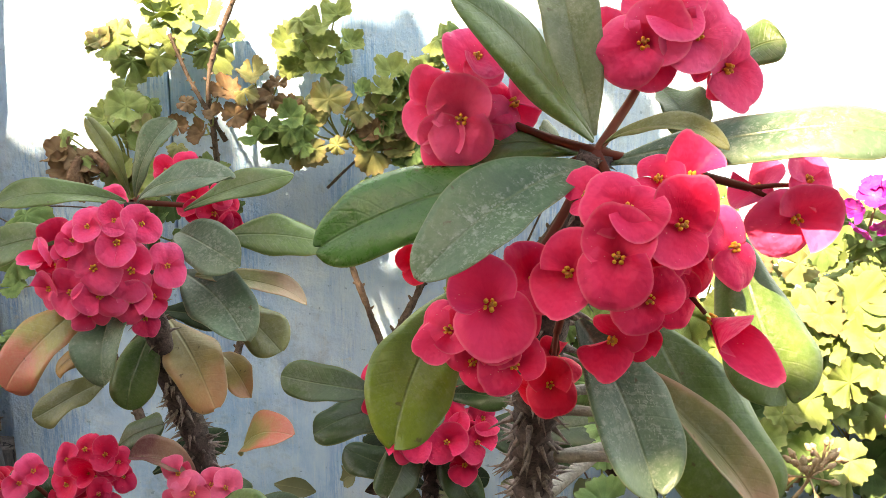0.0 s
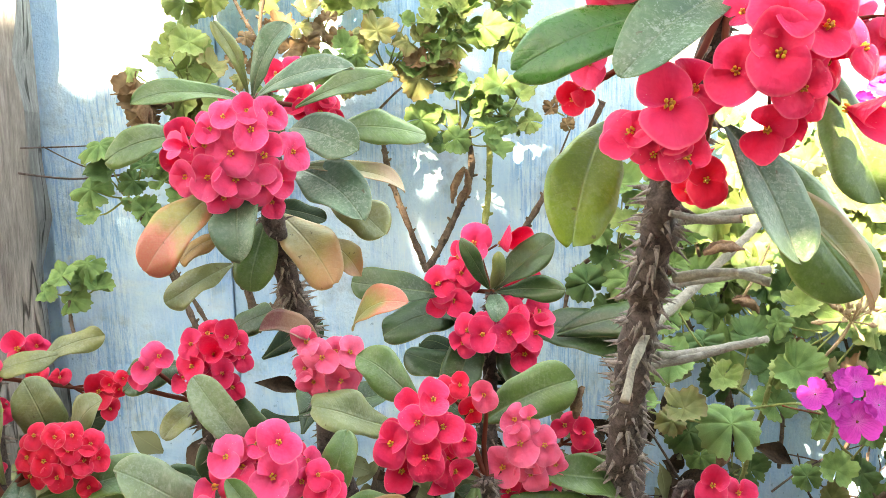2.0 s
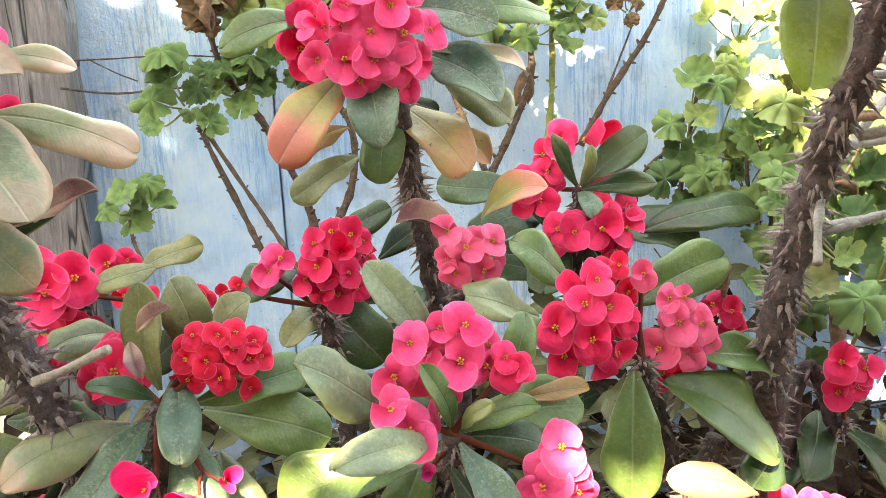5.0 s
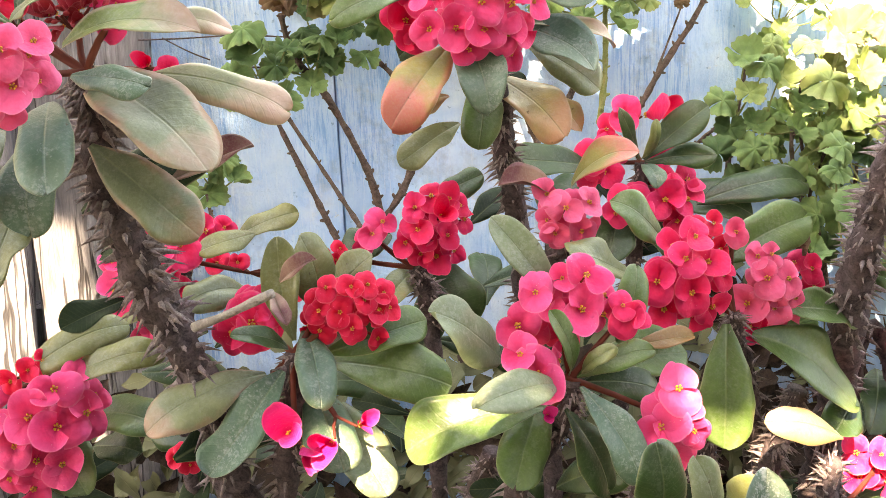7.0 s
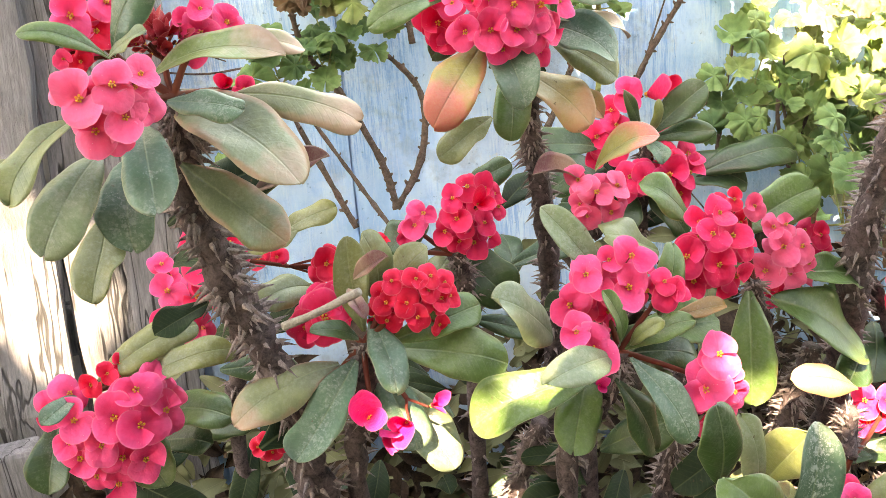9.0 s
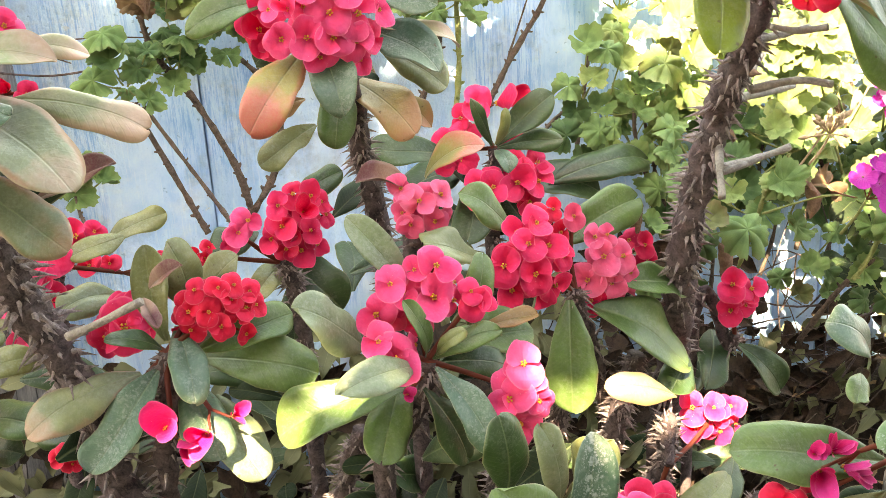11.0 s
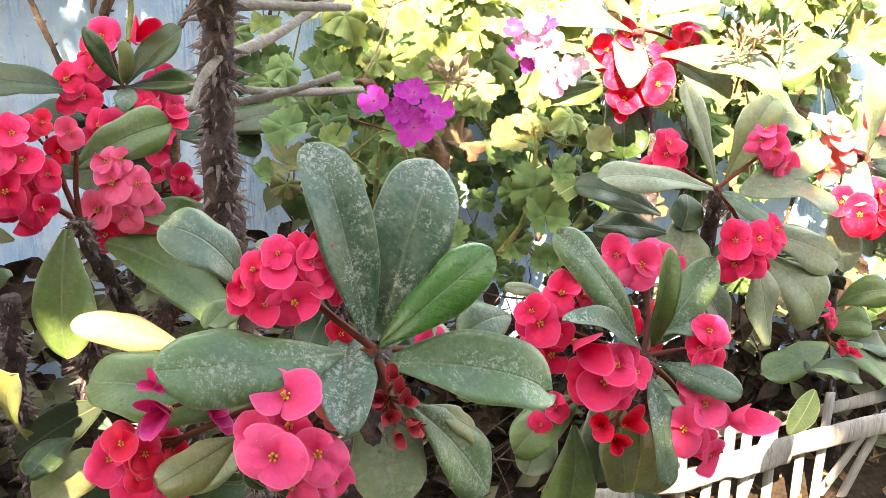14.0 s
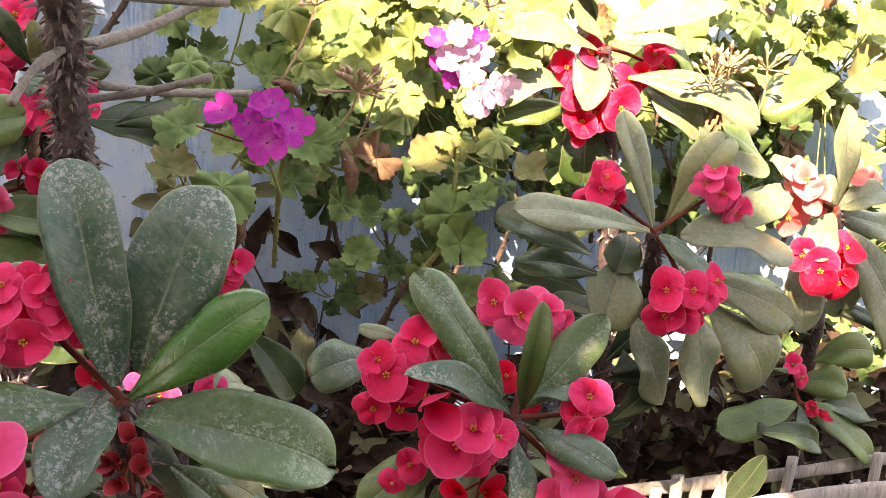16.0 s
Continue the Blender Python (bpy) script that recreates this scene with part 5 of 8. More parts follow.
p.stem([(-0.014, 1.240, 0.900), (-0.013, 1.250, 0.826), (-0.017, 1.260, 0.718), (-0.018, 1.300, 0.486), (-0.018, 1.330, -0.020)], [0.008, 0.01, 0.012, 0.013, 0.0143], 120)

p = Shrub((-0.233, 0.930, 0.894), "small crown-of-thorns shoot with pale pink flowers")
p.leaf((-0.146, 0.930, 0.982), 0.043, "red", (-0.206, 0.940, 0.938))
p.leaf((-0.306, 0.930, 0.959), 0.033, "purple", (-0.243, 0.930, 0.940), fold=0.95)
p.blooms("rose", (-0.233, 0.937, 0.914), [(-0.239, 0.906, 0.933, 0.037), (-0.210, 0.915, 0.934, 0.033), (-0.221, 0.910, 0.905, 0.035), (-0.249, 0.911, 0.905, 0.029), (-0.255, 0.920, 0.946, 0.030), (-0.258, 0.912, 0.920, 0.025), (-0.206, 0.917, 0.908, 0.021)])
p.skirt(11, 0.44, 0.79)
p.stem([(-0.233, 0.930, 0.894), (-0.235, 0.930, 0.875), (-0.241, 0.950, 0.810), (-0.241, 0.980, -0.020)], [0.007, 0.009, 0.01, 0.011000000000000001], 40)

p = Shrub((-0.291, 0.740, 0.811), "crown-of-thorns shrub with bright pink flower head")
p.leaf((-0.354, 0.780, 0.965), 0.035, "pale", (-0.293, 0.760, 0.875))
p.leaf((-0.320, 0.710, 0.893), 0.024, "green")
p.leaf((-0.213, 0.770, 0.907), 0.033, "green", (-0.240, 0.750, 0.837))
p.leaf((-0.215, 0.720, 0.838), 0.026, "green")
p.leaf((-0.262, 0.700, 0.855), 0.017, "yellow", (-0.284, 0.730, 0.820))
p.leaf((-0.159, 0.770, 0.809), 0.053, "green", (-0.259, 0.750, 0.811))
p.leaf((-0.424, 0.740, 0.895), 0.056, "pale", (-0.347, 0.750, 0.821))
p.leaf((-0.403, 0.660, 0.832), 0.039, "pale", (-0.312, 0.710, 0.821))
p.leaf((-0.449, 0.760, 0.749), 0.061, "green", (-0.316, 0.750, 0.781))
p.leaf((-0.352, 0.730, 0.708), 0.052, "green", (-0.305, 0.740, 0.778))
p.leaf((-0.252, 0.660, 0.737), 0.039, "blue", (-0.288, 0.720, 0.811))
p.leaf((-0.252, 0.740, 0.685), 0.044, "dark", (-0.296, 0.740, 0.780))
p.leaf((-0.201, 0.740, 0.781), 0.036, "dark", (-0.275, 0.740, 0.806))
p.leaf((-0.157, 0.760, 0.830), 0.022, "dry", (-0.229, 0.760, 0.825))
p.blooms("pink", (-0.291, 0.778, 0.871), [(-0.282, 0.736, 0.881, 0.043), (-0.276, 0.741, 0.911, 0.038), (-0.323, 0.744, 0.899, 0.034), (-0.336, 0.756, 0.865, 0.039), (-0.258, 0.746, 0.870, 0.033), (-0.296, 0.749, 0.908, 0.026), (-0.252, 0.759, 0.884, 0.028), (-0.309, 0.747, 0.887, 0.032), (-0.293, 0.761, 0.849, 0.032)])
p.blooms("crimson", (-0.234, 0.751, 0.864), [(-0.237, 0.736, 0.866, 0.033), (-0.241, 0.737, 0.879, 0.026), (-0.227, 0.736, 0.869, 0.023)])
p.blooms("pink", (-0.326, 0.728, 0.836), [(-0.331, 0.714, 0.833, 0.047), (-0.345, 0.720, 0.850, 0.034), (-0.305, 0.739, 0.831, 0.028)])
p.blooms("pink", (-0.197, 0.708, 0.769), [(-0.223, 0.685, 0.777, 0.047), (-0.204, 0.693, 0.808, 0.043), (-0.209, 0.696, 0.743, 0.044), (-0.192, 0.685, 0.769, 0.034), (-0.195, 0.695, 0.791, 0.031), (-0.204, 0.692, 0.780, 0.033)])
p.blooms("magenta", (-0.310, 0.757, 0.768), [(-0.315, 0.740, 0.777, 0.018)])
p.skirt(11, 0.36, 0.71)
p.stem([(-0.291, 0.740, 0.811), (-0.287, 0.760, 0.769), (-0.312, 0.780, 0.708), (-0.333, 0.800, 0.629), (-0.333, 0.830, -0.020)], [0.008, 0.01, 0.011, 0.012, 0.013200000000000002], 90)

p = Shrub((-0.073, 0.840, 0.813), "crown-of-thorns shrub with one scarlet and one rosy flower head")
p.leaf((0.027, 0.870, 0.908), 0.057, "green", (-0.073, 0.850, 0.863))
p.leaf((-0.202, 0.870, 0.946), 0.046, "green", (-0.139, 0.850, 0.885))
p.leaf((-0.250, 0.860, 0.897), 0.057, "yellow", (-0.165, 0.850, 0.851))
p.leaf((0.093, 0.860, 0.787), 0.052, "green", (-0.015, 0.840, 0.817))
p.leaf((-0.099, 0.800, 0.679), 0.062, "green", (-0.086, 0.830, 0.809))
p.leaf((0.068, 0.820, 0.697), 0.074, "green", (-0.050, 0.840, 0.789))
p.leaf((-0.158, 0.880, 0.827), 0.039, "green", (-0.111, 0.870, 0.806))
p.blooms("crimson", (-0.130, 0.846, 0.858), [(-0.138, 0.809, 0.857, 0.041), (-0.145, 0.810, 0.893, 0.039), (-0.120, 0.811, 0.887, 0.036), (-0.170, 0.819, 0.869, 0.042), (-0.161, 0.823, 0.838, 0.037), (-0.109, 0.822, 0.835, 0.036), (-0.099, 0.819, 0.869, 0.030), (-0.128, 0.826, 0.910, 0.036), (-0.149, 0.831, 0.901, 0.031), (-0.128, 0.829, 0.827, 0.035)])
p.blooms("scarlet", (-0.097, 0.858, 0.901), [(-0.099, 0.842, 0.918, 0.023), (-0.088, 0.849, 0.888, 0.027), (-0.113, 0.844, 0.913, 0.026)])
p.blooms("rose", (-0.070, 0.858, 0.900), [(-0.075, 0.840, 0.907, 0.029)])
p.blooms("rose", (-0.018, 0.869, 0.827), [(-0.038, 0.837, 0.852, 0.042), (-0.054, 0.847, 0.823, 0.040), (-0.013, 0.837, 0.849, 0.035), (-0.027, 0.839, 0.818, 0.034), (-0.007, 0.849, 0.802, 0.035), (-0.041, 0.852, 0.872, 0.033), (-0.027, 0.849, 0.874, 0.025), (-0.001, 0.842, 0.825, 0.031), (-0.022, 0.836, 0.836, 0.029)])
p.blooms("crimson", (-0.043, 0.868, 0.786), [(-0.049, 0.850, 0.794, 0.035), (-0.031, 0.855, 0.787, 0.027), (-0.060, 0.854, 0.799, 0.024)])
p.blooms("crimson", (0.035, 0.888, 0.835), [(0.017, 0.876, 0.852, 0.032), (0.035, 0.871, 0.845, 0.029), (0.040, 0.874, 0.826, 0.027)])
p.skirt(11, 0.36, 0.71)
p.stem([(-0.073, 0.840, 0.813), (-0.069, 0.840, 0.794), (-0.029, 0.870, 0.683), (0.015, 0.920, 0.501), (0.015, 0.950, -0.020)], [0.008, 0.009, 0.01, 0.011, 0.0121], 110)

p = Shrub((-0.545, 0.800, 0.846), "crown-of-thorns shrub with tight scarlet head and mottled leaves")
p.leaf((-0.600, 0.770, 0.882), 0.022, "dark", (-0.549, 0.800, 0.852))
p.leaf((-0.527, 0.740, 0.814), 0.039, "blue", (-0.530, 0.780, 0.863))
p.leaf((-0.632, 0.750, 0.757), 0.047, "blue", (-0.556, 0.790, 0.834))
p.leaf((-0.685, 0.780, 0.793), 0.048, "rim", (-0.572, 0.800, 0.829))
p.leaf((-0.396, 0.790, 0.797), 0.062, "green", (-0.511, 0.800, 0.818))
p.leaf((-0.410, 0.830, 0.853), 0.041, "green", (-0.517, 0.810, 0.838))
p.leaf((-0.550, 0.800, 0.961), 0.035, "olive", (-0.543, 0.800, 0.859))
p.leaf((-0.527, 0.840, 0.949), 0.048, "olive", (-0.515, 0.820, 0.868))
p.leaf((-0.641, 0.840, 0.890), 0.041, "olive", (-0.577, 0.820, 0.889))
p.leaf((-0.510, 0.750, 0.742), 0.051, "blue", (-0.528, 0.780, 0.805))
p.leaf((-0.468, 0.770, 0.699), 0.056, "pale", (-0.501, 0.790, 0.771))
p.leaf((-0.458, 0.850, 0.919), 0.040, "olive", (-0.494, 0.830, 0.868))
p.leaf((-0.520, 0.750, 0.951), 0.019, "purple", (-0.552, 0.770, 0.927), fold=0.95)
p.leaf((-0.550, 0.740, 0.897), 0.016, "purple", (-0.559, 0.770, 0.918), fold=0.95)
p.blooms("scarlet", (-0.488, 0.818, 0.876), [(-0.509, 0.800, 0.907, 0.023), (-0.487, 0.789, 0.909, 0.023), (-0.472, 0.790, 0.909, 0.024), (-0.457, 0.794, 0.898, 0.024), (-0.517, 0.799, 0.886, 0.027), (-0.499, 0.788, 0.886, 0.027), (-0.476, 0.786, 0.896, 0.022), (-0.463, 0.789, 0.884, 0.025), (-0.452, 0.797, 0.882, 0.023), (-0.489, 0.789, 0.869, 0.027), (-0.471, 0.787, 0.878, 0.022), (-0.465, 0.800, 0.852, 0.024), (-0.517, 0.802, 0.866, 0.026)])
p.blooms("crimson", (-0.578, 0.826, 0.876), [(-0.580, 0.805, 0.880, 0.049), (-0.597, 0.815, 0.869, 0.041), (-0.566, 0.809, 0.891, 0.035), (-0.586, 0.821, 0.895, 0.028), (-0.562, 0.822, 0.866, 0.029)])
p.blooms("scarlet", (-0.511, 0.830, 0.878), [(-0.496, 0.819, 0.894, 0.029), (-0.509, 0.810, 0.884, 0.030), (-0.519, 0.811, 0.888, 0.028), (-0.526, 0.819, 0.866, 0.023)])
p.blooms("magenta", (-0.552, 0.751, 0.781), [(-0.557, 0.736, 0.795, 0.043), (-0.547, 0.746, 0.776, 0.026)])
p.blooms("magenta", (-0.504, 0.762, 0.777), [(-0.518, 0.749, 0.777, 0.034), (-0.493, 0.749, 0.788, 0.026)])
p.blooms("scarlet", (-0.654, 0.817, 0.745), [(-0.664, 0.802, 0.754, 0.018), (-0.651, 0.801, 0.746, 0.019), (-0.642, 0.803, 0.751, 0.017), (-0.656, 0.801, 0.760, 0.016)])
p.skirt(11, 0.40, 0.75)
p.stem([(-0.545, 0.800, 0.846), (-0.546, 0.800, 0.829), (-0.550, 0.810, 0.767), (-0.563, 0.840, 0.640), (-0.563, 0.870, -0.020)], [0.007, 0.009, 0.011, 0.012, 0.013200000000000002], 110)

p = Shrub((-0.391, 1.000, 0.855), "crown-of-thorns shrub with dense red flower ball")
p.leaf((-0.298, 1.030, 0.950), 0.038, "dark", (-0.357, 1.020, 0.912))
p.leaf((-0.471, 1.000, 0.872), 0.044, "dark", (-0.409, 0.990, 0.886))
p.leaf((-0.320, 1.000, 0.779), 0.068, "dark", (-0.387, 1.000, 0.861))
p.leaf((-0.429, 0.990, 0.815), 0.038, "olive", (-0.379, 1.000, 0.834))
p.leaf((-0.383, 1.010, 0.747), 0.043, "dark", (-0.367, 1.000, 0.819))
p.blooms("crimson", (-0.367, 1.010, 0.896), [(-0.369, 0.989, 0.939, 0.032), (-0.349, 0.988, 0.934, 0.032), (-0.388, 0.988, 0.928, 0.029), (-0.362, 0.976, 0.919, 0.033), (-0.337, 0.990, 0.925, 0.028), (-0.387, 0.980, 0.905, 0.036), (-0.399, 0.992, 0.888, 0.032), (-0.355, 0.977, 0.896, 0.029), (-0.367, 0.987, 0.871, 0.035), (-0.347, 0.988, 0.875, 0.030), (-0.333, 0.989, 0.909, 0.027), (-0.384, 0.988, 0.875, 0.030), (-0.377, 0.987, 0.895, 0.030)])
p.blooms("pink", (-0.440, 1.005, 0.899), [(-0.426, 0.990, 0.915, 0.032), (-0.439, 0.985, 0.904, 0.032), (-0.448, 0.989, 0.894, 0.027)])
p.blooms("scarlet", (-0.483, 1.031, 0.870), [(-0.473, 1.012, 0.883, 0.018), (-0.489, 1.011, 0.877, 0.017), (-0.479, 1.011, 0.871, 0.016)])
p.skirt(11, 0.40, 0.75)
p.stem([(-0.391, 1.000, 0.855), (-0.379, 1.000, 0.834), (-0.369, 1.020, 0.741), (-0.363, 1.060, 0.473), (-0.363, 1.090, -0.020)], [0.007, 0.009, 0.011, 0.012, 0.013200000000000002], 100)

p = Shrub((-0.648, 1.100, 0.862), "crown-of-thorns shrub with red flowers beside the post")
p.leaf((-0.511, 1.100, 0.909), 0.034, "olive", (-0.589, 1.100, 0.884))
p.leaf((-0.633, 1.070, 0.879), 0.036, "olive", (-0.564, 1.090, 0.890))
p.leaf((-0.742, 1.100, 0.800), 0.058, "olive", (-0.650, 1.100, 0.805))
p.blooms("crimson", (-0.680, 1.084, 0.875), [(-0.682, 1.061, 0.881, 0.058), (-0.653, 1.069, 0.891, 0.053), (-0.688, 1.072, 0.902, 0.042), (-0.683, 1.068, 0.858, 0.055), (-0.666, 1.074, 0.866, 0.038)])
p.blooms("crimson", (-0.674, 1.107, 0.817), [(-0.664, 1.080, 0.825, 0.042), (-0.642, 1.091, 0.822, 0.030), (-0.697, 1.093, 0.823, 0.042)])
p.blooms("crimson", (-0.617, 1.142, 0.885), [(-0.623, 1.122, 0.890, 0.044), (-0.601, 1.122, 0.892, 0.030)])
p.blooms("scarlet", (-0.557, 1.183, 0.808), [(-0.531, 1.121, 0.828, 0.038), (-0.520, 1.124, 0.838, 0.029), (-0.521, 1.127, 0.802, 0.025), (-0.613, 1.151, 0.840, 0.029)])
p.blooms("pink", (-0.726, 1.154, 0.796), [(-0.733, 1.104, 0.833, 0.044), (-0.735, 1.125, 0.862, 0.033), (-0.729, 1.101, 0.815, 0.036), (-0.699, 1.111, 0.775, 0.036), (-0.710, 1.114, 0.765, 0.037)])
p.skirt(11, 0.41, 0.76)
p.stem([(-0.648, 1.100, 0.862), (-0.653, 1.100, 0.827), (-0.664, 1.120, 0.694), (-0.675, 1.140, 0.606), (-0.675, 1.170, -0.020)], [0.006, 0.008, 0.01, 0.011, 0.0121], 60)

p = Shrub((-0.691, 0.760, 1.124), "leggy crown-of-thorns shrub with rosy flowers and reddening leaves")
p.leaf((-0.803, 0.730, 1.192), 0.021, "green", (-0.736, 0.750, 1.162))
p.leaf((-0.687, 0.720, 1.234), 0.036, "blue", (-0.733, 0.740, 1.166))
p.leaf((-0.704, 0.700, 1.187), 0.018, "pale", (-0.736, 0.720, 1.167))
p.leaf((-0.597, 0.705, 1.154), 0.040, "blush", (-0.703, 0.740, 1.147))
p.leaf((-0.571, 0.780, 1.148), 0.028, "pinkish", (-0.637, 0.770, 1.163))
p.leaf((-0.530, 0.755, 1.080), 0.048, "pinkish", (-0.639, 0.760, 1.119))
p.leaf((-0.602, 0.675, 1.052), 0.071, "rim", (-0.696, 0.740, 1.125))
p.leaf((-0.637, 0.690, 1.116), 0.033, "blue", (-0.697, 0.720, 1.126))
p.leaf((-0.833, 0.705, 1.060), 0.035, "yellow", (-0.772, 0.740, 1.118))
p.leaf((-0.855, 0.750, 1.068), 0.019, "olive", (-0.810, 0.750, 1.084))
p.leaf((-0.719, 0.665, 1.046), 0.044, "blue", (-0.721, 0.710, 1.102))
p.leaf((-0.815, 0.700, 1.015), 0.048, "pale", (-0.760, 0.730, 1.083))
p.leaf((-0.745, 0.720, 1.002), 0.050, "blue", (-0.734, 0.740, 1.070))
p.leaf((-0.615, 0.720, 0.989), 0.051, "rim", (-0.694, 0.750, 1.066))
p.leaf((-0.789, 0.750, 0.953), 0.045, "olive", (-0.764, 0.760, 1.019))
p.leaf((-0.564, 0.750, 1.055), 0.029, "purple", (-0.636, 0.760, 1.029), fold=0.8, arch=-0.08)
p.blooms("rose", (-0.740, 0.701, 1.130), [(-0.760, 0.671, 1.143, 0.038), (-0.735, 0.668, 1.151, 0.036), (-0.730, 0.667, 1.126, 0.034), (-0.714, 0.674, 1.128, 0.027), (-0.753, 0.670, 1.118, 0.038), (-0.714, 0.678, 1.155, 0.029), (-0.770, 0.681, 1.149, 0.028), (-0.741, 0.675, 1.132, 0.025), (-0.740, 0.682, 1.108, 0.026)])
p.blooms("pink", (-0.759, 0.792, 1.186), [(-0.762, 0.762, 1.199, 0.036), (-0.733, 0.775, 1.206, 0.029), (-0.769, 0.762, 1.190, 0.022), (-0.774, 0.770, 1.165, 0.018), (-0.751, 0.782, 1.177, 0.031)])
p.blooms("scarlet", (-0.754, 0.782, 1.171), [(-0.745, 0.770, 1.183, 0.031), (-0.761, 0.770, 1.161, 0.020)])
p.blooms("pink", (-0.657, 0.786, 1.177), [(-0.660, 0.765, 1.174, 0.034), (-0.637, 0.775, 1.179, 0.032), (-0.669, 0.768, 1.183, 0.024), (-0.665, 0.772, 1.161, 0.028), (-0.657, 0.769, 1.193, 0.024)])
p.blooms("crimson", (-0.635, 0.798, 1.119), [(-0.629, 0.781, 1.119, 0.022), (-0.643, 0.781, 1.124, 0.018)])
p.flowers((-0.695, 0.770, 1.177), 0.024, 1, "wine", .016, buds=16)
p.skirt(5, 0.67, 1.02)
p.stem([(-0.691, 0.760, 1.124), (-0.689, 0.770, 1.088), (-0.687, 0.785, 1.011), (-0.666, 0.795, 0.931), (-0.636, 0.810, 0.830), (-0.611, 0.830, 0.691), (-0.593, 0.860, 0.576), (-0.593, 0.890, -0.020)], [0.01, 0.0135, 0.0165, 0.0175, 0.018, 0.019, 0.02, 0.022000000000000002], 300, 0.024)

p = Shrub((-0.792, 0.920, 0.802), "crown-of-thorns shrub with big pink flower ball")
p.leaf((-0.669, 0.890, 0.829), 0.036, "olive", (-0.775, 0.920, 0.799))
p.leaf((-0.704, 0.930, 0.848), 0.041, "olive", (-0.819, 0.920, 0.802))
p.leaf((-0.685, 0.900, 0.746), 0.052, "green", (-0.767, 0.910, 0.740))
p.leaf((-0.763, 0.890, 0.683), 0.054, "green", (-0.787, 0.900, 0.742))
p.leaf((-0.871, 0.860, 0.797), 0.022, "blue", (-0.838, 0.900, 0.804))
p.leaf((-0.886, 0.900, 0.697), 0.047, "dark", (-0.863, 0.910, 0.761))
p.leaf((-0.708, 0.930, 0.702), 0.039, "dark", (-0.763, 0.920, 0.699))
p.blooms("pink", (-0.810, 0.932, 0.739), [(-0.802, 0.872, 0.784, 0.047), (-0.778, 0.872, 0.770, 0.051), (-0.777, 0.882, 0.805, 0.048), (-0.752, 0.886, 0.775, 0.043), (-0.760, 0.898, 0.808, 0.037), (-0.802, 0.874, 0.737, 0.044), (-0.819, 0.873, 0.755, 0.038), (-0.744, 0.901, 0.787, 0.033), (-0.842, 0.885, 0.783, 0.041), (-0.843, 0.883, 0.741, 0.042), (-0.780, 0.878, 0.728, 0.042), (-0.812, 0.886, 0.702, 0.038), (-0.831, 0.884, 0.717, 0.036), (-0.851, 0.887, 0.759, 0.036)])
p.blooms("scarlet", (-0.808, 0.929, 0.811), [(-0.790, 0.917, 0.824, 0.025), (-0.822, 0.917, 0.807, 0.027), (-0.804, 0.910, 0.819, 0.022)])
p.blooms("pink", (-0.864, 0.949, 0.780), [(-0.849, 0.933, 0.794, 0.038), (-0.871, 0.933, 0.778, 0.037)])
p.blooms("crimson", (-0.756, 0.973, 0.817), [(-0.753, 0.950, 0.821, 0.040), (-0.773, 0.959, 0.808, 0.033), (-0.740, 0.961, 0.842, 0.033)])
p.skirt(11, 0.35, 0.70)
p.stem([(-0.792, 0.920, 0.802), (-0.800, 0.930, 0.758), (-0.794, 0.950, 0.675), (-0.802, 1.000, 0.540), (-0.802, 1.030, -0.020)], [0.007, 0.009, 0.011, 0.012, 0.013200000000000002], 60)

p = Shrub((0.140, 0.435, 0.800), "crown-of-thorns shrub with long chalk-spotted leaves and scarlet head")
p.leaf((0.104, 0.475, 0.951), 0.047, "dusty", (0.135, 0.435, 0.810))
p.leaf((0.199, 0.475, 0.932), 0.060, "dusty", (0.149, 0.445, 0.815))
p.leaf((0.231, 0.430, 0.871), 0.039, "fresh", (0.142, 0.435, 0.800))
p.leaf((0.276, 0.410, 0.756), 0.057, "chalky", (0.143, 0.430, 0.790))
p.leaf((-0.020, 0.390, 0.821), 0.055, "chalky", (0.115, 0.430, 0.802))
p.leaf((-0.068, 0.530, 0.760), 0.062, "green", (0.079, 0.490, 0.734))
p.leaf((-0.005, 0.485, 0.895), 0.047, "blue", (0.053, 0.460, 0.835))
p.leaf((0.103, 0.370, 0.765), 0.042, "dusty", (0.127, 0.420, 0.801), fold=0.5)
p.leaf((0.154, 0.430, 0.668), 0.062, "pale", (0.136, 0.435, 0.772))
p.leaf((0.240, 0.455, 0.651), 0.057, "chalky", (0.169, 0.440, 0.748))
p.leaf((0.230, 0.470, 0.696), 0.026, "olive", (0.188, 0.450, 0.740))
p.leaf((-0.024, 0.450, 0.705), 0.035, "olive", (0.038, 0.445, 0.738))
p.leaf((0.062, 0.490, 0.872), 0.017, "pale", (0.113, 0.480, 0.868))
p.leaf((0.021, 0.470, 0.818), 0.023, "green", (0.052, 0.470, 0.826))
p.leaf((0.198, 0.470, 0.790), 0.025, "pale", (0.220, 0.470, 0.769))
p.blooms("crimson", (0.080, 0.466, 0.853), [(0.081, 0.434, 0.844, 0.033), (0.061, 0.436, 0.844, 0.025), (0.071, 0.431, 0.873, 0.030), (0.094, 0.434, 0.872, 0.028), (0.100, 0.435, 0.859, 0.026), (0.115, 0.447, 0.848, 0.025), (0.047, 0.441, 0.857, 0.023), (0.048, 0.443, 0.846, 0.021), (0.054, 0.437, 0.870, 0.023), (0.071, 0.433, 0.881, 0.023), (0.088, 0.435, 0.884, 0.020), (0.101, 0.438, 0.879, 0.022)])
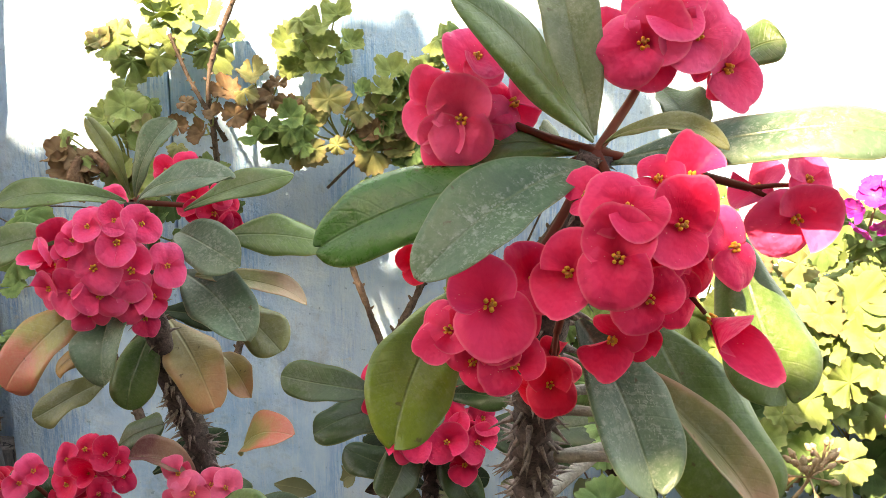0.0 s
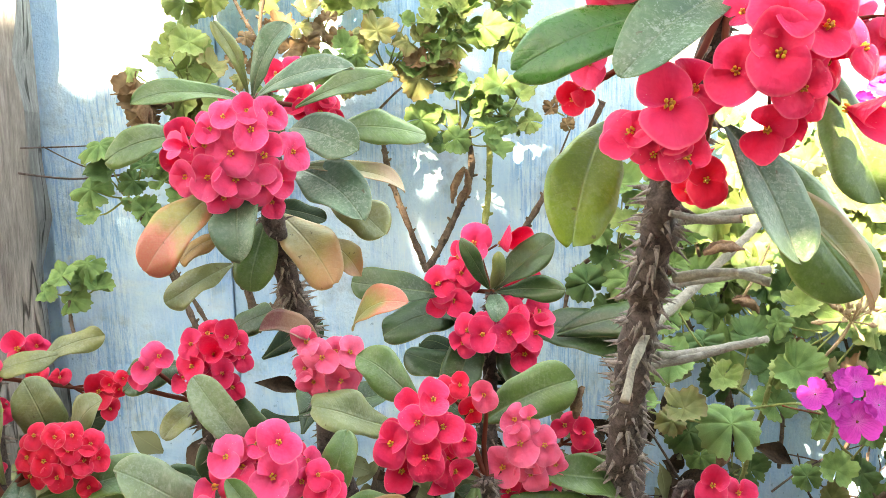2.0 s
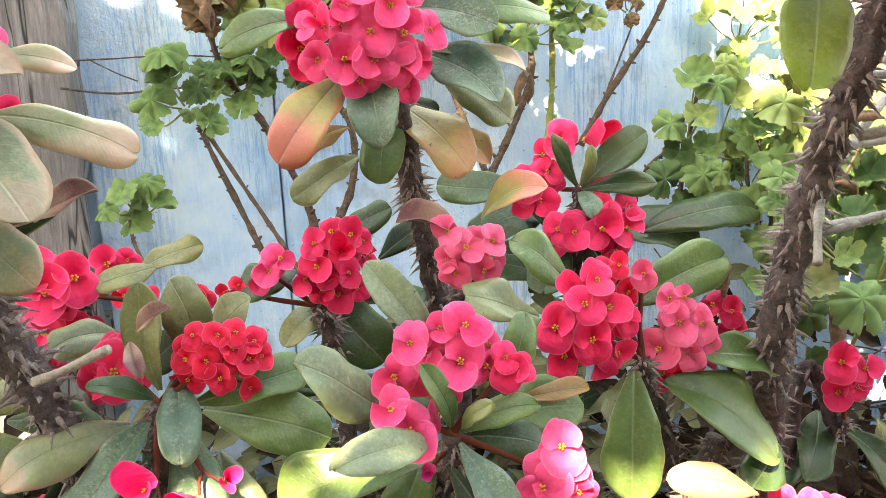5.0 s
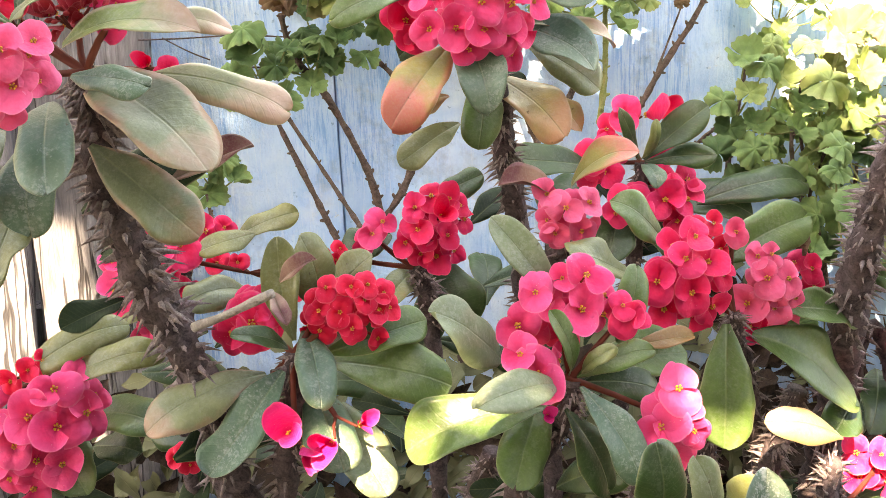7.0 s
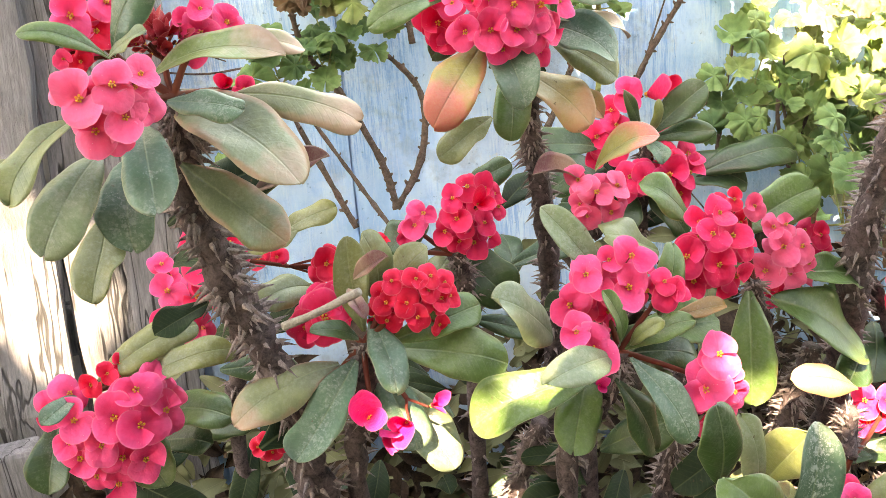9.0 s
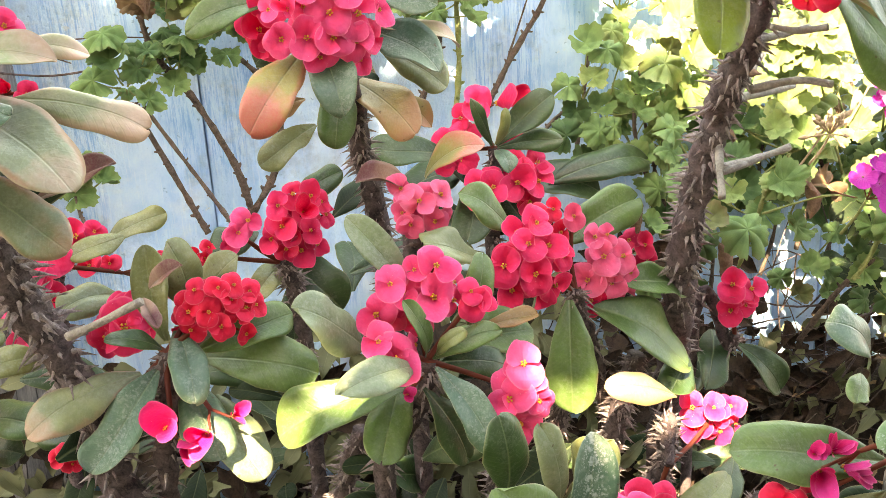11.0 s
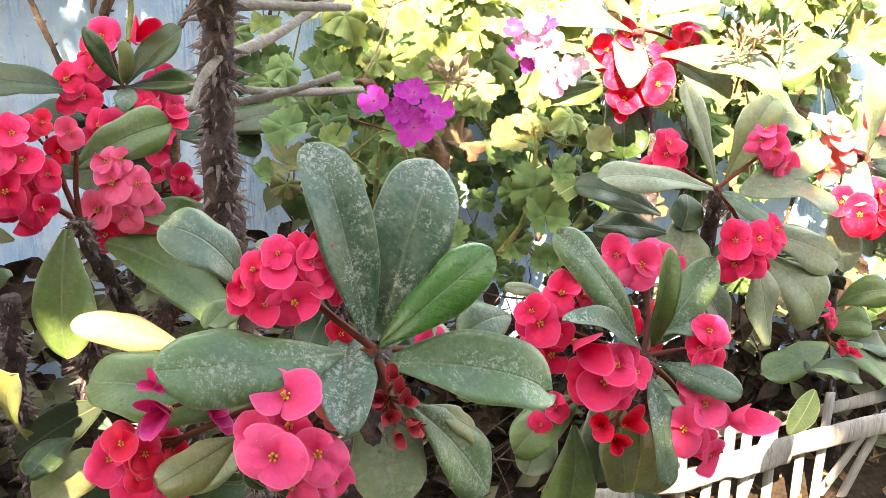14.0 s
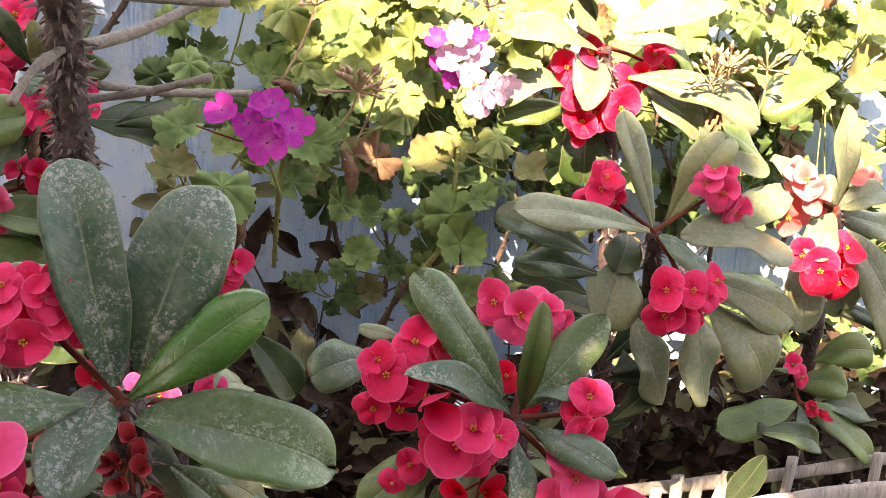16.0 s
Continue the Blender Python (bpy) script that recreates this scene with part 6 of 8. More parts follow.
p.blooms("pink", (0.069, 0.406, 0.740), [(0.065, 0.389, 0.791, 0.043), (0.053, 0.374, 0.755, 0.042), (0.082, 0.375, 0.752, 0.041), (0.043, 0.390, 0.763, 0.032), (0.098, 0.396, 0.717, 0.030), (0.066, 0.387, 0.725, 0.035)])
p.blooms("fade", (0.100, 0.422, 0.764), [(0.097, 0.411, 0.774, 0.026), (0.101, 0.411, 0.765, 0.023)])
p.blooms("scarlet", (0.122, 0.473, 0.799), [(0.120, 0.460, 0.805, 0.026)])
p.blooms("wine", (0.147, 0.412, 0.759), [(0.145, 0.404, 0.785, 0.015), (0.151, 0.396, 0.772, 0.016), (0.140, 0.396, 0.763, 0.015), (0.134, 0.398, 0.774, 0.012), (0.154, 0.398, 0.755, 0.014), (0.146, 0.400, 0.748, 0.013)])
p.blooms("magenta", (0.005, 0.484, 0.757), [(-0.010, 0.474, 0.756, 0.030), (0.000, 0.474, 0.772, 0.025), (0.015, 0.477, 0.753, 0.022), (-0.017, 0.476, 0.773, 0.018)])
p.blooms("scarlet", (-0.032, 0.494, 0.709), [(-0.046, 0.483, 0.727, 0.030), (-0.030, 0.475, 0.720, 0.030), (-0.036, 0.479, 0.700, 0.026), (-0.011, 0.485, 0.717, 0.027)])
p.blooms("crimson", (0.204, 0.484, 0.773), [(0.193, 0.472, 0.783, 0.028), (0.209, 0.472, 0.773, 0.023)])
p.skirt(11, 0.35, 0.70)
p.stem([(0.140, 0.435, 0.800), (0.142, 0.440, 0.786), (0.142, 0.460, 0.724), (0.129, 0.500, 0.605), (0.129, 0.530, -0.020)], [0.008, 0.011, 0.013, 0.014, 0.015400000000000002], 70)

p = Shrub((0.466, 0.610, 0.685), "crown-of-thorns shrub crowded with red flowers above the cane fence")
p.leaf((0.372, 0.630, 0.821), 0.046, "chalky", (0.456, 0.610, 0.707))
p.leaf((0.356, 0.565, 0.752), 0.032, "dusty", (0.464, 0.610, 0.690))
p.leaf((0.480, 0.595, 0.803), 0.025, "green", (0.475, 0.610, 0.694), fold=0.7)
p.leaf((0.557, 0.630, 0.775), 0.042, "chalky", (0.479, 0.615, 0.694))
p.leaf((0.518, 0.600, 0.709), 0.029, "blue", (0.478, 0.610, 0.695))
p.leaf((0.553, 0.560, 0.651), 0.036, "dusty", (0.485, 0.610, 0.675))
p.leaf((0.474, 0.560, 0.562), 0.034, "dusty", (0.466, 0.600, 0.670))
p.leaf((0.333, 0.630, 0.586), 0.050, "green", (0.417, 0.620, 0.629))
p.leaf((0.289, 0.670, 0.705), 0.047, "blue", (0.350, 0.640, 0.715))
p.leaf((0.328, 0.650, 0.762), 0.016, "pale", (0.368, 0.645, 0.751))
p.leaf((0.529, 0.620, 0.614), 0.032, "green", (0.482, 0.620, 0.647))
p.leaf((0.464, 0.630, 0.517), 0.052, "olive", (0.465, 0.620, 0.612))
p.leaf((0.445, 0.660, 0.516), 0.056, "pale", (0.462, 0.640, 0.612))
p.leaf((0.496, 0.630, 0.511), 0.052, "olive", (0.482, 0.630, 0.614))
p.leaf((0.369, 0.680, 0.529), 0.047, "pale", (0.409, 0.660, 0.587))
p.leaf((0.397, 0.680, 0.451), 0.064, "green", (0.415, 0.660, 0.591))
p.blooms("crimson", (0.374, 0.636, 0.719), [(0.383, 0.605, 0.713, 0.048), (0.361, 0.607, 0.702, 0.043), (0.339, 0.615, 0.700, 0.035), (0.346, 0.601, 0.737, 0.040), (0.339, 0.606, 0.749, 0.031), (0.371, 0.610, 0.762, 0.037), (0.398, 0.619, 0.753, 0.030), (0.364, 0.610, 0.723, 0.034)])
p.blooms("crimson", (0.429, 0.608, 0.665), [(0.410, 0.586, 0.674, 0.052), (0.393, 0.598, 0.673, 0.041), (0.423, 0.587, 0.688, 0.041), (0.448, 0.594, 0.675, 0.036), (0.427, 0.588, 0.661, 0.035)])
p.blooms("pink", (0.502, 0.675, 0.762), [(0.478, 0.646, 0.771, 0.044), (0.457, 0.661, 0.779, 0.037), (0.504, 0.648, 0.773, 0.034), (0.520, 0.654, 0.758, 0.030)])
p.blooms("crimson", (0.540, 0.616, 0.684), [(0.535, 0.603, 0.676, 0.039), (0.537, 0.605, 0.705, 0.039), (0.525, 0.601, 0.690, 0.030)])
p.blooms("pink", (0.538, 0.607, 0.605), [(0.502, 0.583, 0.610, 0.048), (0.522, 0.580, 0.635, 0.042), (0.549, 0.583, 0.614, 0.043), (0.541, 0.595, 0.569, 0.038), (0.515, 0.592, 0.651, 0.033)])
p.blooms("scarlet", (0.440, 0.621, 0.600), [(0.421, 0.608, 0.614, 0.033), (0.444, 0.607, 0.611, 0.032), (0.435, 0.607, 0.598, 0.027)], shut=1.0)
p.blooms("crimson", (0.376, 0.647, 0.614), [(0.378, 0.632, 0.631, 0.029), (0.363, 0.632, 0.613, 0.024)])
p.blooms("scarlet", (0.494, 0.657, 0.699), [(0.496, 0.643, 0.712, 0.030), (0.495, 0.644, 0.691, 0.028), (0.470, 0.646, 0.711, 0.027)])
p.skirt(4, 0.23, 0.58)
p.stem([(0.466, 0.610, 0.685), (0.475, 0.620, 0.659), (0.495, 0.640, 0.580), (0.521, 0.680, 0.446), (0.521, 0.710, -0.020)], [0.007, 0.009, 0.01, 0.011, 0.0121], 50)

p = Shrub((0.725, 0.900, 0.778), "large crown-of-thorns shrub with broad green leaves")
p.leaf((0.667, 0.900, 0.922), 0.045, "pale")
p.leaf((0.539, 0.880, 0.809), 0.049, "pale")
p.leaf((0.536, 0.940, 0.787), 0.054, "dark", (0.655, 0.920, 0.744))
p.leaf((0.785, 0.860, 0.732), 0.036, "blue")
p.leaf((0.918, 0.900, 0.748), 0.070, "pale", (0.761, 0.900, 0.772))
p.leaf((0.673, 0.900, 0.655), 0.071, "pale", (0.719, 0.900, 0.738))
p.leaf((0.822, 0.930, 0.891), 0.049, "yellow", (0.745, 0.910, 0.786))
p.leaf((0.817, 0.880, 0.552), 0.066, "pale", (0.784, 0.890, 0.690))
p.leaf((0.904, 0.900, 0.566), 0.085, "pale", (0.835, 0.900, 0.666))
p.leaf((0.949, 0.920, 0.651), 0.076, "pale", (0.824, 0.910, 0.694))
p.leaf((0.778, 0.920, 0.537), 0.061, "pale", (0.742, 0.910, 0.643))
p.leaf((0.695, 0.930, 0.714), 0.047, "dark", (0.724, 0.920, 0.754))
p.leaf((0.566, 0.940, 0.729), 0.046, "dark", (0.671, 0.930, 0.715))
p.blooms("crimson", (0.769, 0.870, 0.703), [(0.724, 0.847, 0.721, 0.045), (0.731, 0.855, 0.686, 0.045), (0.755, 0.841, 0.722, 0.043), (0.749, 0.844, 0.693, 0.041), (0.792, 0.857, 0.727, 0.041), (0.773, 0.844, 0.713, 0.033)])
p.blooms("crimson", (0.680, 0.957, 0.812), [(0.666, 0.935, 0.820, 0.044), (0.653, 0.939, 0.809, 0.037), (0.685, 0.939, 0.804, 0.034), (0.672, 0.940, 0.834, 0.037)])
p.blooms("pink", (0.817, 0.920, 0.825), [(0.785, 0.898, 0.839, 0.037), (0.807, 0.896, 0.827, 0.037), (0.832, 0.909, 0.801, 0.042), (0.794, 0.902, 0.852, 0.032)])
p.skirt(10, 0.33, 0.68)
p.stem([(0.725, 0.900, 0.778), (0.753, 0.950, 0.722), (0.845, 1.120, 0.526), (0.912, 1.260, 0.344), (0.912, 1.290, -0.020)], [0.008, 0.01, 0.012, 0.013, 0.0143], 70)

p = Shrub((0.764, 1.210, 0.964), "sunlit crown-of-thorns shrub with red flowers")
# Sunlight on these leaves is put into the pale leaf kind.
p.leaf((0.710, 1.210, 1.039), 0.046, "pale")
p.leaf((0.601, 1.190, 0.885), 0.053, "pale", (0.717, 1.210, 0.908))
p.leaf((0.611, 1.210, 0.854), 0.049, "green", (0.720, 1.210, 0.875))
p.leaf((0.759, 1.230, 0.752), 0.083, "dark", (0.767, 1.220, 0.883))
p.leaf((0.593, 1.190, 0.994), 0.049, "pale", (0.753, 1.210, 0.958))
p.leaf((0.701, 1.200, 1.058), 0.057, "pale", (0.763, 1.220, 0.976))
p.leaf((0.940, 1.200, 1.037), 0.064, "pale", (0.783, 1.210, 0.988))
p.leaf((0.869, 1.170, 0.973), 0.029, "blue", (0.769, 1.200, 0.968))
p.leaf((0.715, 1.150, 0.883), 0.059, "pale", (0.759, 1.190, 0.956))
p.leaf((0.994, 1.150, 0.863), 0.071, "pale", (0.803, 1.200, 0.923))
p.leaf((0.912, 1.180, 0.840), 0.060, "pale", (0.825, 1.210, 0.913))
p.leaf((1.037, 1.220, 0.871), 0.067, "green", (1.177, 1.250, 0.929))
p.leaf((0.925, 1.240, 0.923), 0.045, "green", (0.846, 1.220, 0.969))
p.blooms("scarlet", (0.773, 1.230, 0.871), [(0.784, 1.181, 0.879, 0.056), (0.728, 1.179, 0.860, 0.047), (0.802, 1.203, 0.919, 0.047), (0.716, 1.182, 0.897, 0.041), (0.728, 1.190, 0.837, 0.029), (0.754, 1.195, 0.870, 0.045)])
p.blooms("scarlet", (0.725, 1.228, 0.933), [(0.705, 1.200, 0.933, 0.046), (0.743, 1.214, 0.952, 0.047), (0.696, 1.208, 0.920, 0.036)])
p.blooms("scarlet", (0.855, 1.237, 0.938), [(0.855, 1.212, 0.938, 0.053), (0.843, 1.213, 0.956, 0.039), (0.827, 1.215, 0.926, 0.037)])
p.skirt(14, 0.51, 0.86)
p.stem([(0.764, 1.210, 0.964), (0.781, 1.220, 0.883), (0.809, 1.240, 0.750), (0.842, 1.280, 0.521), (0.902, 1.340, 0.123), (0.902, 1.370, -0.020)], [0.009, 0.011, 0.013, 0.014, 0.015, 0.0165], 100)

p = Shrub((1.002, 0.950, 0.792), "crown-of-thorns shrub with crimson flowers coloured pale for sun")
p.leaf((0.993, 0.950, 0.930), 0.037, "pale")
p.leaf((1.071, 0.950, 0.818), 0.042, "pale")
p.leaf((0.967, 0.930, 0.837), 0.033, "pale")
p.leaf((0.902, 0.960, 0.854), 0.041, "yellow", (0.974, 0.960, 0.806))
p.leaf((0.958, 0.910, 0.735), 0.045, "pale")
p.leaf((0.968, 0.930, 0.629), 0.054, "pale", (0.982, 0.940, 0.719))
p.leaf((1.120, 0.940, 0.598), 0.078, "pale", (1.027, 0.950, 0.762))
p.leaf((1.050, 0.960, 0.638), 0.072, "pale", (1.011, 0.950, 0.754))
p.leaf((0.926, 0.980, 0.792), 0.048, "pale", (0.990, 0.960, 0.767))
p.leaf((1.141, 0.960, 0.751), 0.066, "pale", (1.024, 0.950, 0.778))
p.leaf((0.886, 0.930, 0.844), 0.031, "pale", (0.798, 0.960, 0.859))
p.leaf((0.838, 0.920, 0.783), 0.051, "pale", (0.939, 0.950, 0.825))
p.leaf((0.786, 0.940, 0.899), 0.034, "pale", (0.817, 0.930, 0.785))
p.leaf((0.823, 0.950, 0.899), 0.032, "green", (0.905, 0.970, 0.846))
# Strong sun on the first and third head is in the bract colour.
p.blooms("fade", (0.952, 0.956, 0.815), [(0.936, 0.927, 0.836, 0.042), (0.953, 0.928, 0.814, 0.037), (0.930, 0.942, 0.784, 0.043), (0.925, 0.934, 0.849, 0.033)])
p.blooms("scarlet", (1.004, 0.941, 0.717), [(0.969, 0.912, 0.720, 0.054), (1.005, 0.919, 0.748, 0.043), (0.951, 0.928, 0.735, 0.040), (1.000, 0.915, 0.703, 0.041), (1.012, 0.915, 0.719, 0.037)])
p.blooms("fade", (1.048, 0.993, 0.815), [(1.028, 0.963, 0.840, 0.041), (1.060, 0.968, 0.827, 0.035), (1.005, 0.979, 0.793, 0.035)])
p.skirt(10, 0.34, 0.69)
p.stem([(1.002, 0.950, 0.792), (1.043, 1.000, 0.739), (1.146, 1.150, 0.583), (1.236, 1.280, 0.427), (1.236, 1.310, -0.020)], [0.008, 0.01, 0.012, 0.013, 0.0143], 60)

p = Shrub((1.142, 1.150, 0.415), "young crown-of-thorns plant behind the cane fence")
p.leaf((0.981, 1.120, 0.387), 0.059, "green")
p.leaf((1.274, 1.120, 0.320), 0.065, "green")
p.leaf((1.120, 1.100, 0.367), 0.025, "blue")
p.leaf((1.227, 1.150, 0.435), 0.060, "green", (1.156, 1.150, 0.421))
p.leaf((1.276, 1.170, 0.493), 0.065, "green", (1.204, 1.170, 0.455))
p.leaf((1.289, 1.160, 0.374), 0.051, "dark", (1.180, 1.150, 0.405))
p.flowers((1.126, 1.150, 0.475), 0.029, 3, "crimson", .034)
p.flowers((1.156, 1.130, 0.413), 0.016, 1, "scarlet", .024, buds=4)
p.stem([(1.142, 1.150, 0.415), (1.147, 1.150, 0.386), (1.174, 1.160, 0.275), (1.213, 1.180, 0.129), (1.213, 1.210, -0.020)], [0.005, 0.006, 0.007, 0.008, 0.0088], 40)

p = Shrub((-0.254, 0.520, 0.672), "low crown-of-thorns shrub with pink flowers and dusty leaves")
p.leaf((-0.216, 0.510, 0.824), 0.043, "dusty")
p.leaf((-0.311, 0.500, 0.799), 0.057, "green", (-0.266, 0.520, 0.697))
p.leaf((-0.175, 0.480, 0.734), 0.044, "green")
p.leaf((-0.325, 0.480, 0.718), 0.043, "green", (-0.267, 0.510, 0.683))
p.leaf((-0.283, 0.560, 0.831), 0.044, "dark", (-0.275, 0.550, 0.746))
p.leaf((-0.130, 0.640, 0.731), 0.058, "yellow", (-0.137, 0.660, 0.637))
p.leaf((-0.211, 0.640, 0.769), 0.037, "pale", (-0.182, 0.660, 0.659))
p.leaf((-0.174, 0.540, 0.636), 0.031, "yellow", (-0.108, 0.560, 0.619))
p.blooms("pink", (-0.173, 0.547, 0.676), [(-0.197, 0.526, 0.730, 0.038), (-0.172, 0.518, 0.732, 0.031), (-0.181, 0.507, 0.709, 0.033), (-0.165, 0.506, 0.701, 0.034), (-0.162, 0.508, 0.677, 0.040), (-0.184, 0.507, 0.686, 0.032), (-0.151, 0.509, 0.696, 0.024), (-0.164, 0.517, 0.651, 0.036), (-0.187, 0.517, 0.653, 0.031)])
p.flowers((-0.267, 0.540, 0.687), 0.018, 1, "scarlet", .02, buds=8)
p.skirt(11, 0.22, 0.57)
p.stem([(-0.254, 0.520, 0.672), (-0.254, 0.530, 0.655), (-0.256, 0.550, 0.578), (-0.255, 0.570, 0.501), (-0.255, 0.600, -0.020)], [0.008, 0.01, 0.011, 0.012, 0.013200000000000002], 30)

p = Shrub((-0.007, 0.740, 0.617), "low crown-of-thorns shrub with pale sunlit flowers on dry soil")
p.leaf((0.043, 0.720, 0.561), 0.041, "dark", (0.110, 0.740, 0.581))
p.leaf((0.030, 0.800, 0.675), 0.048, "dark", (0.080, 0.790, 0.701))
p.leaf((-0.088, 0.740, 0.736), 0.038, "ochre", (0.022, 0.770, 0.688))
p.leaf((-0.006, 0.710, 0.559), 0.046, "yellow", (0.084, 0.750, 0.580))
p.leaf((-0.137, 0.710, 0.570), 0.048, "yellow", (-0.057, 0.740, 0.575))
p.leaf((-0.138, 0.700, 0.602), 0.037, "dark", (-0.099, 0.720, 0.603))
p.blooms("crimson", (-0.036, 0.751, 0.539), [(-0.041, 0.701, 0.577, 0.051), (-0.063, 0.713, 0.601, 0.045), (-0.025, 0.709, 0.594, 0.036), (0.005, 0.715, 0.564, 0.031), (-0.076, 0.709, 0.551, 0.032), (-0.054, 0.705, 0.536, 0.029), (-0.026, 0.704, 0.542, 0.028), (-0.001, 0.712, 0.542, 0.025), (-0.090, 0.726, 0.529, 0.025)])
p.blooms("crimson", (0.137, 0.864, 0.589), [(0.097, 0.854, 0.617, 0.044), (0.121, 0.842, 0.617, 0.033), (0.148, 0.847, 0.610, 0.035), (0.101, 0.850, 0.589, 0.038), (0.132, 0.844, 0.581, 0.035), (0.160, 0.851, 0.581, 0.029)])
p.skirt(6, 0.17, 0.52)
p.stem([(-0.007, 0.740, 0.617), (0.018, 0.780, 0.655), (0.024, 0.800, 0.585), (0.001, 0.840, 0.459), (-0.020, 0.860, 0.332), (-0.020, 0.890, -0.020)], [0.008, 0.01, 0.011, 0.012, 0.013, 0.0143], 160)
p.skirt(6, 0.17, 0.52)
p.stem([(0.009, 0.840, 0.717), (-0.004, 0.850, 0.663), (-0.019, 0.860, 0.583), (-0.038, 0.900, 0.401), (-0.038, 0.930, -0.020)], [0.012, 0.013, 0.013, 0.014, 0.014], 200)
p.skirt(6, 0.17, 0.52)
p.stem([(-0.070, 0.860, 0.700), (-0.081, 0.880, 0.633), (-0.097, 0.920, 0.489), (-0.097, 0.950, -0.020)], [0.011, 0.012, 0.013, 0.014], 140)
p.skirt(6, 0.17, 0.52)
p.stem([(0.061, 0.660, 0.604), (0.087, 0.700, 0.483), (0.087, 0.730, -0.020)], [0.008, 0.01, 0.012], 70)
p.skirt(6, 0.17, 0.52)
p.stem([(-0.343, 0.850, 0.689), (-0.364, 0.880, 0.596), (-0.380, 0.920, 0.470), (-0.380, 0.950, -0.020)], [0.01, 0.012, 0.013, 0.014], 160)
p.skirt(6, 0.17, 0.52)
p.stem([(-0.154, 0.860, 0.732), (-0.158, 0.880, 0.616), (-0.157, 0.920, 0.451), (-0.157, 0.950, -0.020)], [0.01, 0.011, 0.012, 0.013], 160)
# Pale grey bark here stands in for sunlight on a thorny stem.
p.stem([(0.145, 0.860, 0.492), (0.105, 0.850, 0.470), (0.067, 0.860, 0.443), (0.040, 0.900, 0.384)], [0.007, 0.009, 0.011, 0.012], 90, mat=GREY_TWIG)

p = Shrub((0.224, 0.950, 0.660), "small crown-of-thorns shrub with a few scarlet flowers")
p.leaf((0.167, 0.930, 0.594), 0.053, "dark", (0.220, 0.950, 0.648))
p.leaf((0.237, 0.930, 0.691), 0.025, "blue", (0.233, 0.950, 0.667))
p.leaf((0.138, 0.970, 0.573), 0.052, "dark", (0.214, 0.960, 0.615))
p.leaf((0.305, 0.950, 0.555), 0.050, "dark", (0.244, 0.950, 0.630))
p.blooms("crimson", (0.224, 0.941, 0.718), [(0.201, 0.925, 0.745, 0.042), (0.230, 0.925, 0.734, 0.036), (0.200, 0.927, 0.709, 0.041), (0.220, 0.922, 0.714, 0.029)])
p.skirt(8, 0.21, 0.56)
p.stem([(0.224, 0.950, 0.660), (0.222, 0.960, 0.639), (0.172, 0.970, 0.689), (0.172, 1.000, -0.020)], [0.007, 0.008, 0.009, 0.0099], 40)

# ---- geraniums ----
g = Geranium((-0.441, 1.450, 0.707), "leggy geranium with woody stems climbing the blue wall")
g.stem([(-0.361, 1.440, 0.795), (-0.377, 1.450, 0.874), (-0.428, 1.460, 0.988), (-0.476, 1.470, 1.061), (-0.491, 1.460, 1.123)], 0.010, 0.006)
g.stem([(-0.361, 1.440, 0.795), (-0.306, 1.460, 0.876), (-0.301, 1.460, 0.981), (-0.363, 1.480, 1.058)], 0.009, 0.006)
g.stem([(-0.438, 1.400, 0.786), (-0.469, 1.420, 0.862), (-0.512, 1.440, 0.971), (-0.518, 1.440, 0.996)], 0.007, 0.005)
g.stem([(-0.394, 1.300, 0.794), (-0.427, 1.340, 0.853), (-0.509, 1.360, 1.003)], 0.006, 0.004)
g.stem([(-0.599, 1.300, 0.823), (-0.618, 1.340, 0.854), (-0.623, 1.360, 0.883)], 0.004, 0.003)
g.clump((-0.529, 1.360, 1.058), 0.064, 7, 0.033, "ggd")
g.clump((-0.617, 1.360, 0.909), 0.038, 5, 0.030, "gg")
g.clump((-0.448, 1.420, 1.054), 0.044, 4, 0.030, "gd")
g.clump((-0.429, 1.460, 1.080), (0.082, 0.055), 7, 0.036, "gd")
g.clump((-0.434, 1.400, 1.191), (0.096, 0.061), 10, 0.032, "yyo")
g.clump((-0.497, 1.380, 1.174), 0.031, 3, 0.030, "bb")
g.clump((-0.491, 1.380, 1.161), 0.024, 3, 0.026, "bb")

g = Geranium((-0.323, 1.450, 0.871), "tall sunlit geranium with yellow-green leaves against the wall")
g.stem([(-0.310, 1.440, 1.058), (-0.321, 1.450, 1.195), (-0.326, 1.460, 1.288), (-0.281, 1.460, 1.403)], 0.007, 0.005)
g.stem([(-0.303, 1.440, 1.196), (-0.348, 1.450, 1.274), (-0.378, 1.460, 1.342)], 0.005, 0.004)
g.clump((-0.385, 1.490, 1.341), (0.089, 0.049), 14, 0.032, "yyy")
g.clump((-0.441, 1.490, 1.230), (0.048, 0.040), 7, 0.030, "yy")
g.clump((-0.466, 1.490, 1.326), (0.032, 0.032), 5, 0.030, "yo")
g.clump((-0.249, 1.420, 1.261), (0.056, 0.032), 7, 0.026, "bbo")
g.clump((-0.328, 1.420, 1.238), (0.040, 0.040), 4, 0.022, "bb")

g = Geranium((-0.086, 1.480, 0.832), "geranium with long bare brown stems against the wall")
g.stem([(-0.088, 1.470, 0.873), (-0.111, 1.480, 0.938), (-0.140, 1.480, 1.022), (-0.151, 1.490, 1.085)], 0.008, 0.006)
g.stem([(-0.088, 1.470, 0.873), (-0.047, 1.480, 0.944), (-0.013, 1.480, 1.026), (-0.016, 1.480, 1.099)], 0.009, 0.006)
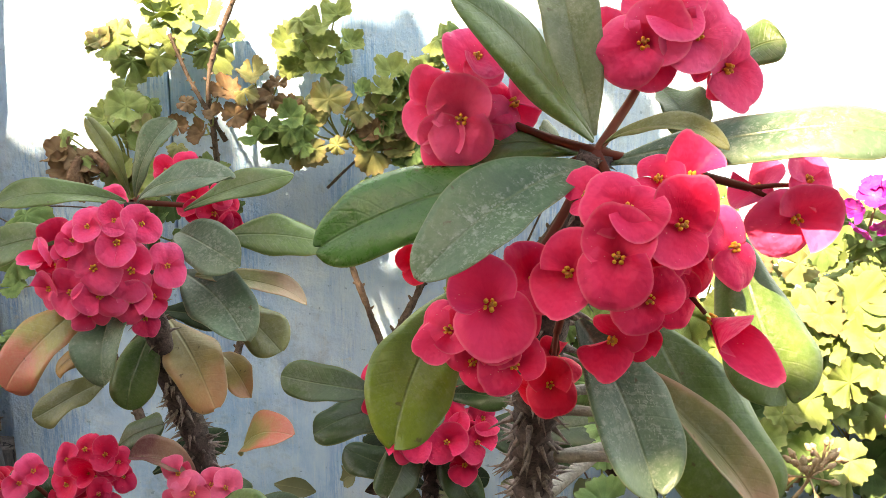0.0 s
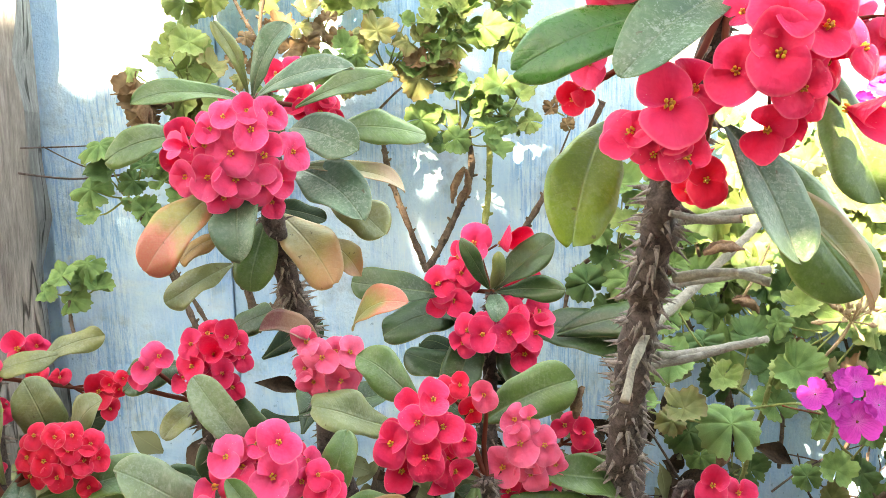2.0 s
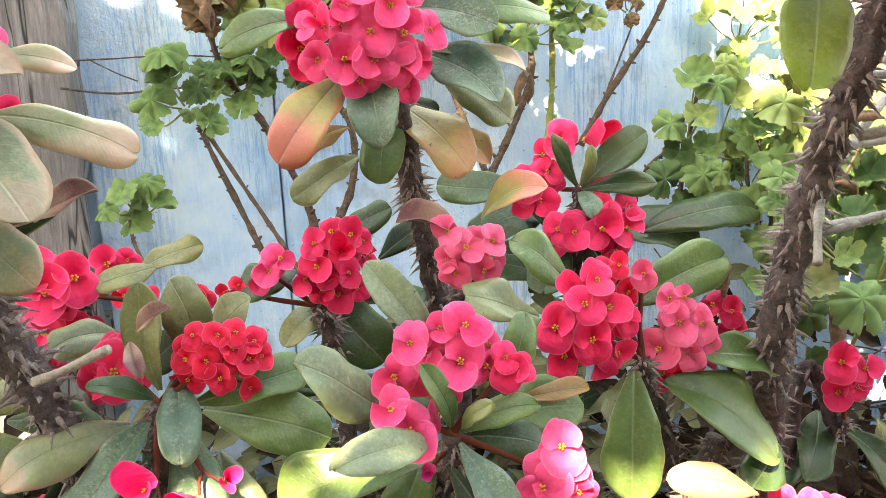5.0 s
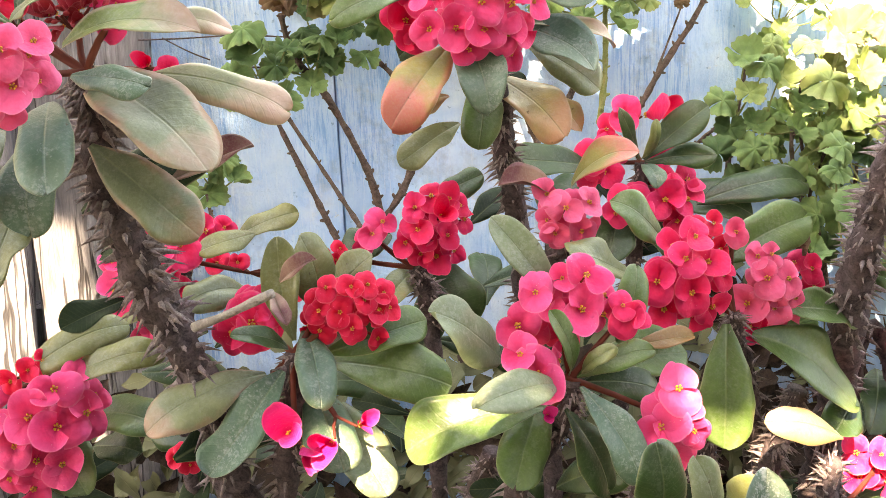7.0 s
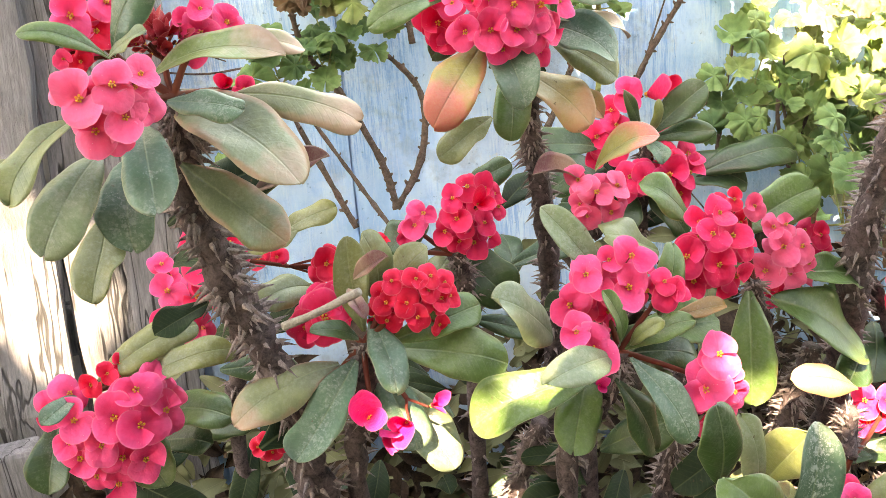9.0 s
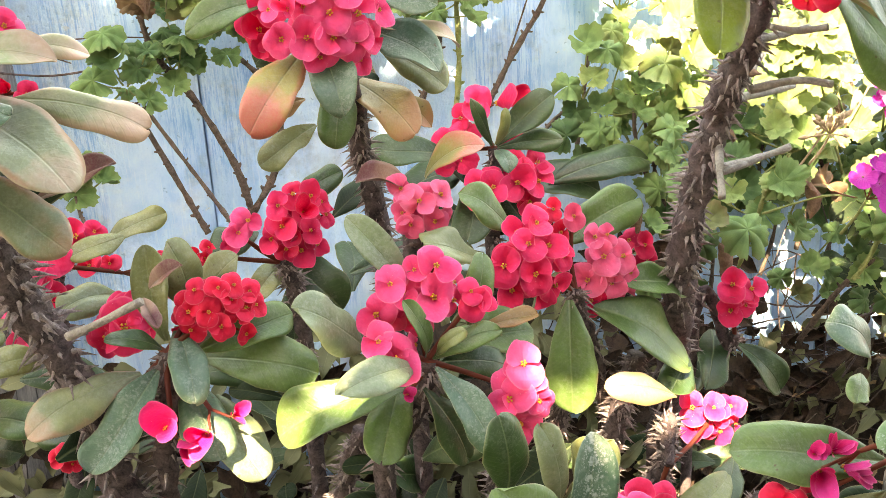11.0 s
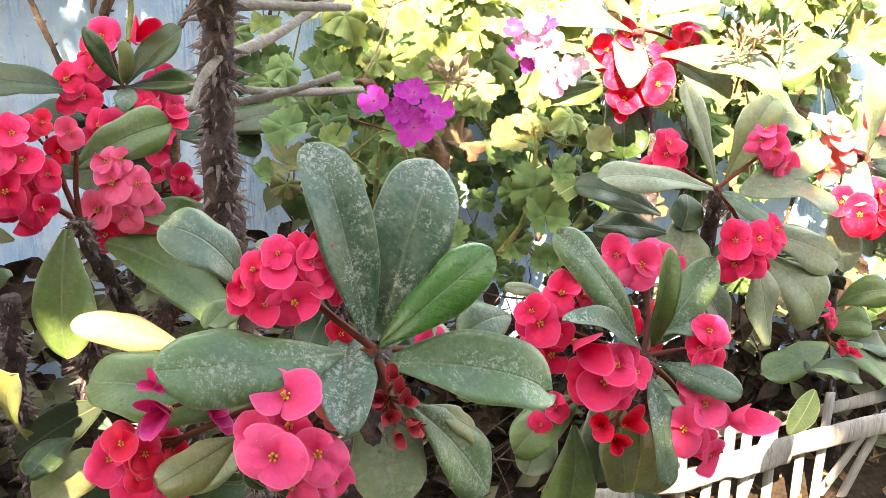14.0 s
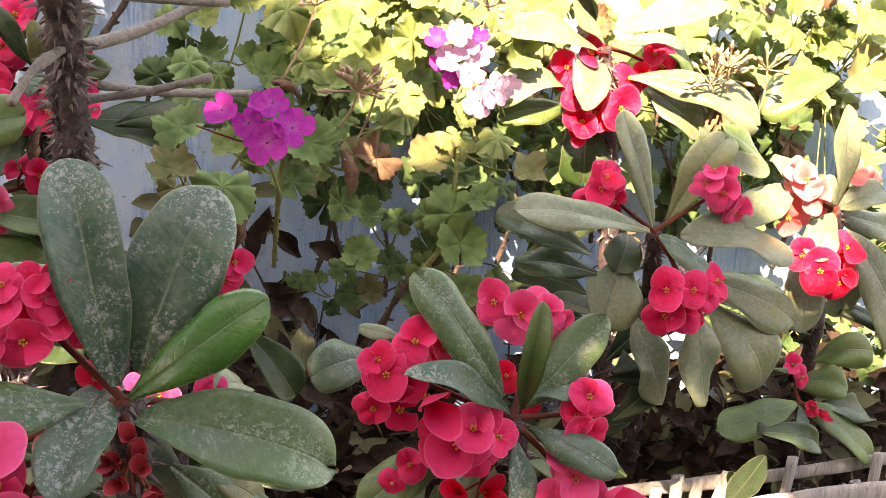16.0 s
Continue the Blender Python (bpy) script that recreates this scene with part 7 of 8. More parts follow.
g.stem([(-0.002, 1.440, 0.923), (0.012, 1.450, 1.012), (0.017, 1.460, 1.127), (0.032, 1.460, 1.247), (0.045, 1.460, 1.315)], 0.007, 0.005, GREEN_STEM)
g.stem([(0.053, 1.440, 0.921), (0.105, 1.450, 0.999), (0.159, 1.450, 1.074), (0.194, 1.450, 1.139)], 0.008, 0.006)
g.stem([(0.096, 1.450, 0.990), (0.147, 1.460, 1.104)], 0.003, 0.002)
g.stem([(-0.168, 1.480, 1.122), (-0.122, 1.490, 1.164), (-0.076, 1.490, 1.189)], 0.003, 0.002)
g.clump((-0.179, 1.490, 1.326), (0.064, 0.056), 11, 0.032, "yyy")
g.clump((-0.143, 1.420, 1.222), (0.072, 0.056), 11, 0.030, "oog")
g.clump((-0.217, 1.400, 1.217), (0.039, 0.031), 5, 0.030, "gg")
g.clump((-0.049, 1.420, 1.269), (0.040, 0.032), 6, 0.028, "gy")
g.clump((0.005, 1.420, 1.322), (0.040, 0.040), 5, 0.030, "gy")
g.clump((-0.081, 1.420, 1.207), (0.036, 0.028), 5, 0.026, "bo")
g.clump((-0.032, 1.420, 1.124), (0.066, 0.062), 10, 0.034, "ggd")
g.clump((0.037, 1.420, 1.138), (0.053, 0.035), 6, 0.032, "gy")
g.clump((-0.038, 1.420, 1.259), (0.053, 0.040), 7, 0.032, "yg")
g.clump((0.038, 1.420, 1.265), (0.044, 0.044), 6, 0.032, "yg")
g.clump((0.138, 1.440, 1.133), (0.031, 0.036), 4, 0.024, "bb")
g.clump((-0.074, 1.420, 1.202), (0.035, 0.027), 4, 0.026, "bo")
g.clump((-0.346, 1.460, 1.130), (0.052, 0.052), 5, 0.032, "gd")

g = Geranium((0.199, 1.400, 0.744), "bushy geranium with fresh green scalloped leaves")
g.stem([(0.187, 1.380, 0.816), (0.203, 1.380, 0.907), (0.218, 1.380, 1.004)], 0.005, 0.004)
g.stem([(0.118, 1.380, 0.823), (0.136, 1.380, 0.885), (0.192, 1.380, 0.926)], 0.005, 0.004)
g.stem([(0.317, 1.360, 0.781), (0.292, 1.360, 0.876), (0.305, 1.360, 0.983)], 0.005, 0.004)
g.leaves([(0.201, 1.350, 1.025, 0.057, "g"), (0.230, 1.330, 1.015, 0.057, "g"), (0.159, 1.330, 0.965, 0.053, "g"), (0.202, 1.330, 0.974, 0.050, "y"), (0.192, 1.300, 0.894, 0.066, "g"), (0.133, 1.300, 0.892, 0.058, "d"), (0.237, 1.280, 0.835, 0.063, "g"), (0.273, 1.250, 0.795, 0.059, "g"), (0.292, 1.250, 0.905, 0.056, "g"), (0.267, 1.300, 0.915, 0.048, "g"), (0.263, 1.350, 0.995, 0.051, "y"), (0.321, 1.300, 0.987, 0.078, "y")], [(0.241, 1.360, 0.904), (0.300, 1.340, 0.862), (0.199, 1.370, 0.927), (0.349, 1.340, 0.914)])
g.leaves([(0.369, 1.350, 1.035, 0.061, "y"), (0.344, 1.400, 1.033, 0.052, "y"), (0.215, 1.340, 0.920, 0.047, "g"), (0.225, 1.300, 0.893, 0.046, "g"), (0.266, 1.280, 0.853, 0.050, "g"), (0.174, 1.340, 0.916, 0.047, "d"), (0.173, 1.300, 0.847, 0.056, "d"), (0.312, 1.250, 0.849, 0.055, "d"), (0.306, 1.350, 0.947, 0.057, "g"), (0.372, 1.300, 0.993, 0.065, "y"), (0.374, 1.250, 0.925, 0.055, "y"), (0.263, 1.380, 1.037, 0.047, "y")], [(0.241, 1.360, 0.904), (0.300, 1.340, 0.862), (0.360, 1.360, 0.968)])
g.leaves([(0.320, 0.980, 0.860, 0.062, "g"), (0.406, 1.050, 0.904, 0.060, "g"), (0.353, 1.050, 0.921, 0.046, "y"), (0.455, 1.200, 0.951, 0.076, "y"), (0.473, 1.150, 0.919, 0.057, "y"), (0.433, 1.020, 0.911, 0.051, "y"), (0.339, 1.100, 0.823, 0.060, "d"), (0.394, 1.200, 0.894, 0.054, "d"), (0.466, 1.250, 1.026, 0.064, "y"), (0.530, 1.200, 0.961, 0.064, "g"), (0.436, 1.300, 1.024, 0.066, "y"), (0.611, 1.250, 1.003, 0.066, "y"), (0.631, 1.200, 0.951, 0.065, "y"), (0.386, 1.200, 0.849, 0.046, "g")], [(0.433, 1.120, 0.859), (0.547, 1.280, 0.959), (0.451, 1.300, 0.909)])

g = Geranium((0.287, 1.000, 0.790), "geranium with a magenta flower head and a yellowing leaf")
g.stem([(0.284, 1.050, 0.689), (0.284, 1.000, 0.790), (0.287, 0.980, 0.853)], 0.005, 0.004, GREEN_STEM)
g.stem([(0.226, 0.900, 0.849), (0.237, 0.800, 0.895), (0.237, 0.740, 0.909)], 0.0022, 0.0018, GREEN_STEM)
g.stem([(0.234, 0.740, 0.909), (0.208, 0.730, 0.919), (0.188, 0.720, 0.928)], 0.0014, 0.001, STALK_MAT)
g.leaves([(0.167, 1.000, 0.873, 0.057, "g"), (0.223, 0.970, 0.859, 0.038, "y"), (0.216, 0.920, 0.828, 0.075, "g"), (0.168, 0.930, 0.841, 0.047, "o"), (0.299, 1.000, 0.814, 0.051, "g"), (0.360, 1.000, 0.782, 0.047, "g"), (0.288, 1.050, 0.881, 0.051, "d"), (0.184, 1.050, 0.939, 0.048, "g"), (0.174, 1.050, 0.911, 0.044, "g"), (0.242, 1.100, 0.863, 0.051, "d"), (0.190, 0.980, 0.786, 0.056, "d"), (0.151, 1.050, 0.804, 0.041, "g"), (0.307, 0.990, 0.856, 0.040, "y"), (0.164, 0.970, 0.807, 0.036, "o")], [(0.352, 1.000, 0.818), (0.177, 1.020, 0.795), (0.266, 1.030, 0.821)])
g.leaves([(0.323, 0.980, 0.851, 0.037, "y"), (0.395, 0.985, 0.844, 0.054, "b"), (0.437, 1.040, 0.889, 0.054, "y"), (0.375, 0.990, 0.845, 0.043, "o")], [(0.357, 1.000, 0.826)])
g.florets("m", (0.243, 0.730, 0.908), [(0.209, 0.700, 0.946, 0.028), (0.253, 0.712, 0.951, 0.028), (0.232, 0.700, 0.935, 0.026), (0.248, 0.695, 0.919, 0.037), (0.270, 0.700, 0.932, 0.034), (0.245, 0.715, 0.949, 0.026)], (0.269, 0.800, 0.843))

g = Geranium((0.491, 1.000, 0.698), "bushy geranium with curled scalloped leaves on a pale stem")
g.stem([(0.447, 0.980, 0.691), (0.482, 0.980, 0.735), (0.491, 0.970, 0.810), (0.490, 0.960, 0.868)], 0.006, 0.004, GREEN_STEM)
g.stem([(0.412, 1.050, 0.573), (0.439, 1.000, 0.669), (0.483, 0.980, 0.720)], 0.007, 0.006, TWIG)
g.leaves([(0.534, 0.960, 0.875, 0.048, "y"), (0.489, 0.970, 0.872, 0.044, "y"), (0.464, 0.985, 0.847, 0.055, "o"), (0.579, 0.980, 0.832, 0.054, "o"), (0.495, 0.940, 0.755, 0.060, "g"), (0.484, 0.955, 0.788, 0.069, "g"), (0.515, 0.940, 0.808, 0.038, "g"), (0.458, 0.960, 0.777, 0.045, "g"), (0.451, 1.000, 0.821, 0.049, "g"), (0.498, 0.965, 0.894, 0.029, "y"), (0.504, 1.010, 0.823, 0.043, "g"), (0.570, 1.020, 0.802, 0.044, "d"), (0.474, 1.000, 0.723, 0.051, "d"), (0.544, 1.000, 0.843, 0.034, "y")], [(0.496, 0.970, 0.856), (0.492, 0.980, 0.800), (0.508, 1.020, 0.719)])
g.leaves([(0.465, 0.980, 0.702, 0.051, "g"), (0.432, 1.020, 0.700, 0.046, "d"), (0.386, 1.000, 0.720, 0.046, "g"), (0.513, 0.970, 0.682, 0.047, "g"), (0.474, 0.980, 0.655, 0.044, "d"), (0.560, 0.980, 0.688, 0.042, "g"), (0.431, 1.000, 0.763, 0.039, "d"), (0.401, 1.050, 0.756, 0.042, "g"), (0.459, 1.050, 0.650, 0.043, "g"), (0.410, 1.050, 0.653, 0.038, "o"), (0.552, 1.020, 0.628, 0.042, "d"), (0.370, 1.050, 0.688, 0.038, "g")], [(0.488, 1.000, 0.702), (0.433, 1.050, 0.708)])

g = Geranium((0.561, 1.200, 0.867), "sunlit geranium with magenta flower head coloured pale for sun")
g.stem([(0.616, 1.200, 0.741), (0.565, 1.180, 0.846), (0.515, 1.120, 0.909)], 0.004, 0.003, GREEN_STEM)
g.leaves([(0.501, 1.150, 0.930, 0.083, "y"), (0.421, 1.120, 0.939, 0.065, "y"), (0.379, 1.150, 0.967, 0.069, "g"), (0.490, 1.180, 0.979, 0.077, "y"), (0.546, 1.200, 0.998, 0.061, "g"), (0.406, 1.200, 0.997, 0.058, "y"), (0.329, 1.150, 0.934, 0.044, "y"), (0.537, 1.100, 0.890, 0.054, "y"), (0.464, 1.200, 1.002, 0.055, "y"), (0.385, 1.100, 0.928, 0.043, "y"), (0.621, 1.200, 1.003, 0.056, "y"), (0.533, 1.220, 1.025, 0.065, "y"), (0.430, 1.120, 0.892, 0.053, "g"), (0.685, 1.250, 0.996, 0.058, "d")], [(0.546, 1.160, 0.937), (0.474, 1.200, 0.948), (0.405, 1.200, 0.952)])
# Most florets use the petal that is paled for the sun.
g.florets("p", (0.519, 0.990, 0.954), [(0.480, 0.958, 0.997, 0.029), (0.471, 0.962, 0.967, 0.031), (0.499, 0.966, 0.951, 0.031), (0.514, 0.970, 0.973, 0.026), (0.528, 0.958, 0.933, 0.041), (0.512, 0.962, 0.919, 0.036), (0.549, 0.966, 0.939, 0.026), (0.495, 0.970, 0.979, 0.027)], (0.587, 1.100, 0.877))
g.florets("m", (0.489, 0.995, 0.968), [(0.457, 0.963, 0.989, 0.026), (0.477, 0.967, 0.944, 0.024), (0.464, 0.971, 0.962, 0.023), (0.509, 0.975, 0.991, 0.024)], (0.587, 1.100, 0.877))

g = Geranium((0.452, 1.100, 1.022), "sunlit geranium with dried flower heads")
g.clump((1.149, 1.400, 0.884), (0.132, 0.085), 22, 0.032, "yybo")
g.clump((1.303, 1.420, 0.955), (0.105, 0.086), 18, 0.034, "yyg")
g.clump((1.216, 1.440, 1.007), (0.107, 0.058), 12, 0.034, "yyb")
g.clump((0.497, 1.200, 1.095), (0.054, 0.047), 10, 0.036, "yyg")
g.clump((0.457, 1.150, 1.033), (0.052, 0.039), 8, 0.036, "yyo")
g.clump((0.474, 1.100, 0.995), (0.031, 0.043), 7, 0.036, "yy")
g.head((0.495, 1.150, 1.173), 0.029, 8, "m", None, 0.018)

g = Geranium((0.798, 1.400, 0.693), "dense geranium hedge along the shaded wall")
g.stem([(0.374, 1.440, 0.518), (0.406, 1.430, 0.638), (0.376, 1.440, 0.748), (0.400, 1.430, 0.857)], 0.006, 0.004)
g.stem([(0.505, 1.440, 0.504), (0.500, 1.430, 0.616), (0.468, 1.440, 0.719), (0.458, 1.430, 0.821)], 0.006, 0.004)
g.stem([(0.618, 1.440, 0.521), (0.641, 1.430, 0.634), (0.606, 1.440, 0.738), (0.622, 1.430, 0.842)], 0.006, 0.004)
g.stem([(0.768, 1.440, 0.516), (0.783, 1.430, 0.639), (0.744, 1.440, 0.751), (0.752, 1.430, 0.863)], 0.006, 0.004)
g.stem([(0.870, 1.440, 0.599), (0.856, 1.430, 0.703), (0.818, 1.440, 0.798), (0.800, 1.430, 0.892)], 0.006, 0.004)
g.stem([(0.985, 1.440, 0.575), (1.012, 1.430, 0.699), (0.968, 1.440, 0.812), (0.987, 1.430, 0.925)], 0.006, 0.004)
g.stem([(1.105, 1.440, 0.551), (1.095, 1.430, 0.677), (1.049, 1.440, 0.793), (1.034, 1.430, 0.907)], 0.006, 0.004)
g.stem([(1.238, 1.440, 0.547), (1.254, 1.430, 0.682), (1.202, 1.440, 0.807), (1.210, 1.430, 0.930)], 0.006, 0.004)
g.stem([(0.700, 1.440, 0.561), (0.720, 1.430, 0.686), (0.682, 1.440, 0.803), (0.696, 1.430, 0.918)], 0.006, 0.004)
g.stem([(0.434, 1.440, 0.527), (0.405, 1.430, 0.664), (0.374, 1.440, 0.788), (0.343, 1.430, 0.910)], 0.006, 0.004)
# Leaf kinds carry the light: yellow-green at the sunny top, dark lower down.
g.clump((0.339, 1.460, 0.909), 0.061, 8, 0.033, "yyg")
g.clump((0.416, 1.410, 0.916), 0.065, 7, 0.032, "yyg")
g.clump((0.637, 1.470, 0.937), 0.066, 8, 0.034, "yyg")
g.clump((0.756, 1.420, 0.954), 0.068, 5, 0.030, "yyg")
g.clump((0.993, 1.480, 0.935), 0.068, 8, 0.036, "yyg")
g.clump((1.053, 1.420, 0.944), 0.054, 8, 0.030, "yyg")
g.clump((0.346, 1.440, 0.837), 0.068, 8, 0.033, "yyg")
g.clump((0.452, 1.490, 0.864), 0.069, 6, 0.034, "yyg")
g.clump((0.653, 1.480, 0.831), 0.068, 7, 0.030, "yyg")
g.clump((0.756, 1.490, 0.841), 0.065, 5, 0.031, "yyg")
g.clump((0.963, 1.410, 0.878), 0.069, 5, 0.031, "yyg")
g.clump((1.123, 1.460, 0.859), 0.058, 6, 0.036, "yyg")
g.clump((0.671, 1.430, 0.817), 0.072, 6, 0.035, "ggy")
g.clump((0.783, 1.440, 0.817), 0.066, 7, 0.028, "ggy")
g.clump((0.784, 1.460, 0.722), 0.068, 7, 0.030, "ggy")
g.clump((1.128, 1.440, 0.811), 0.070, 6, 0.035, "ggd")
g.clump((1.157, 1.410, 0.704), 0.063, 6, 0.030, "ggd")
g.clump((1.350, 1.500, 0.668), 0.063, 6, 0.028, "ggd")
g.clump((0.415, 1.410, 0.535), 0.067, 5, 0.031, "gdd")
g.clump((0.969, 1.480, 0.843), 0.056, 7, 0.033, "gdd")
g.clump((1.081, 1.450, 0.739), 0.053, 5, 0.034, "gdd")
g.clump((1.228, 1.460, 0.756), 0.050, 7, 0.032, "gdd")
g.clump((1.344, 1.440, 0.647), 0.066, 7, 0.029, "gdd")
g.clump((0.349, 1.500, 1.090), 0.081, 8, 0.033, "yyg")
g.clump((0.509, 1.420, 1.067), 0.057, 5, 0.033, "yyg")
g.clump((0.668, 1.490, 1.069), 0.066, 5, 0.028, "yyg")
HEDGE_HEARTS = [(0.40, 1.46, 0.84), (0.55, 1.46, 0.84), (0.70, 1.46, 0.90), (0.85, 1.46, 0.86), (1.00, 1.46, 0.92), (1.15, 1.46, 0.90), (1.30, 1.46, 0.88), (0.45, 1.46, 1.05), (0.75, 1.46, 1.05), (1.10, 1.46, 1.05)]
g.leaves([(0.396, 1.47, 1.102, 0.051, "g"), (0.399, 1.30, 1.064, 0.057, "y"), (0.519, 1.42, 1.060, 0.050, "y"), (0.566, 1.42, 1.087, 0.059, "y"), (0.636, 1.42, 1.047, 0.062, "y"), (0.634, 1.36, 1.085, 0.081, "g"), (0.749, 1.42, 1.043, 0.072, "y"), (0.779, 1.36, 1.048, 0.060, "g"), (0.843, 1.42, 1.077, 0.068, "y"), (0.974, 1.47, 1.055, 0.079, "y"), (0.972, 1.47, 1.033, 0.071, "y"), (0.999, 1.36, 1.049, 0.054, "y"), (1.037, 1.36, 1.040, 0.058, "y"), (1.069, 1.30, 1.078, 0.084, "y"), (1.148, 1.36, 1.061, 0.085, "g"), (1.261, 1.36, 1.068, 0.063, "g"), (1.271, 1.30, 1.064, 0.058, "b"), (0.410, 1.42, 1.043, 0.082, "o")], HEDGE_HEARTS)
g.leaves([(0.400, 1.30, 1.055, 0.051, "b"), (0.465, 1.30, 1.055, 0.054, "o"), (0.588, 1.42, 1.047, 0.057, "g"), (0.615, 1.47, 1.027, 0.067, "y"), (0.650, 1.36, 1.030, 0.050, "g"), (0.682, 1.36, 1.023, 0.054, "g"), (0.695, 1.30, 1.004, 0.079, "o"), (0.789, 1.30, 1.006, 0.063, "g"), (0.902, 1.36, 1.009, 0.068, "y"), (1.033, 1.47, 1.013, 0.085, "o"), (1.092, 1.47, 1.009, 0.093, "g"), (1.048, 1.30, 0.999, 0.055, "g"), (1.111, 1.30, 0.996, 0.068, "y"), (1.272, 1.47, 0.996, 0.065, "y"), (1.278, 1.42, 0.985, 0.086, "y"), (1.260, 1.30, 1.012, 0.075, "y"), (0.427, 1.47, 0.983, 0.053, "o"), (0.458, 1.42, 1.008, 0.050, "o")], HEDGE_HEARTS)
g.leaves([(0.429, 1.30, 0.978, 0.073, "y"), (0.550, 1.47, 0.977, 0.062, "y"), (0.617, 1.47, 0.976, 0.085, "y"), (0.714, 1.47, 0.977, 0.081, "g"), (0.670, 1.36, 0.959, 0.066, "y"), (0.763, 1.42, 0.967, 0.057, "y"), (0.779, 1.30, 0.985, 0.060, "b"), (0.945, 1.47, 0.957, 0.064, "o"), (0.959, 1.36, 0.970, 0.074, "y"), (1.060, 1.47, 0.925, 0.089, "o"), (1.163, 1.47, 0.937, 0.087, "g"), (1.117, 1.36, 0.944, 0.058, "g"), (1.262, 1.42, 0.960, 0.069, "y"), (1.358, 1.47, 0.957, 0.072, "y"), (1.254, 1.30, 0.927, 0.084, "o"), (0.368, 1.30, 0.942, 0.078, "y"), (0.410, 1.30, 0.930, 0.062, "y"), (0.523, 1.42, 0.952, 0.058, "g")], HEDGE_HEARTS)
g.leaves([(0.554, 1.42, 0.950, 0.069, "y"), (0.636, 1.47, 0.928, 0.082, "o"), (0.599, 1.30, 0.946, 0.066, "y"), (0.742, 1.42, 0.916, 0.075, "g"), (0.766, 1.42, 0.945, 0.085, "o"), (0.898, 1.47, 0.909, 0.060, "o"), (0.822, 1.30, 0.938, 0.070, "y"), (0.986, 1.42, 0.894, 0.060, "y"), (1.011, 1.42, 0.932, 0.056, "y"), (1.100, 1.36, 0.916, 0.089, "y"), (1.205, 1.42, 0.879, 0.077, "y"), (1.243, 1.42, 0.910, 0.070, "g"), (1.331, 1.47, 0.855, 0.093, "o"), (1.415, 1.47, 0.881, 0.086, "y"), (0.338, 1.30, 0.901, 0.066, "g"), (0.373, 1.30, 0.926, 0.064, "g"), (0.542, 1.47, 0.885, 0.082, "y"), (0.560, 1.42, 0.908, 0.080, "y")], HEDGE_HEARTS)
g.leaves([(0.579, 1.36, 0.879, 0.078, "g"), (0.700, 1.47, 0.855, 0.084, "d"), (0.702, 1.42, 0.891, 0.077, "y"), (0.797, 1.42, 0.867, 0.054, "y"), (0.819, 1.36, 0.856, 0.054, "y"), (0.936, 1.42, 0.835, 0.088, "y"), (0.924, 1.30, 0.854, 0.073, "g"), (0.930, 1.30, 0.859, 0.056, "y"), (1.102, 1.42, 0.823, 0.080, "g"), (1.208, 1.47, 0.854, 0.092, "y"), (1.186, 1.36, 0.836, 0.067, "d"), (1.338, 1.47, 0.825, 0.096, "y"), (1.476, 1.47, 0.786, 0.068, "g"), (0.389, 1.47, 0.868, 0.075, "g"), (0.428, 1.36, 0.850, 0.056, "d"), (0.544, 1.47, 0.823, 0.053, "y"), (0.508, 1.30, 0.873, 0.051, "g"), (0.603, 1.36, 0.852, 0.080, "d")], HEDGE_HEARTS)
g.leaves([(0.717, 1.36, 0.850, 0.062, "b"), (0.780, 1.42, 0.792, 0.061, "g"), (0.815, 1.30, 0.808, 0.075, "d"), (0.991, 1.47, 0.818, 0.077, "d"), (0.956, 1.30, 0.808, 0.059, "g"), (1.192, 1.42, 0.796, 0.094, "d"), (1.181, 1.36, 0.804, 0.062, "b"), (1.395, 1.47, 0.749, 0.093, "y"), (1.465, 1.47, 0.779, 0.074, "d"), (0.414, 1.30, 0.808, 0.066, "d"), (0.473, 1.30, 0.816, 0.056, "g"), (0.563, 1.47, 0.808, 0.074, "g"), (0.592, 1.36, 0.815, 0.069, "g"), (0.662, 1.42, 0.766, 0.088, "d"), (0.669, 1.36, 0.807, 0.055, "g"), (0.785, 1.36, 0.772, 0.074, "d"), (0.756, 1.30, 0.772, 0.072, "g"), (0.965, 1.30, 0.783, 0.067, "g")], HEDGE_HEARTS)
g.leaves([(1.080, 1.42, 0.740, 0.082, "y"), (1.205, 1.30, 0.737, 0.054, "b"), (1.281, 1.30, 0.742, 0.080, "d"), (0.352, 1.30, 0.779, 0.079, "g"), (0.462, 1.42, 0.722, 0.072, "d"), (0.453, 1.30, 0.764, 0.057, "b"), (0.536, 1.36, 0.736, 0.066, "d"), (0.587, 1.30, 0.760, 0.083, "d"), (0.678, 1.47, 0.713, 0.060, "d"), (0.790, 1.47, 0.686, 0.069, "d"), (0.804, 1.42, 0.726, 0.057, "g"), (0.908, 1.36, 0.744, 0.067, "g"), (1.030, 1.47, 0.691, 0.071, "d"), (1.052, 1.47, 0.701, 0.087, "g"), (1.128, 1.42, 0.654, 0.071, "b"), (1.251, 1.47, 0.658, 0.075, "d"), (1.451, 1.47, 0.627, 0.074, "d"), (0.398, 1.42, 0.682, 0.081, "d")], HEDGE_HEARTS)
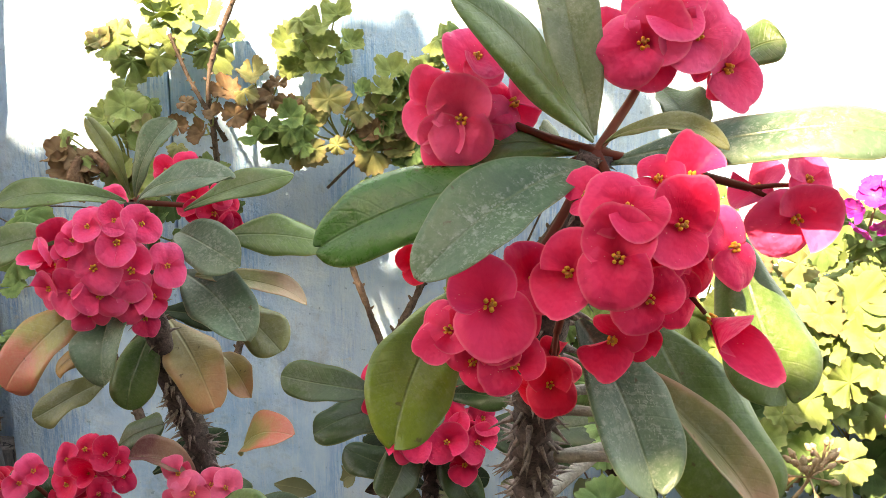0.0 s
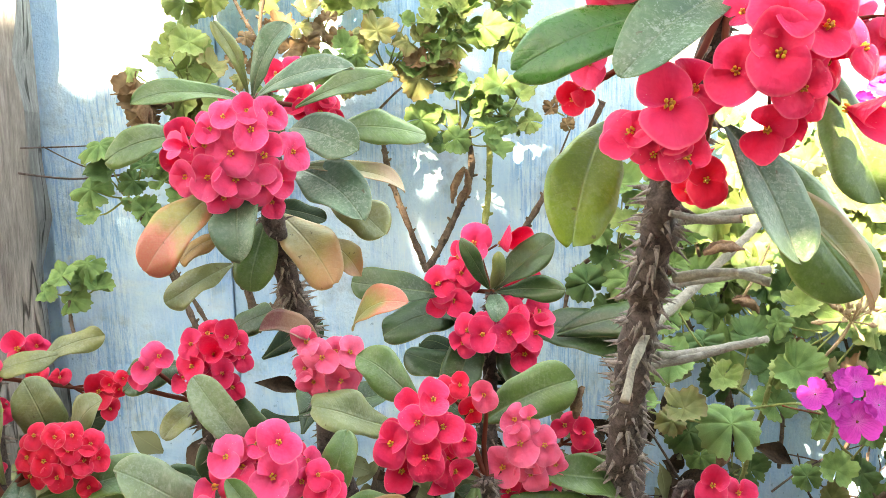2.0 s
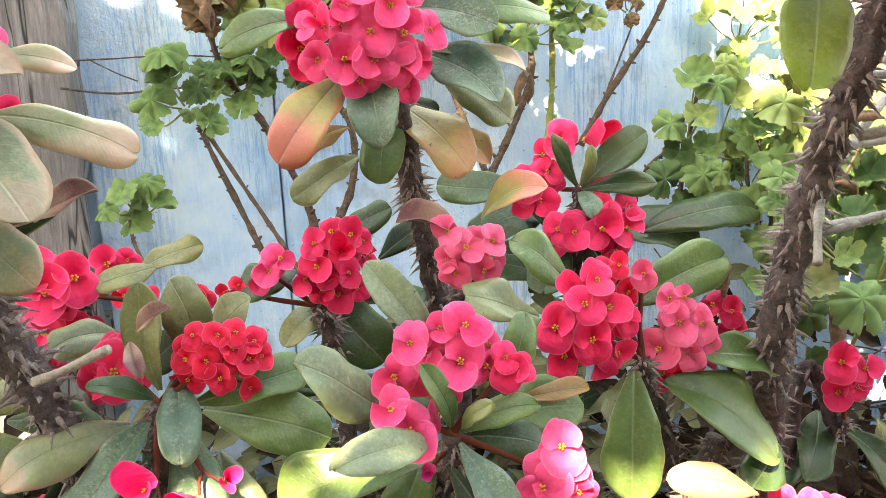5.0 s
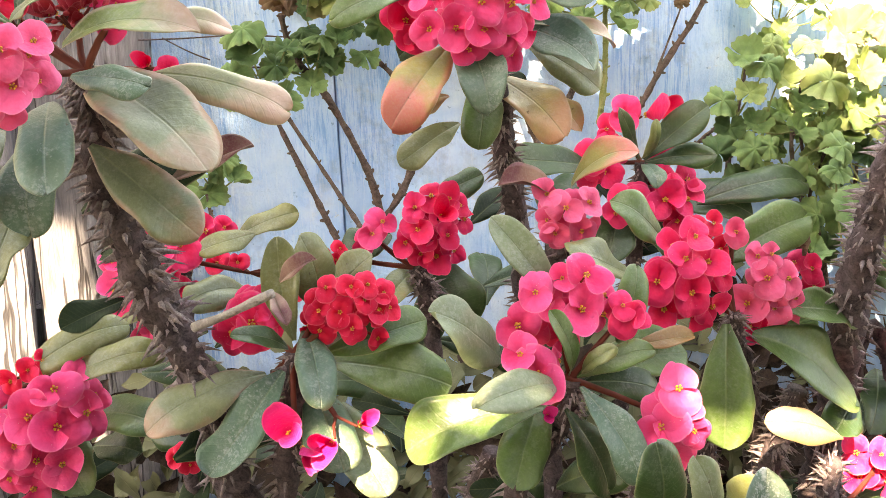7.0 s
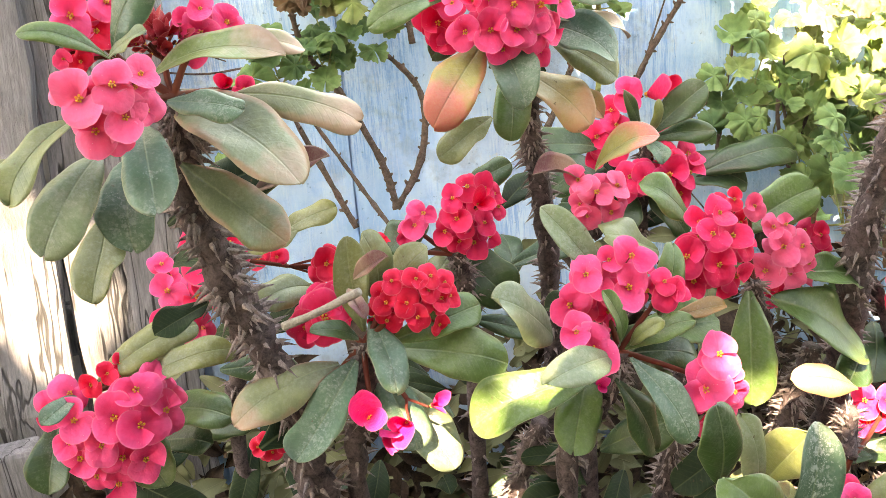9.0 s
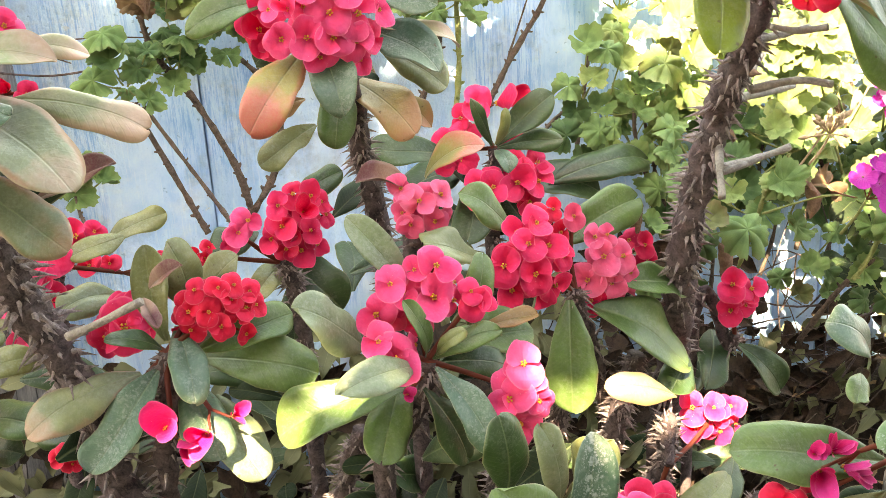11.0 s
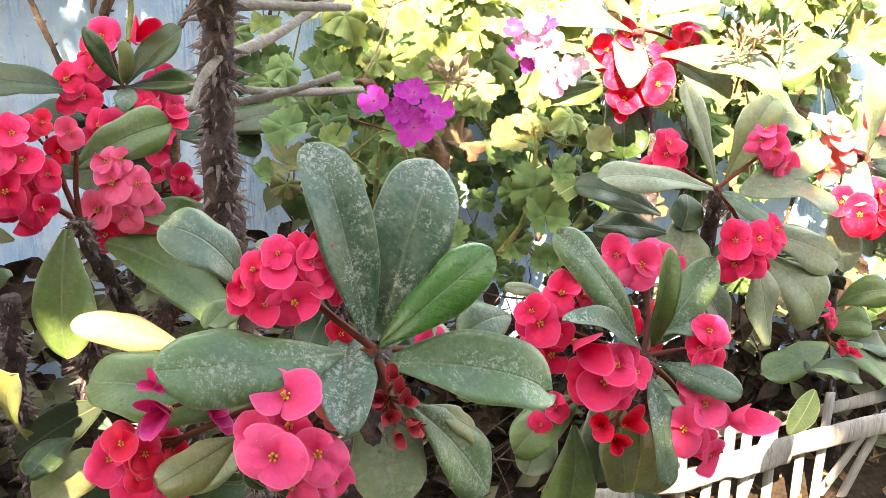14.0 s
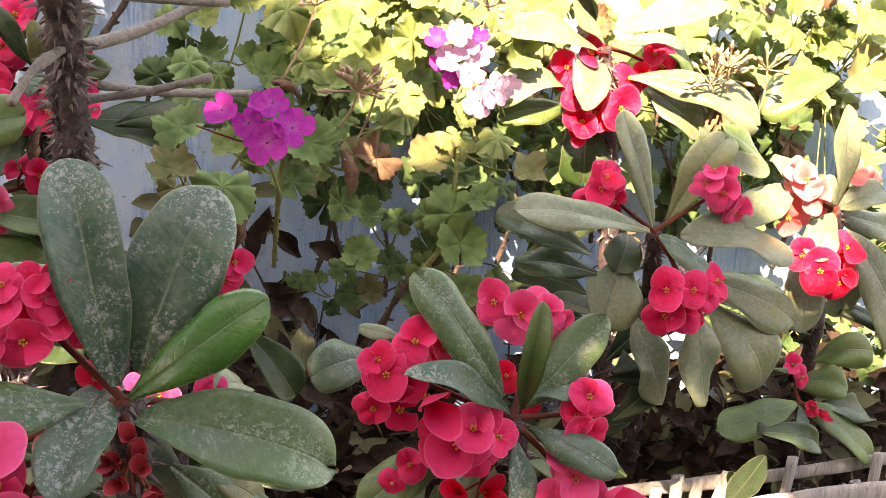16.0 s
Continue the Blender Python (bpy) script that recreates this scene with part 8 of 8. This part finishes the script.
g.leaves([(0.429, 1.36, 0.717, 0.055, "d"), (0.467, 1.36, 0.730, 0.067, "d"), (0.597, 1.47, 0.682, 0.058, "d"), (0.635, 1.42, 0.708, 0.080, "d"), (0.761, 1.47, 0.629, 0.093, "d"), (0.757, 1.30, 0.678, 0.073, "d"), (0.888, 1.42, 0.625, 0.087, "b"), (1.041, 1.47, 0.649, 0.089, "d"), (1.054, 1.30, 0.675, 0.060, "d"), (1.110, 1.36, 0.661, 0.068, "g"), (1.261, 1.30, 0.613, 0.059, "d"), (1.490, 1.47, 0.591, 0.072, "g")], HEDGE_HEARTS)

g.stem([(1.438, 1.440, 0.351), (1.399, 1.430, 0.451), (1.404, 1.440, 0.551)], 0.006, 0.004)
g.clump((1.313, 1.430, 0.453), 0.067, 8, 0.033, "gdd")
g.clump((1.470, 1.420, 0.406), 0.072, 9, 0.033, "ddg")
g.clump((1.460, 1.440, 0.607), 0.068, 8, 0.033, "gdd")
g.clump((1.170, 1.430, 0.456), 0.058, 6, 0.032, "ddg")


# ---- grey bare side branches of the tall shrub ----
def bare_branch(pts, r0, r1, label="grey leafless broken branch beside the thorny trunk"):
    ob = new("bare_branch", tube("bare_branch", pts, [0.8 * (r0 + (r1 - r0) * i / (len(pts) - 1)) for i in range(len(pts))], GREY_TWIG, 10, 0.35, r0 * 1000, 6)[0])
    return tagged(ob, label, "branch", "bare branches")


bare_branch([(0.086, 0.830, 0.931), (0.134, 0.830, 0.938), (0.203, 0.820, 0.957)], 0.0065, 0.005)
bare_branch([(0.078, 0.780, 0.988), (0.053, 0.740, 0.970), (0.037, 0.710, 0.945)], 0.006, 0.0055)
bare_branch([(0.083, 0.800, 0.984), (0.139, 0.860, 0.996), (0.251, 0.950, 1.048)], 0.008, 0.006)
bare_branch([(0.084, 0.770, 1.035), (0.142, 0.800, 1.031), (0.219, 0.840, 1.026)], 0.007, 0.006)
bare_branch([(0.078, 0.740, 1.101), (0.127, 0.760, 1.100), (0.198, 0.790, 1.101)], 0.006, 0.005)
bare_branch([(0.087, 0.740, 1.050), (0.131, 0.720, 1.058), (0.162, 0.700, 1.053)], 0.006, 0.005)
bare_branch([(0.099, 0.820, 0.946), (0.167, 0.860, 0.935), (0.245, 0.900, 0.930)], 0.006, 0.0045)
bare_branch([(-0.628, 0.720, 0.911), (-0.598, 0.700, 0.927), (-0.562, 0.680, 0.947)], 0.005, 0.0045, "short grey broken shoot on a thorny stem")
bare_branch([(0.119, 0.660, 1.120), (0.090, 0.670, 1.118), (0.061, 0.670, 1.125)], 0.005, 0.004)


# ---- low split-cane edging ----
cane = thing("cane_edging", (1.1, 1.1, 0), "low bleached split-cane edging with a flat top rail", "fence")
FENCE_Y = 1.10


def rail_z(x):
    return 0.234 + (x - 0.63) * 0.07


def cane_rail(x0, x1, y, dz, r, seed):
    """A flattened split cane with swollen joints."""
    n = 22
    pts = [(x0 + (x1 - x0) * i / n, y + 0.003 * math.sin(i * 1.7 + seed), rail_z(x0 + (x1 - x0) * i / n) + dz + 0.003 * math.sin(i * 0.9 + seed)) for i in range(n + 1)]
    radii = [r * (1.12 if i % 7 == 3 else 1.0) * (0.95 + 0.05 * math.sin(i * 2.3 + seed)) for i in range(n + 1)]
    me = tube("rail", pts, radii, SLAT, 12, 0.12, seed, 2)[0]
    for v in me.vertices:
        v.co.y = y + (v.co.y - y) * 0.35
    return me


part("rail", cane_rail(0.64, 1.02, FENCE_Y - 0.02, -0.012, 0.021, 1), cane)
part("rail", cane_rail(0.86, 2.4, FENCE_Y - 0.022, 0.004, 0.0215, 4), cane)
part("rail", cane_rail(0.80, 2.4, FENCE_Y + 0.022, 0.035, 0.013, 7), cane)
part("rail", cane_rail(0.64, 2.4, FENCE_Y - 0.02, -0.19, 0.018, 9), cane)
rng = random.Random(21)


def slat(x, tilt, top, w, dy=0.0):
    """One upright split cane; tilt turns it about the rail's height."""
    z = rail_z(x)
    pts = [(0, 0, -z - 0.03), (rng.uniform(-0.003, 0.003), 0, -z * 0.5), (0, 0, 0), (rng.uniform(-0.002, 0.002), 0, top)]
    me = tube("slat", pts, [w * 0.95, w, w * 0.97, w], SLAT, 9, 0.12, x * 50, 3)[0]
    for v in me.vertices:
        v.co.y *= 0.5
    part("slat", me, cane, pose(x, FENCE_Y + dy, z, rng.uniform(-2, 2), tilt, 0))


for x, tilt, top, w in ((0.664, 0, 0.012, 0.0105), (0.712, 0, 0.03, 0.010), (0.772, -4, 0.02, 0.010),
                       (0.831, 0, 0.05, 0.0095), (0.88, 3, 0.055, 0.010), (0.914, 2, 0.07, 0.011), (0.951, 0, 0.06, 0.0105), (0.985, 18, 0.065, 0.009), (1.004, 0, 0.06, 0.0105),
                       (1.06, 0, -0.004, 0.010), (1.11, 2, 0.075, 0.010), (1.205, 38, 0.015, 0.010), (1.226, 24, 0.02, 0.010), (1.272, 0, 0.06, 0.0105), (1.33, 0, 0.05, 0.010),
                       (1.372, -20, 0.05, 0.010), (1.43, 0, 0.06, 0.010), (1.5, 5, 0.05, 0.010), (1.57, 0, 0.06, 0.011), (1.66, -8, 0.05, 0.010), (1.75, 0, 0.06, 0.010), (1.86, 10, 0.05, 0.010), (2.0, 0, 0.06, 0.010), (2.15, 0, 0.06, 0.010)):
    slat(x, tilt, top, w, 0.004 * math.sin(x * 40))


# ---- dry tangle under the shrubs ----
def tangle(n, x0, x1, y0, y1, z0, z1, seed, mat, thick):
    rng = random.Random(seed)
    verts, faces = [], []
    for i in range(n):
        p = Vector((rng.uniform(x0, x1), rng.uniform(y0, y1), rng.uniform(z0, z1) ** 1.0))
        d = Vector((rng.uniform(-1, 1), rng.uniform(-0.6, 0.6), rng.uniform(-0.5, 1.2))).normalized()
        bend = Vector((rng.uniform(-1, 1), rng.uniform(-1, 1), rng.uniform(-1, 1))) * 0.4
        L, r = rng.uniform(0.05, 0.2), thick * rng.uniform(0.5, 1.4)
        o = len(verts)
        for k in range(4):
            u = k / 3
            c = p + (d + bend * u) * L * u
            a = d.cross(Vector((0.1, 0.9, 0.3))).normalized()
            b2 = d.cross(a)
            for q in range(4):
                verts.append(tuple(c + (a * math.cos(q * 1.571) + b2 * math.sin(q * 1.571)) * r * (1 - 0.5 * u)))
        for k in range(3):
            for q in range(4):
                faces.append((o + k * 4 + q, o + k * 4 + (q + 1) % 4, o + k * 4 + 4 + (q + 1) % 4, o + k * 4 + 4 + q))
    return mesh_of("dry_twigs", verts, faces, mats=[mat])


tagged(new("dry_twigs", tangle(420, -0.9, 0.5, 0.8, 1.45, 0.08, 0.35, 3, TWIG, 0.0018)), "tangle of dry brown twigs under the shrubs", "twigs", kind="stuff")
tagged(new("dry_brush", tangle(160, -0.2, 1.1, 1.2, 1.45, 0.2, 0.55, 4, BARK, 0.0022)), "dark dead stems low between the shrubs", "twigs", kind="stuff")


# ---- small dry things ----
def dead_head(at, root, spread, n, seed):
    """A dried geranium flower head: a bare stalk with shrivelled pods."""
    ob = thing("dried_flower_head", root, "dried pale brown geranium flower head on a stalk", "dried flower", "dried flower heads")
    at, root = Vector(at), Vector(root)
    rng = random.Random(seed)
    part("stalk", tube("stalk", [root, root.lerp(at, 0.5) + Vector((0.004, 0, 0)), at], [0.002, 0.0017, 0.0015], DRY, 6, 0.2, seed, 3)[0], ob)
    for i in range(n):
        d = Vector((rng.uniform(-1, 1), rng.uniform(-0.7, 0.4), rng.uniform(-0.2, 1))).normalized()
        tip = at + d * spread * rng.uniform(0.6, 1.1)
        part("pod", tube("pod", [at, at.lerp(tip, 0.6), at.lerp(tip, 0.8), tip], [0.0011, 0.0012, 0.0038, 0.0010], DRY, 6, 0.4, seed + i, 3)[0], ob)
    return ob


DRY = bark_material("dry straw", (0.30, 0.20, 0.12), (0.55, 0.42, 0.28), 90)
dead_head((0.366, 0.950, 0.928), (0.349, 0.970, 0.883), 0.042, 14, 21)
dead_head((0.919, 1.160, 0.934), (0.939, 1.200, 0.857), 0.050, 14, 22)
dead_head((1.022, 1.200, 0.941), (1.028, 1.220, 0.865), 0.050, 12, 23)
dead_head((0.901, 1.140, 0.924), (0.967, 1.200, 0.833), 0.045, 12, 24)
dead_head((0.397, 1.000, 0.922), (0.375, 1.050, 0.837), 0.034, 12, 1)
dead_head((0.914, 1.120, 0.951), (0.953, 1.200, 0.857), 0.039, 12, 2)
dead_head((0.540, 1.050, 1.020), (0.515, 1.100, 0.888), 0.033, 11, 3)
dead_head((0.334, 1.100, 1.010), (0.295, 1.100, 0.918), 0.031, 10, 4)


def wire(pts, r=0.0012):
    return tagged(new("wire", tube("wire", pts, [r] * len(pts), BARK, 6, 0.3, 2, 5)[0]), "thin dark dry tendril strung along the blue wall", "wire", "tendrils")


wire([(-0.698, 1.460, 1.097), (-0.626, 1.480, 1.094), (-0.550, 1.490, 1.093), (-0.456, 1.500, 1.082)])
wire([(-0.706, 1.460, 1.059), (-0.631, 1.480, 1.044), (-0.546, 1.490, 1.045), (-0.442, 1.500, 1.030)], 0.0016)
wire([(-0.664, 1.460, 1.098), (-0.628, 1.460, 1.076), (-0.599, 1.460, 1.062)], 0.001)


def dead_leaf(at, length, width, aim, seed, label="shrivelled brown dead leaf hanging on a stem"):
    """A curled, crumpled dead leaf."""
    rng = random.Random(seed)
    verts, faces = [], []
    for i in range(9):
        s = i / 8
        for j in range(7):
            v = (j - 3) / 3
            w = width * math.sin(math.pi * min(1, s * 0.9 + 0.08)) * 0.5
            curl = 2.2 * v
            verts.append((s * length, math.sin(curl) * w * 0.7, (1 - math.cos(curl)) * w * 0.6 + rng.uniform(-1, 1) * width * 0.07))
    for i in range(8):
        for j in range(6):
            a = i * 7 + j
            faces.append((a, a + 7, a + 8, a + 1))
    ob = new("dead_leaf", mesh_of("dead_leaf", verts, faces, mats=[DEAD]))
    mod = ob.modifiers.new("thick", "SOLIDIFY")
    mod.thickness = 0.0008
    ob.matrix_world = Matrix.Translation(at) @ Vector(aim).to_track_quat("X", "Z").to_matrix().to_4x4()
    return tagged(ob, label, "dead leaf", "dead leaves")


DEAD = bark_material("crumpled dead leaf", (0.11, 0.06, 0.04), (0.30, 0.19, 0.13), 70)
dead_leaf((-0.481, 1.360, 1.187), 0.055, 0.03, (-0.1, 0, -1), 1)
dead_leaf((-0.496, 1.370, 1.179), 0.05, 0.03, (0.2, 0, -1), 2)
dead_leaf((-0.476, 1.380, 1.189), 0.04, 0.03, (0.4, 0, -0.6), 3)
dead_leaf((0.037, 0.880, 0.894), 0.05, 0.022, (-0.1, 0, -1), 4)
dead_leaf((-0.025, 1.440, 1.045), 0.06, 0.025, (-0.4, 0, -1), 5)
dead_leaf((-0.024, 1.460, 1.039), 0.05, 0.02, (0, 0, -1), 6)
dead_leaf((-0.016, 1.460, 1.011), 0.04, 0.02, (-0.5, 0, -0.8), 7)
dead_leaf((0.354, 0.980, 0.854), 0.055, 0.035, (0.2, 0, -1), 8)
dead_leaf((0.229, 1.000, 0.777), 0.05, 0.03, (0.1, 0, -1), 9)
dead_leaf((0.171, 0.900, 1.029), 0.045, 0.025, (0.7, 0, 0.05), 10, "curled orange-red dry leaf caught on a branch")
dead_leaf((0.281, 1.100, 0.913), 0.04, 0.03, (0.6, 0, -0.3), 11)


# Dead-leaf brown, deepened in colour for the shade low down.
DIM_LEAF = bark_material("dead leaf darkened for shade", (0.016, 0.011, 0.009), (0.07, 0.045, 0.03), 40)


def straw(n, x0, x1, y0, y1, z1, seed):
    """Pale curled scraps of dead leaf and bark lying on the soil."""
    rng = random.Random(seed)
    verts, faces = [], []
    for i in range(n):
        x, y = rng.uniform(x0, x1), rng.uniform(y0, y1)
        u = min(1.0, max(0.0, (y - 0.55) / 0.95))
        c = Vector((x, y, 0.22 * u * u * (3 - 2 * u) + rng.uniform(0.01, z1)))
        m = Euler((rng.uniform(-1.2, 1.2), rng.uniform(-1.2, 1.2), rng.uniform(0, 6.3))).to_matrix()
        L, w = rng.uniform(0.015, 0.045), rng.uniform(0.005, 0.015)
        o = len(verts)
        for s in range(4):
            for v in (-1, 0, 1):
                f = math.sin(0.35 + s * 0.85)
                verts.append(tuple(c + m @ Vector((s / 3 * L, v * f * w * 0.6, w * (0.5 * v * v + 0.35 * math.sin(s * 1.3 + i))))))
        for s in range(3):
            for v in range(2):
                a = o + s * 3 + v
                faces.append((a, a + 3, a + 4, a + 1))
    return mesh_of("dry_scraps", verts, faces, mats=[DRY])


tagged(new("dry_scraps", straw(700, -0.75, 0.45, 0.72, 1.3, 0.10, 15)), "pale dry leaf scraps scattered under the thorny stems", "litter", kind="stuff")


# ---- low foliage added and coloured dark for the shade between the stems ----
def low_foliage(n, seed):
    """Curled, drooping leaves, some withered, low between the stems, with shade in their colour."""
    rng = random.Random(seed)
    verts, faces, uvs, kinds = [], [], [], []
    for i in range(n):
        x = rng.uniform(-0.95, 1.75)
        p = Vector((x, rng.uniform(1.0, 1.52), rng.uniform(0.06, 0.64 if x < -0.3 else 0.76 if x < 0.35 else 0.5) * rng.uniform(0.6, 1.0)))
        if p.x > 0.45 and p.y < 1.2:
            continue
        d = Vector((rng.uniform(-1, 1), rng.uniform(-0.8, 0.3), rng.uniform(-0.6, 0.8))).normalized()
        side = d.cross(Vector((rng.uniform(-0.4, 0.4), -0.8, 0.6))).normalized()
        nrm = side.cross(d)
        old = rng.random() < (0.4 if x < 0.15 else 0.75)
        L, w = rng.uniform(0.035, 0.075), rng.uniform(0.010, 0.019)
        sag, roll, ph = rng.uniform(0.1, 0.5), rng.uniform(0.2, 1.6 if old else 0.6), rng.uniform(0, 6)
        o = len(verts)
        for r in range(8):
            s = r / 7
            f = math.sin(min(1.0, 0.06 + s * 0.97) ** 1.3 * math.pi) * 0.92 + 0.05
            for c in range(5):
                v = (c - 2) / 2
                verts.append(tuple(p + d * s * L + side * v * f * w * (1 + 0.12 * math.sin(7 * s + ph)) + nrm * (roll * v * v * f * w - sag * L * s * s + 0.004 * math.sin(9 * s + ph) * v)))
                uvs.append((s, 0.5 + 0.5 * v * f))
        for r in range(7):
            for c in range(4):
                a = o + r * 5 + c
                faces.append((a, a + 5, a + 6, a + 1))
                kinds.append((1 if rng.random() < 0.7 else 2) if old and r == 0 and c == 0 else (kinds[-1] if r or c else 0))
    me = mesh_of("understory", verts, faces, uvs, [LEAF["shade"], DIM_LEAF, DIM_LEAF], face_mats=kinds)
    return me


tagged(new("understory", low_foliage(4600, 12)), "added low foliage and dead leaves, coloured dark for shade", "foliage", kind="stuff")
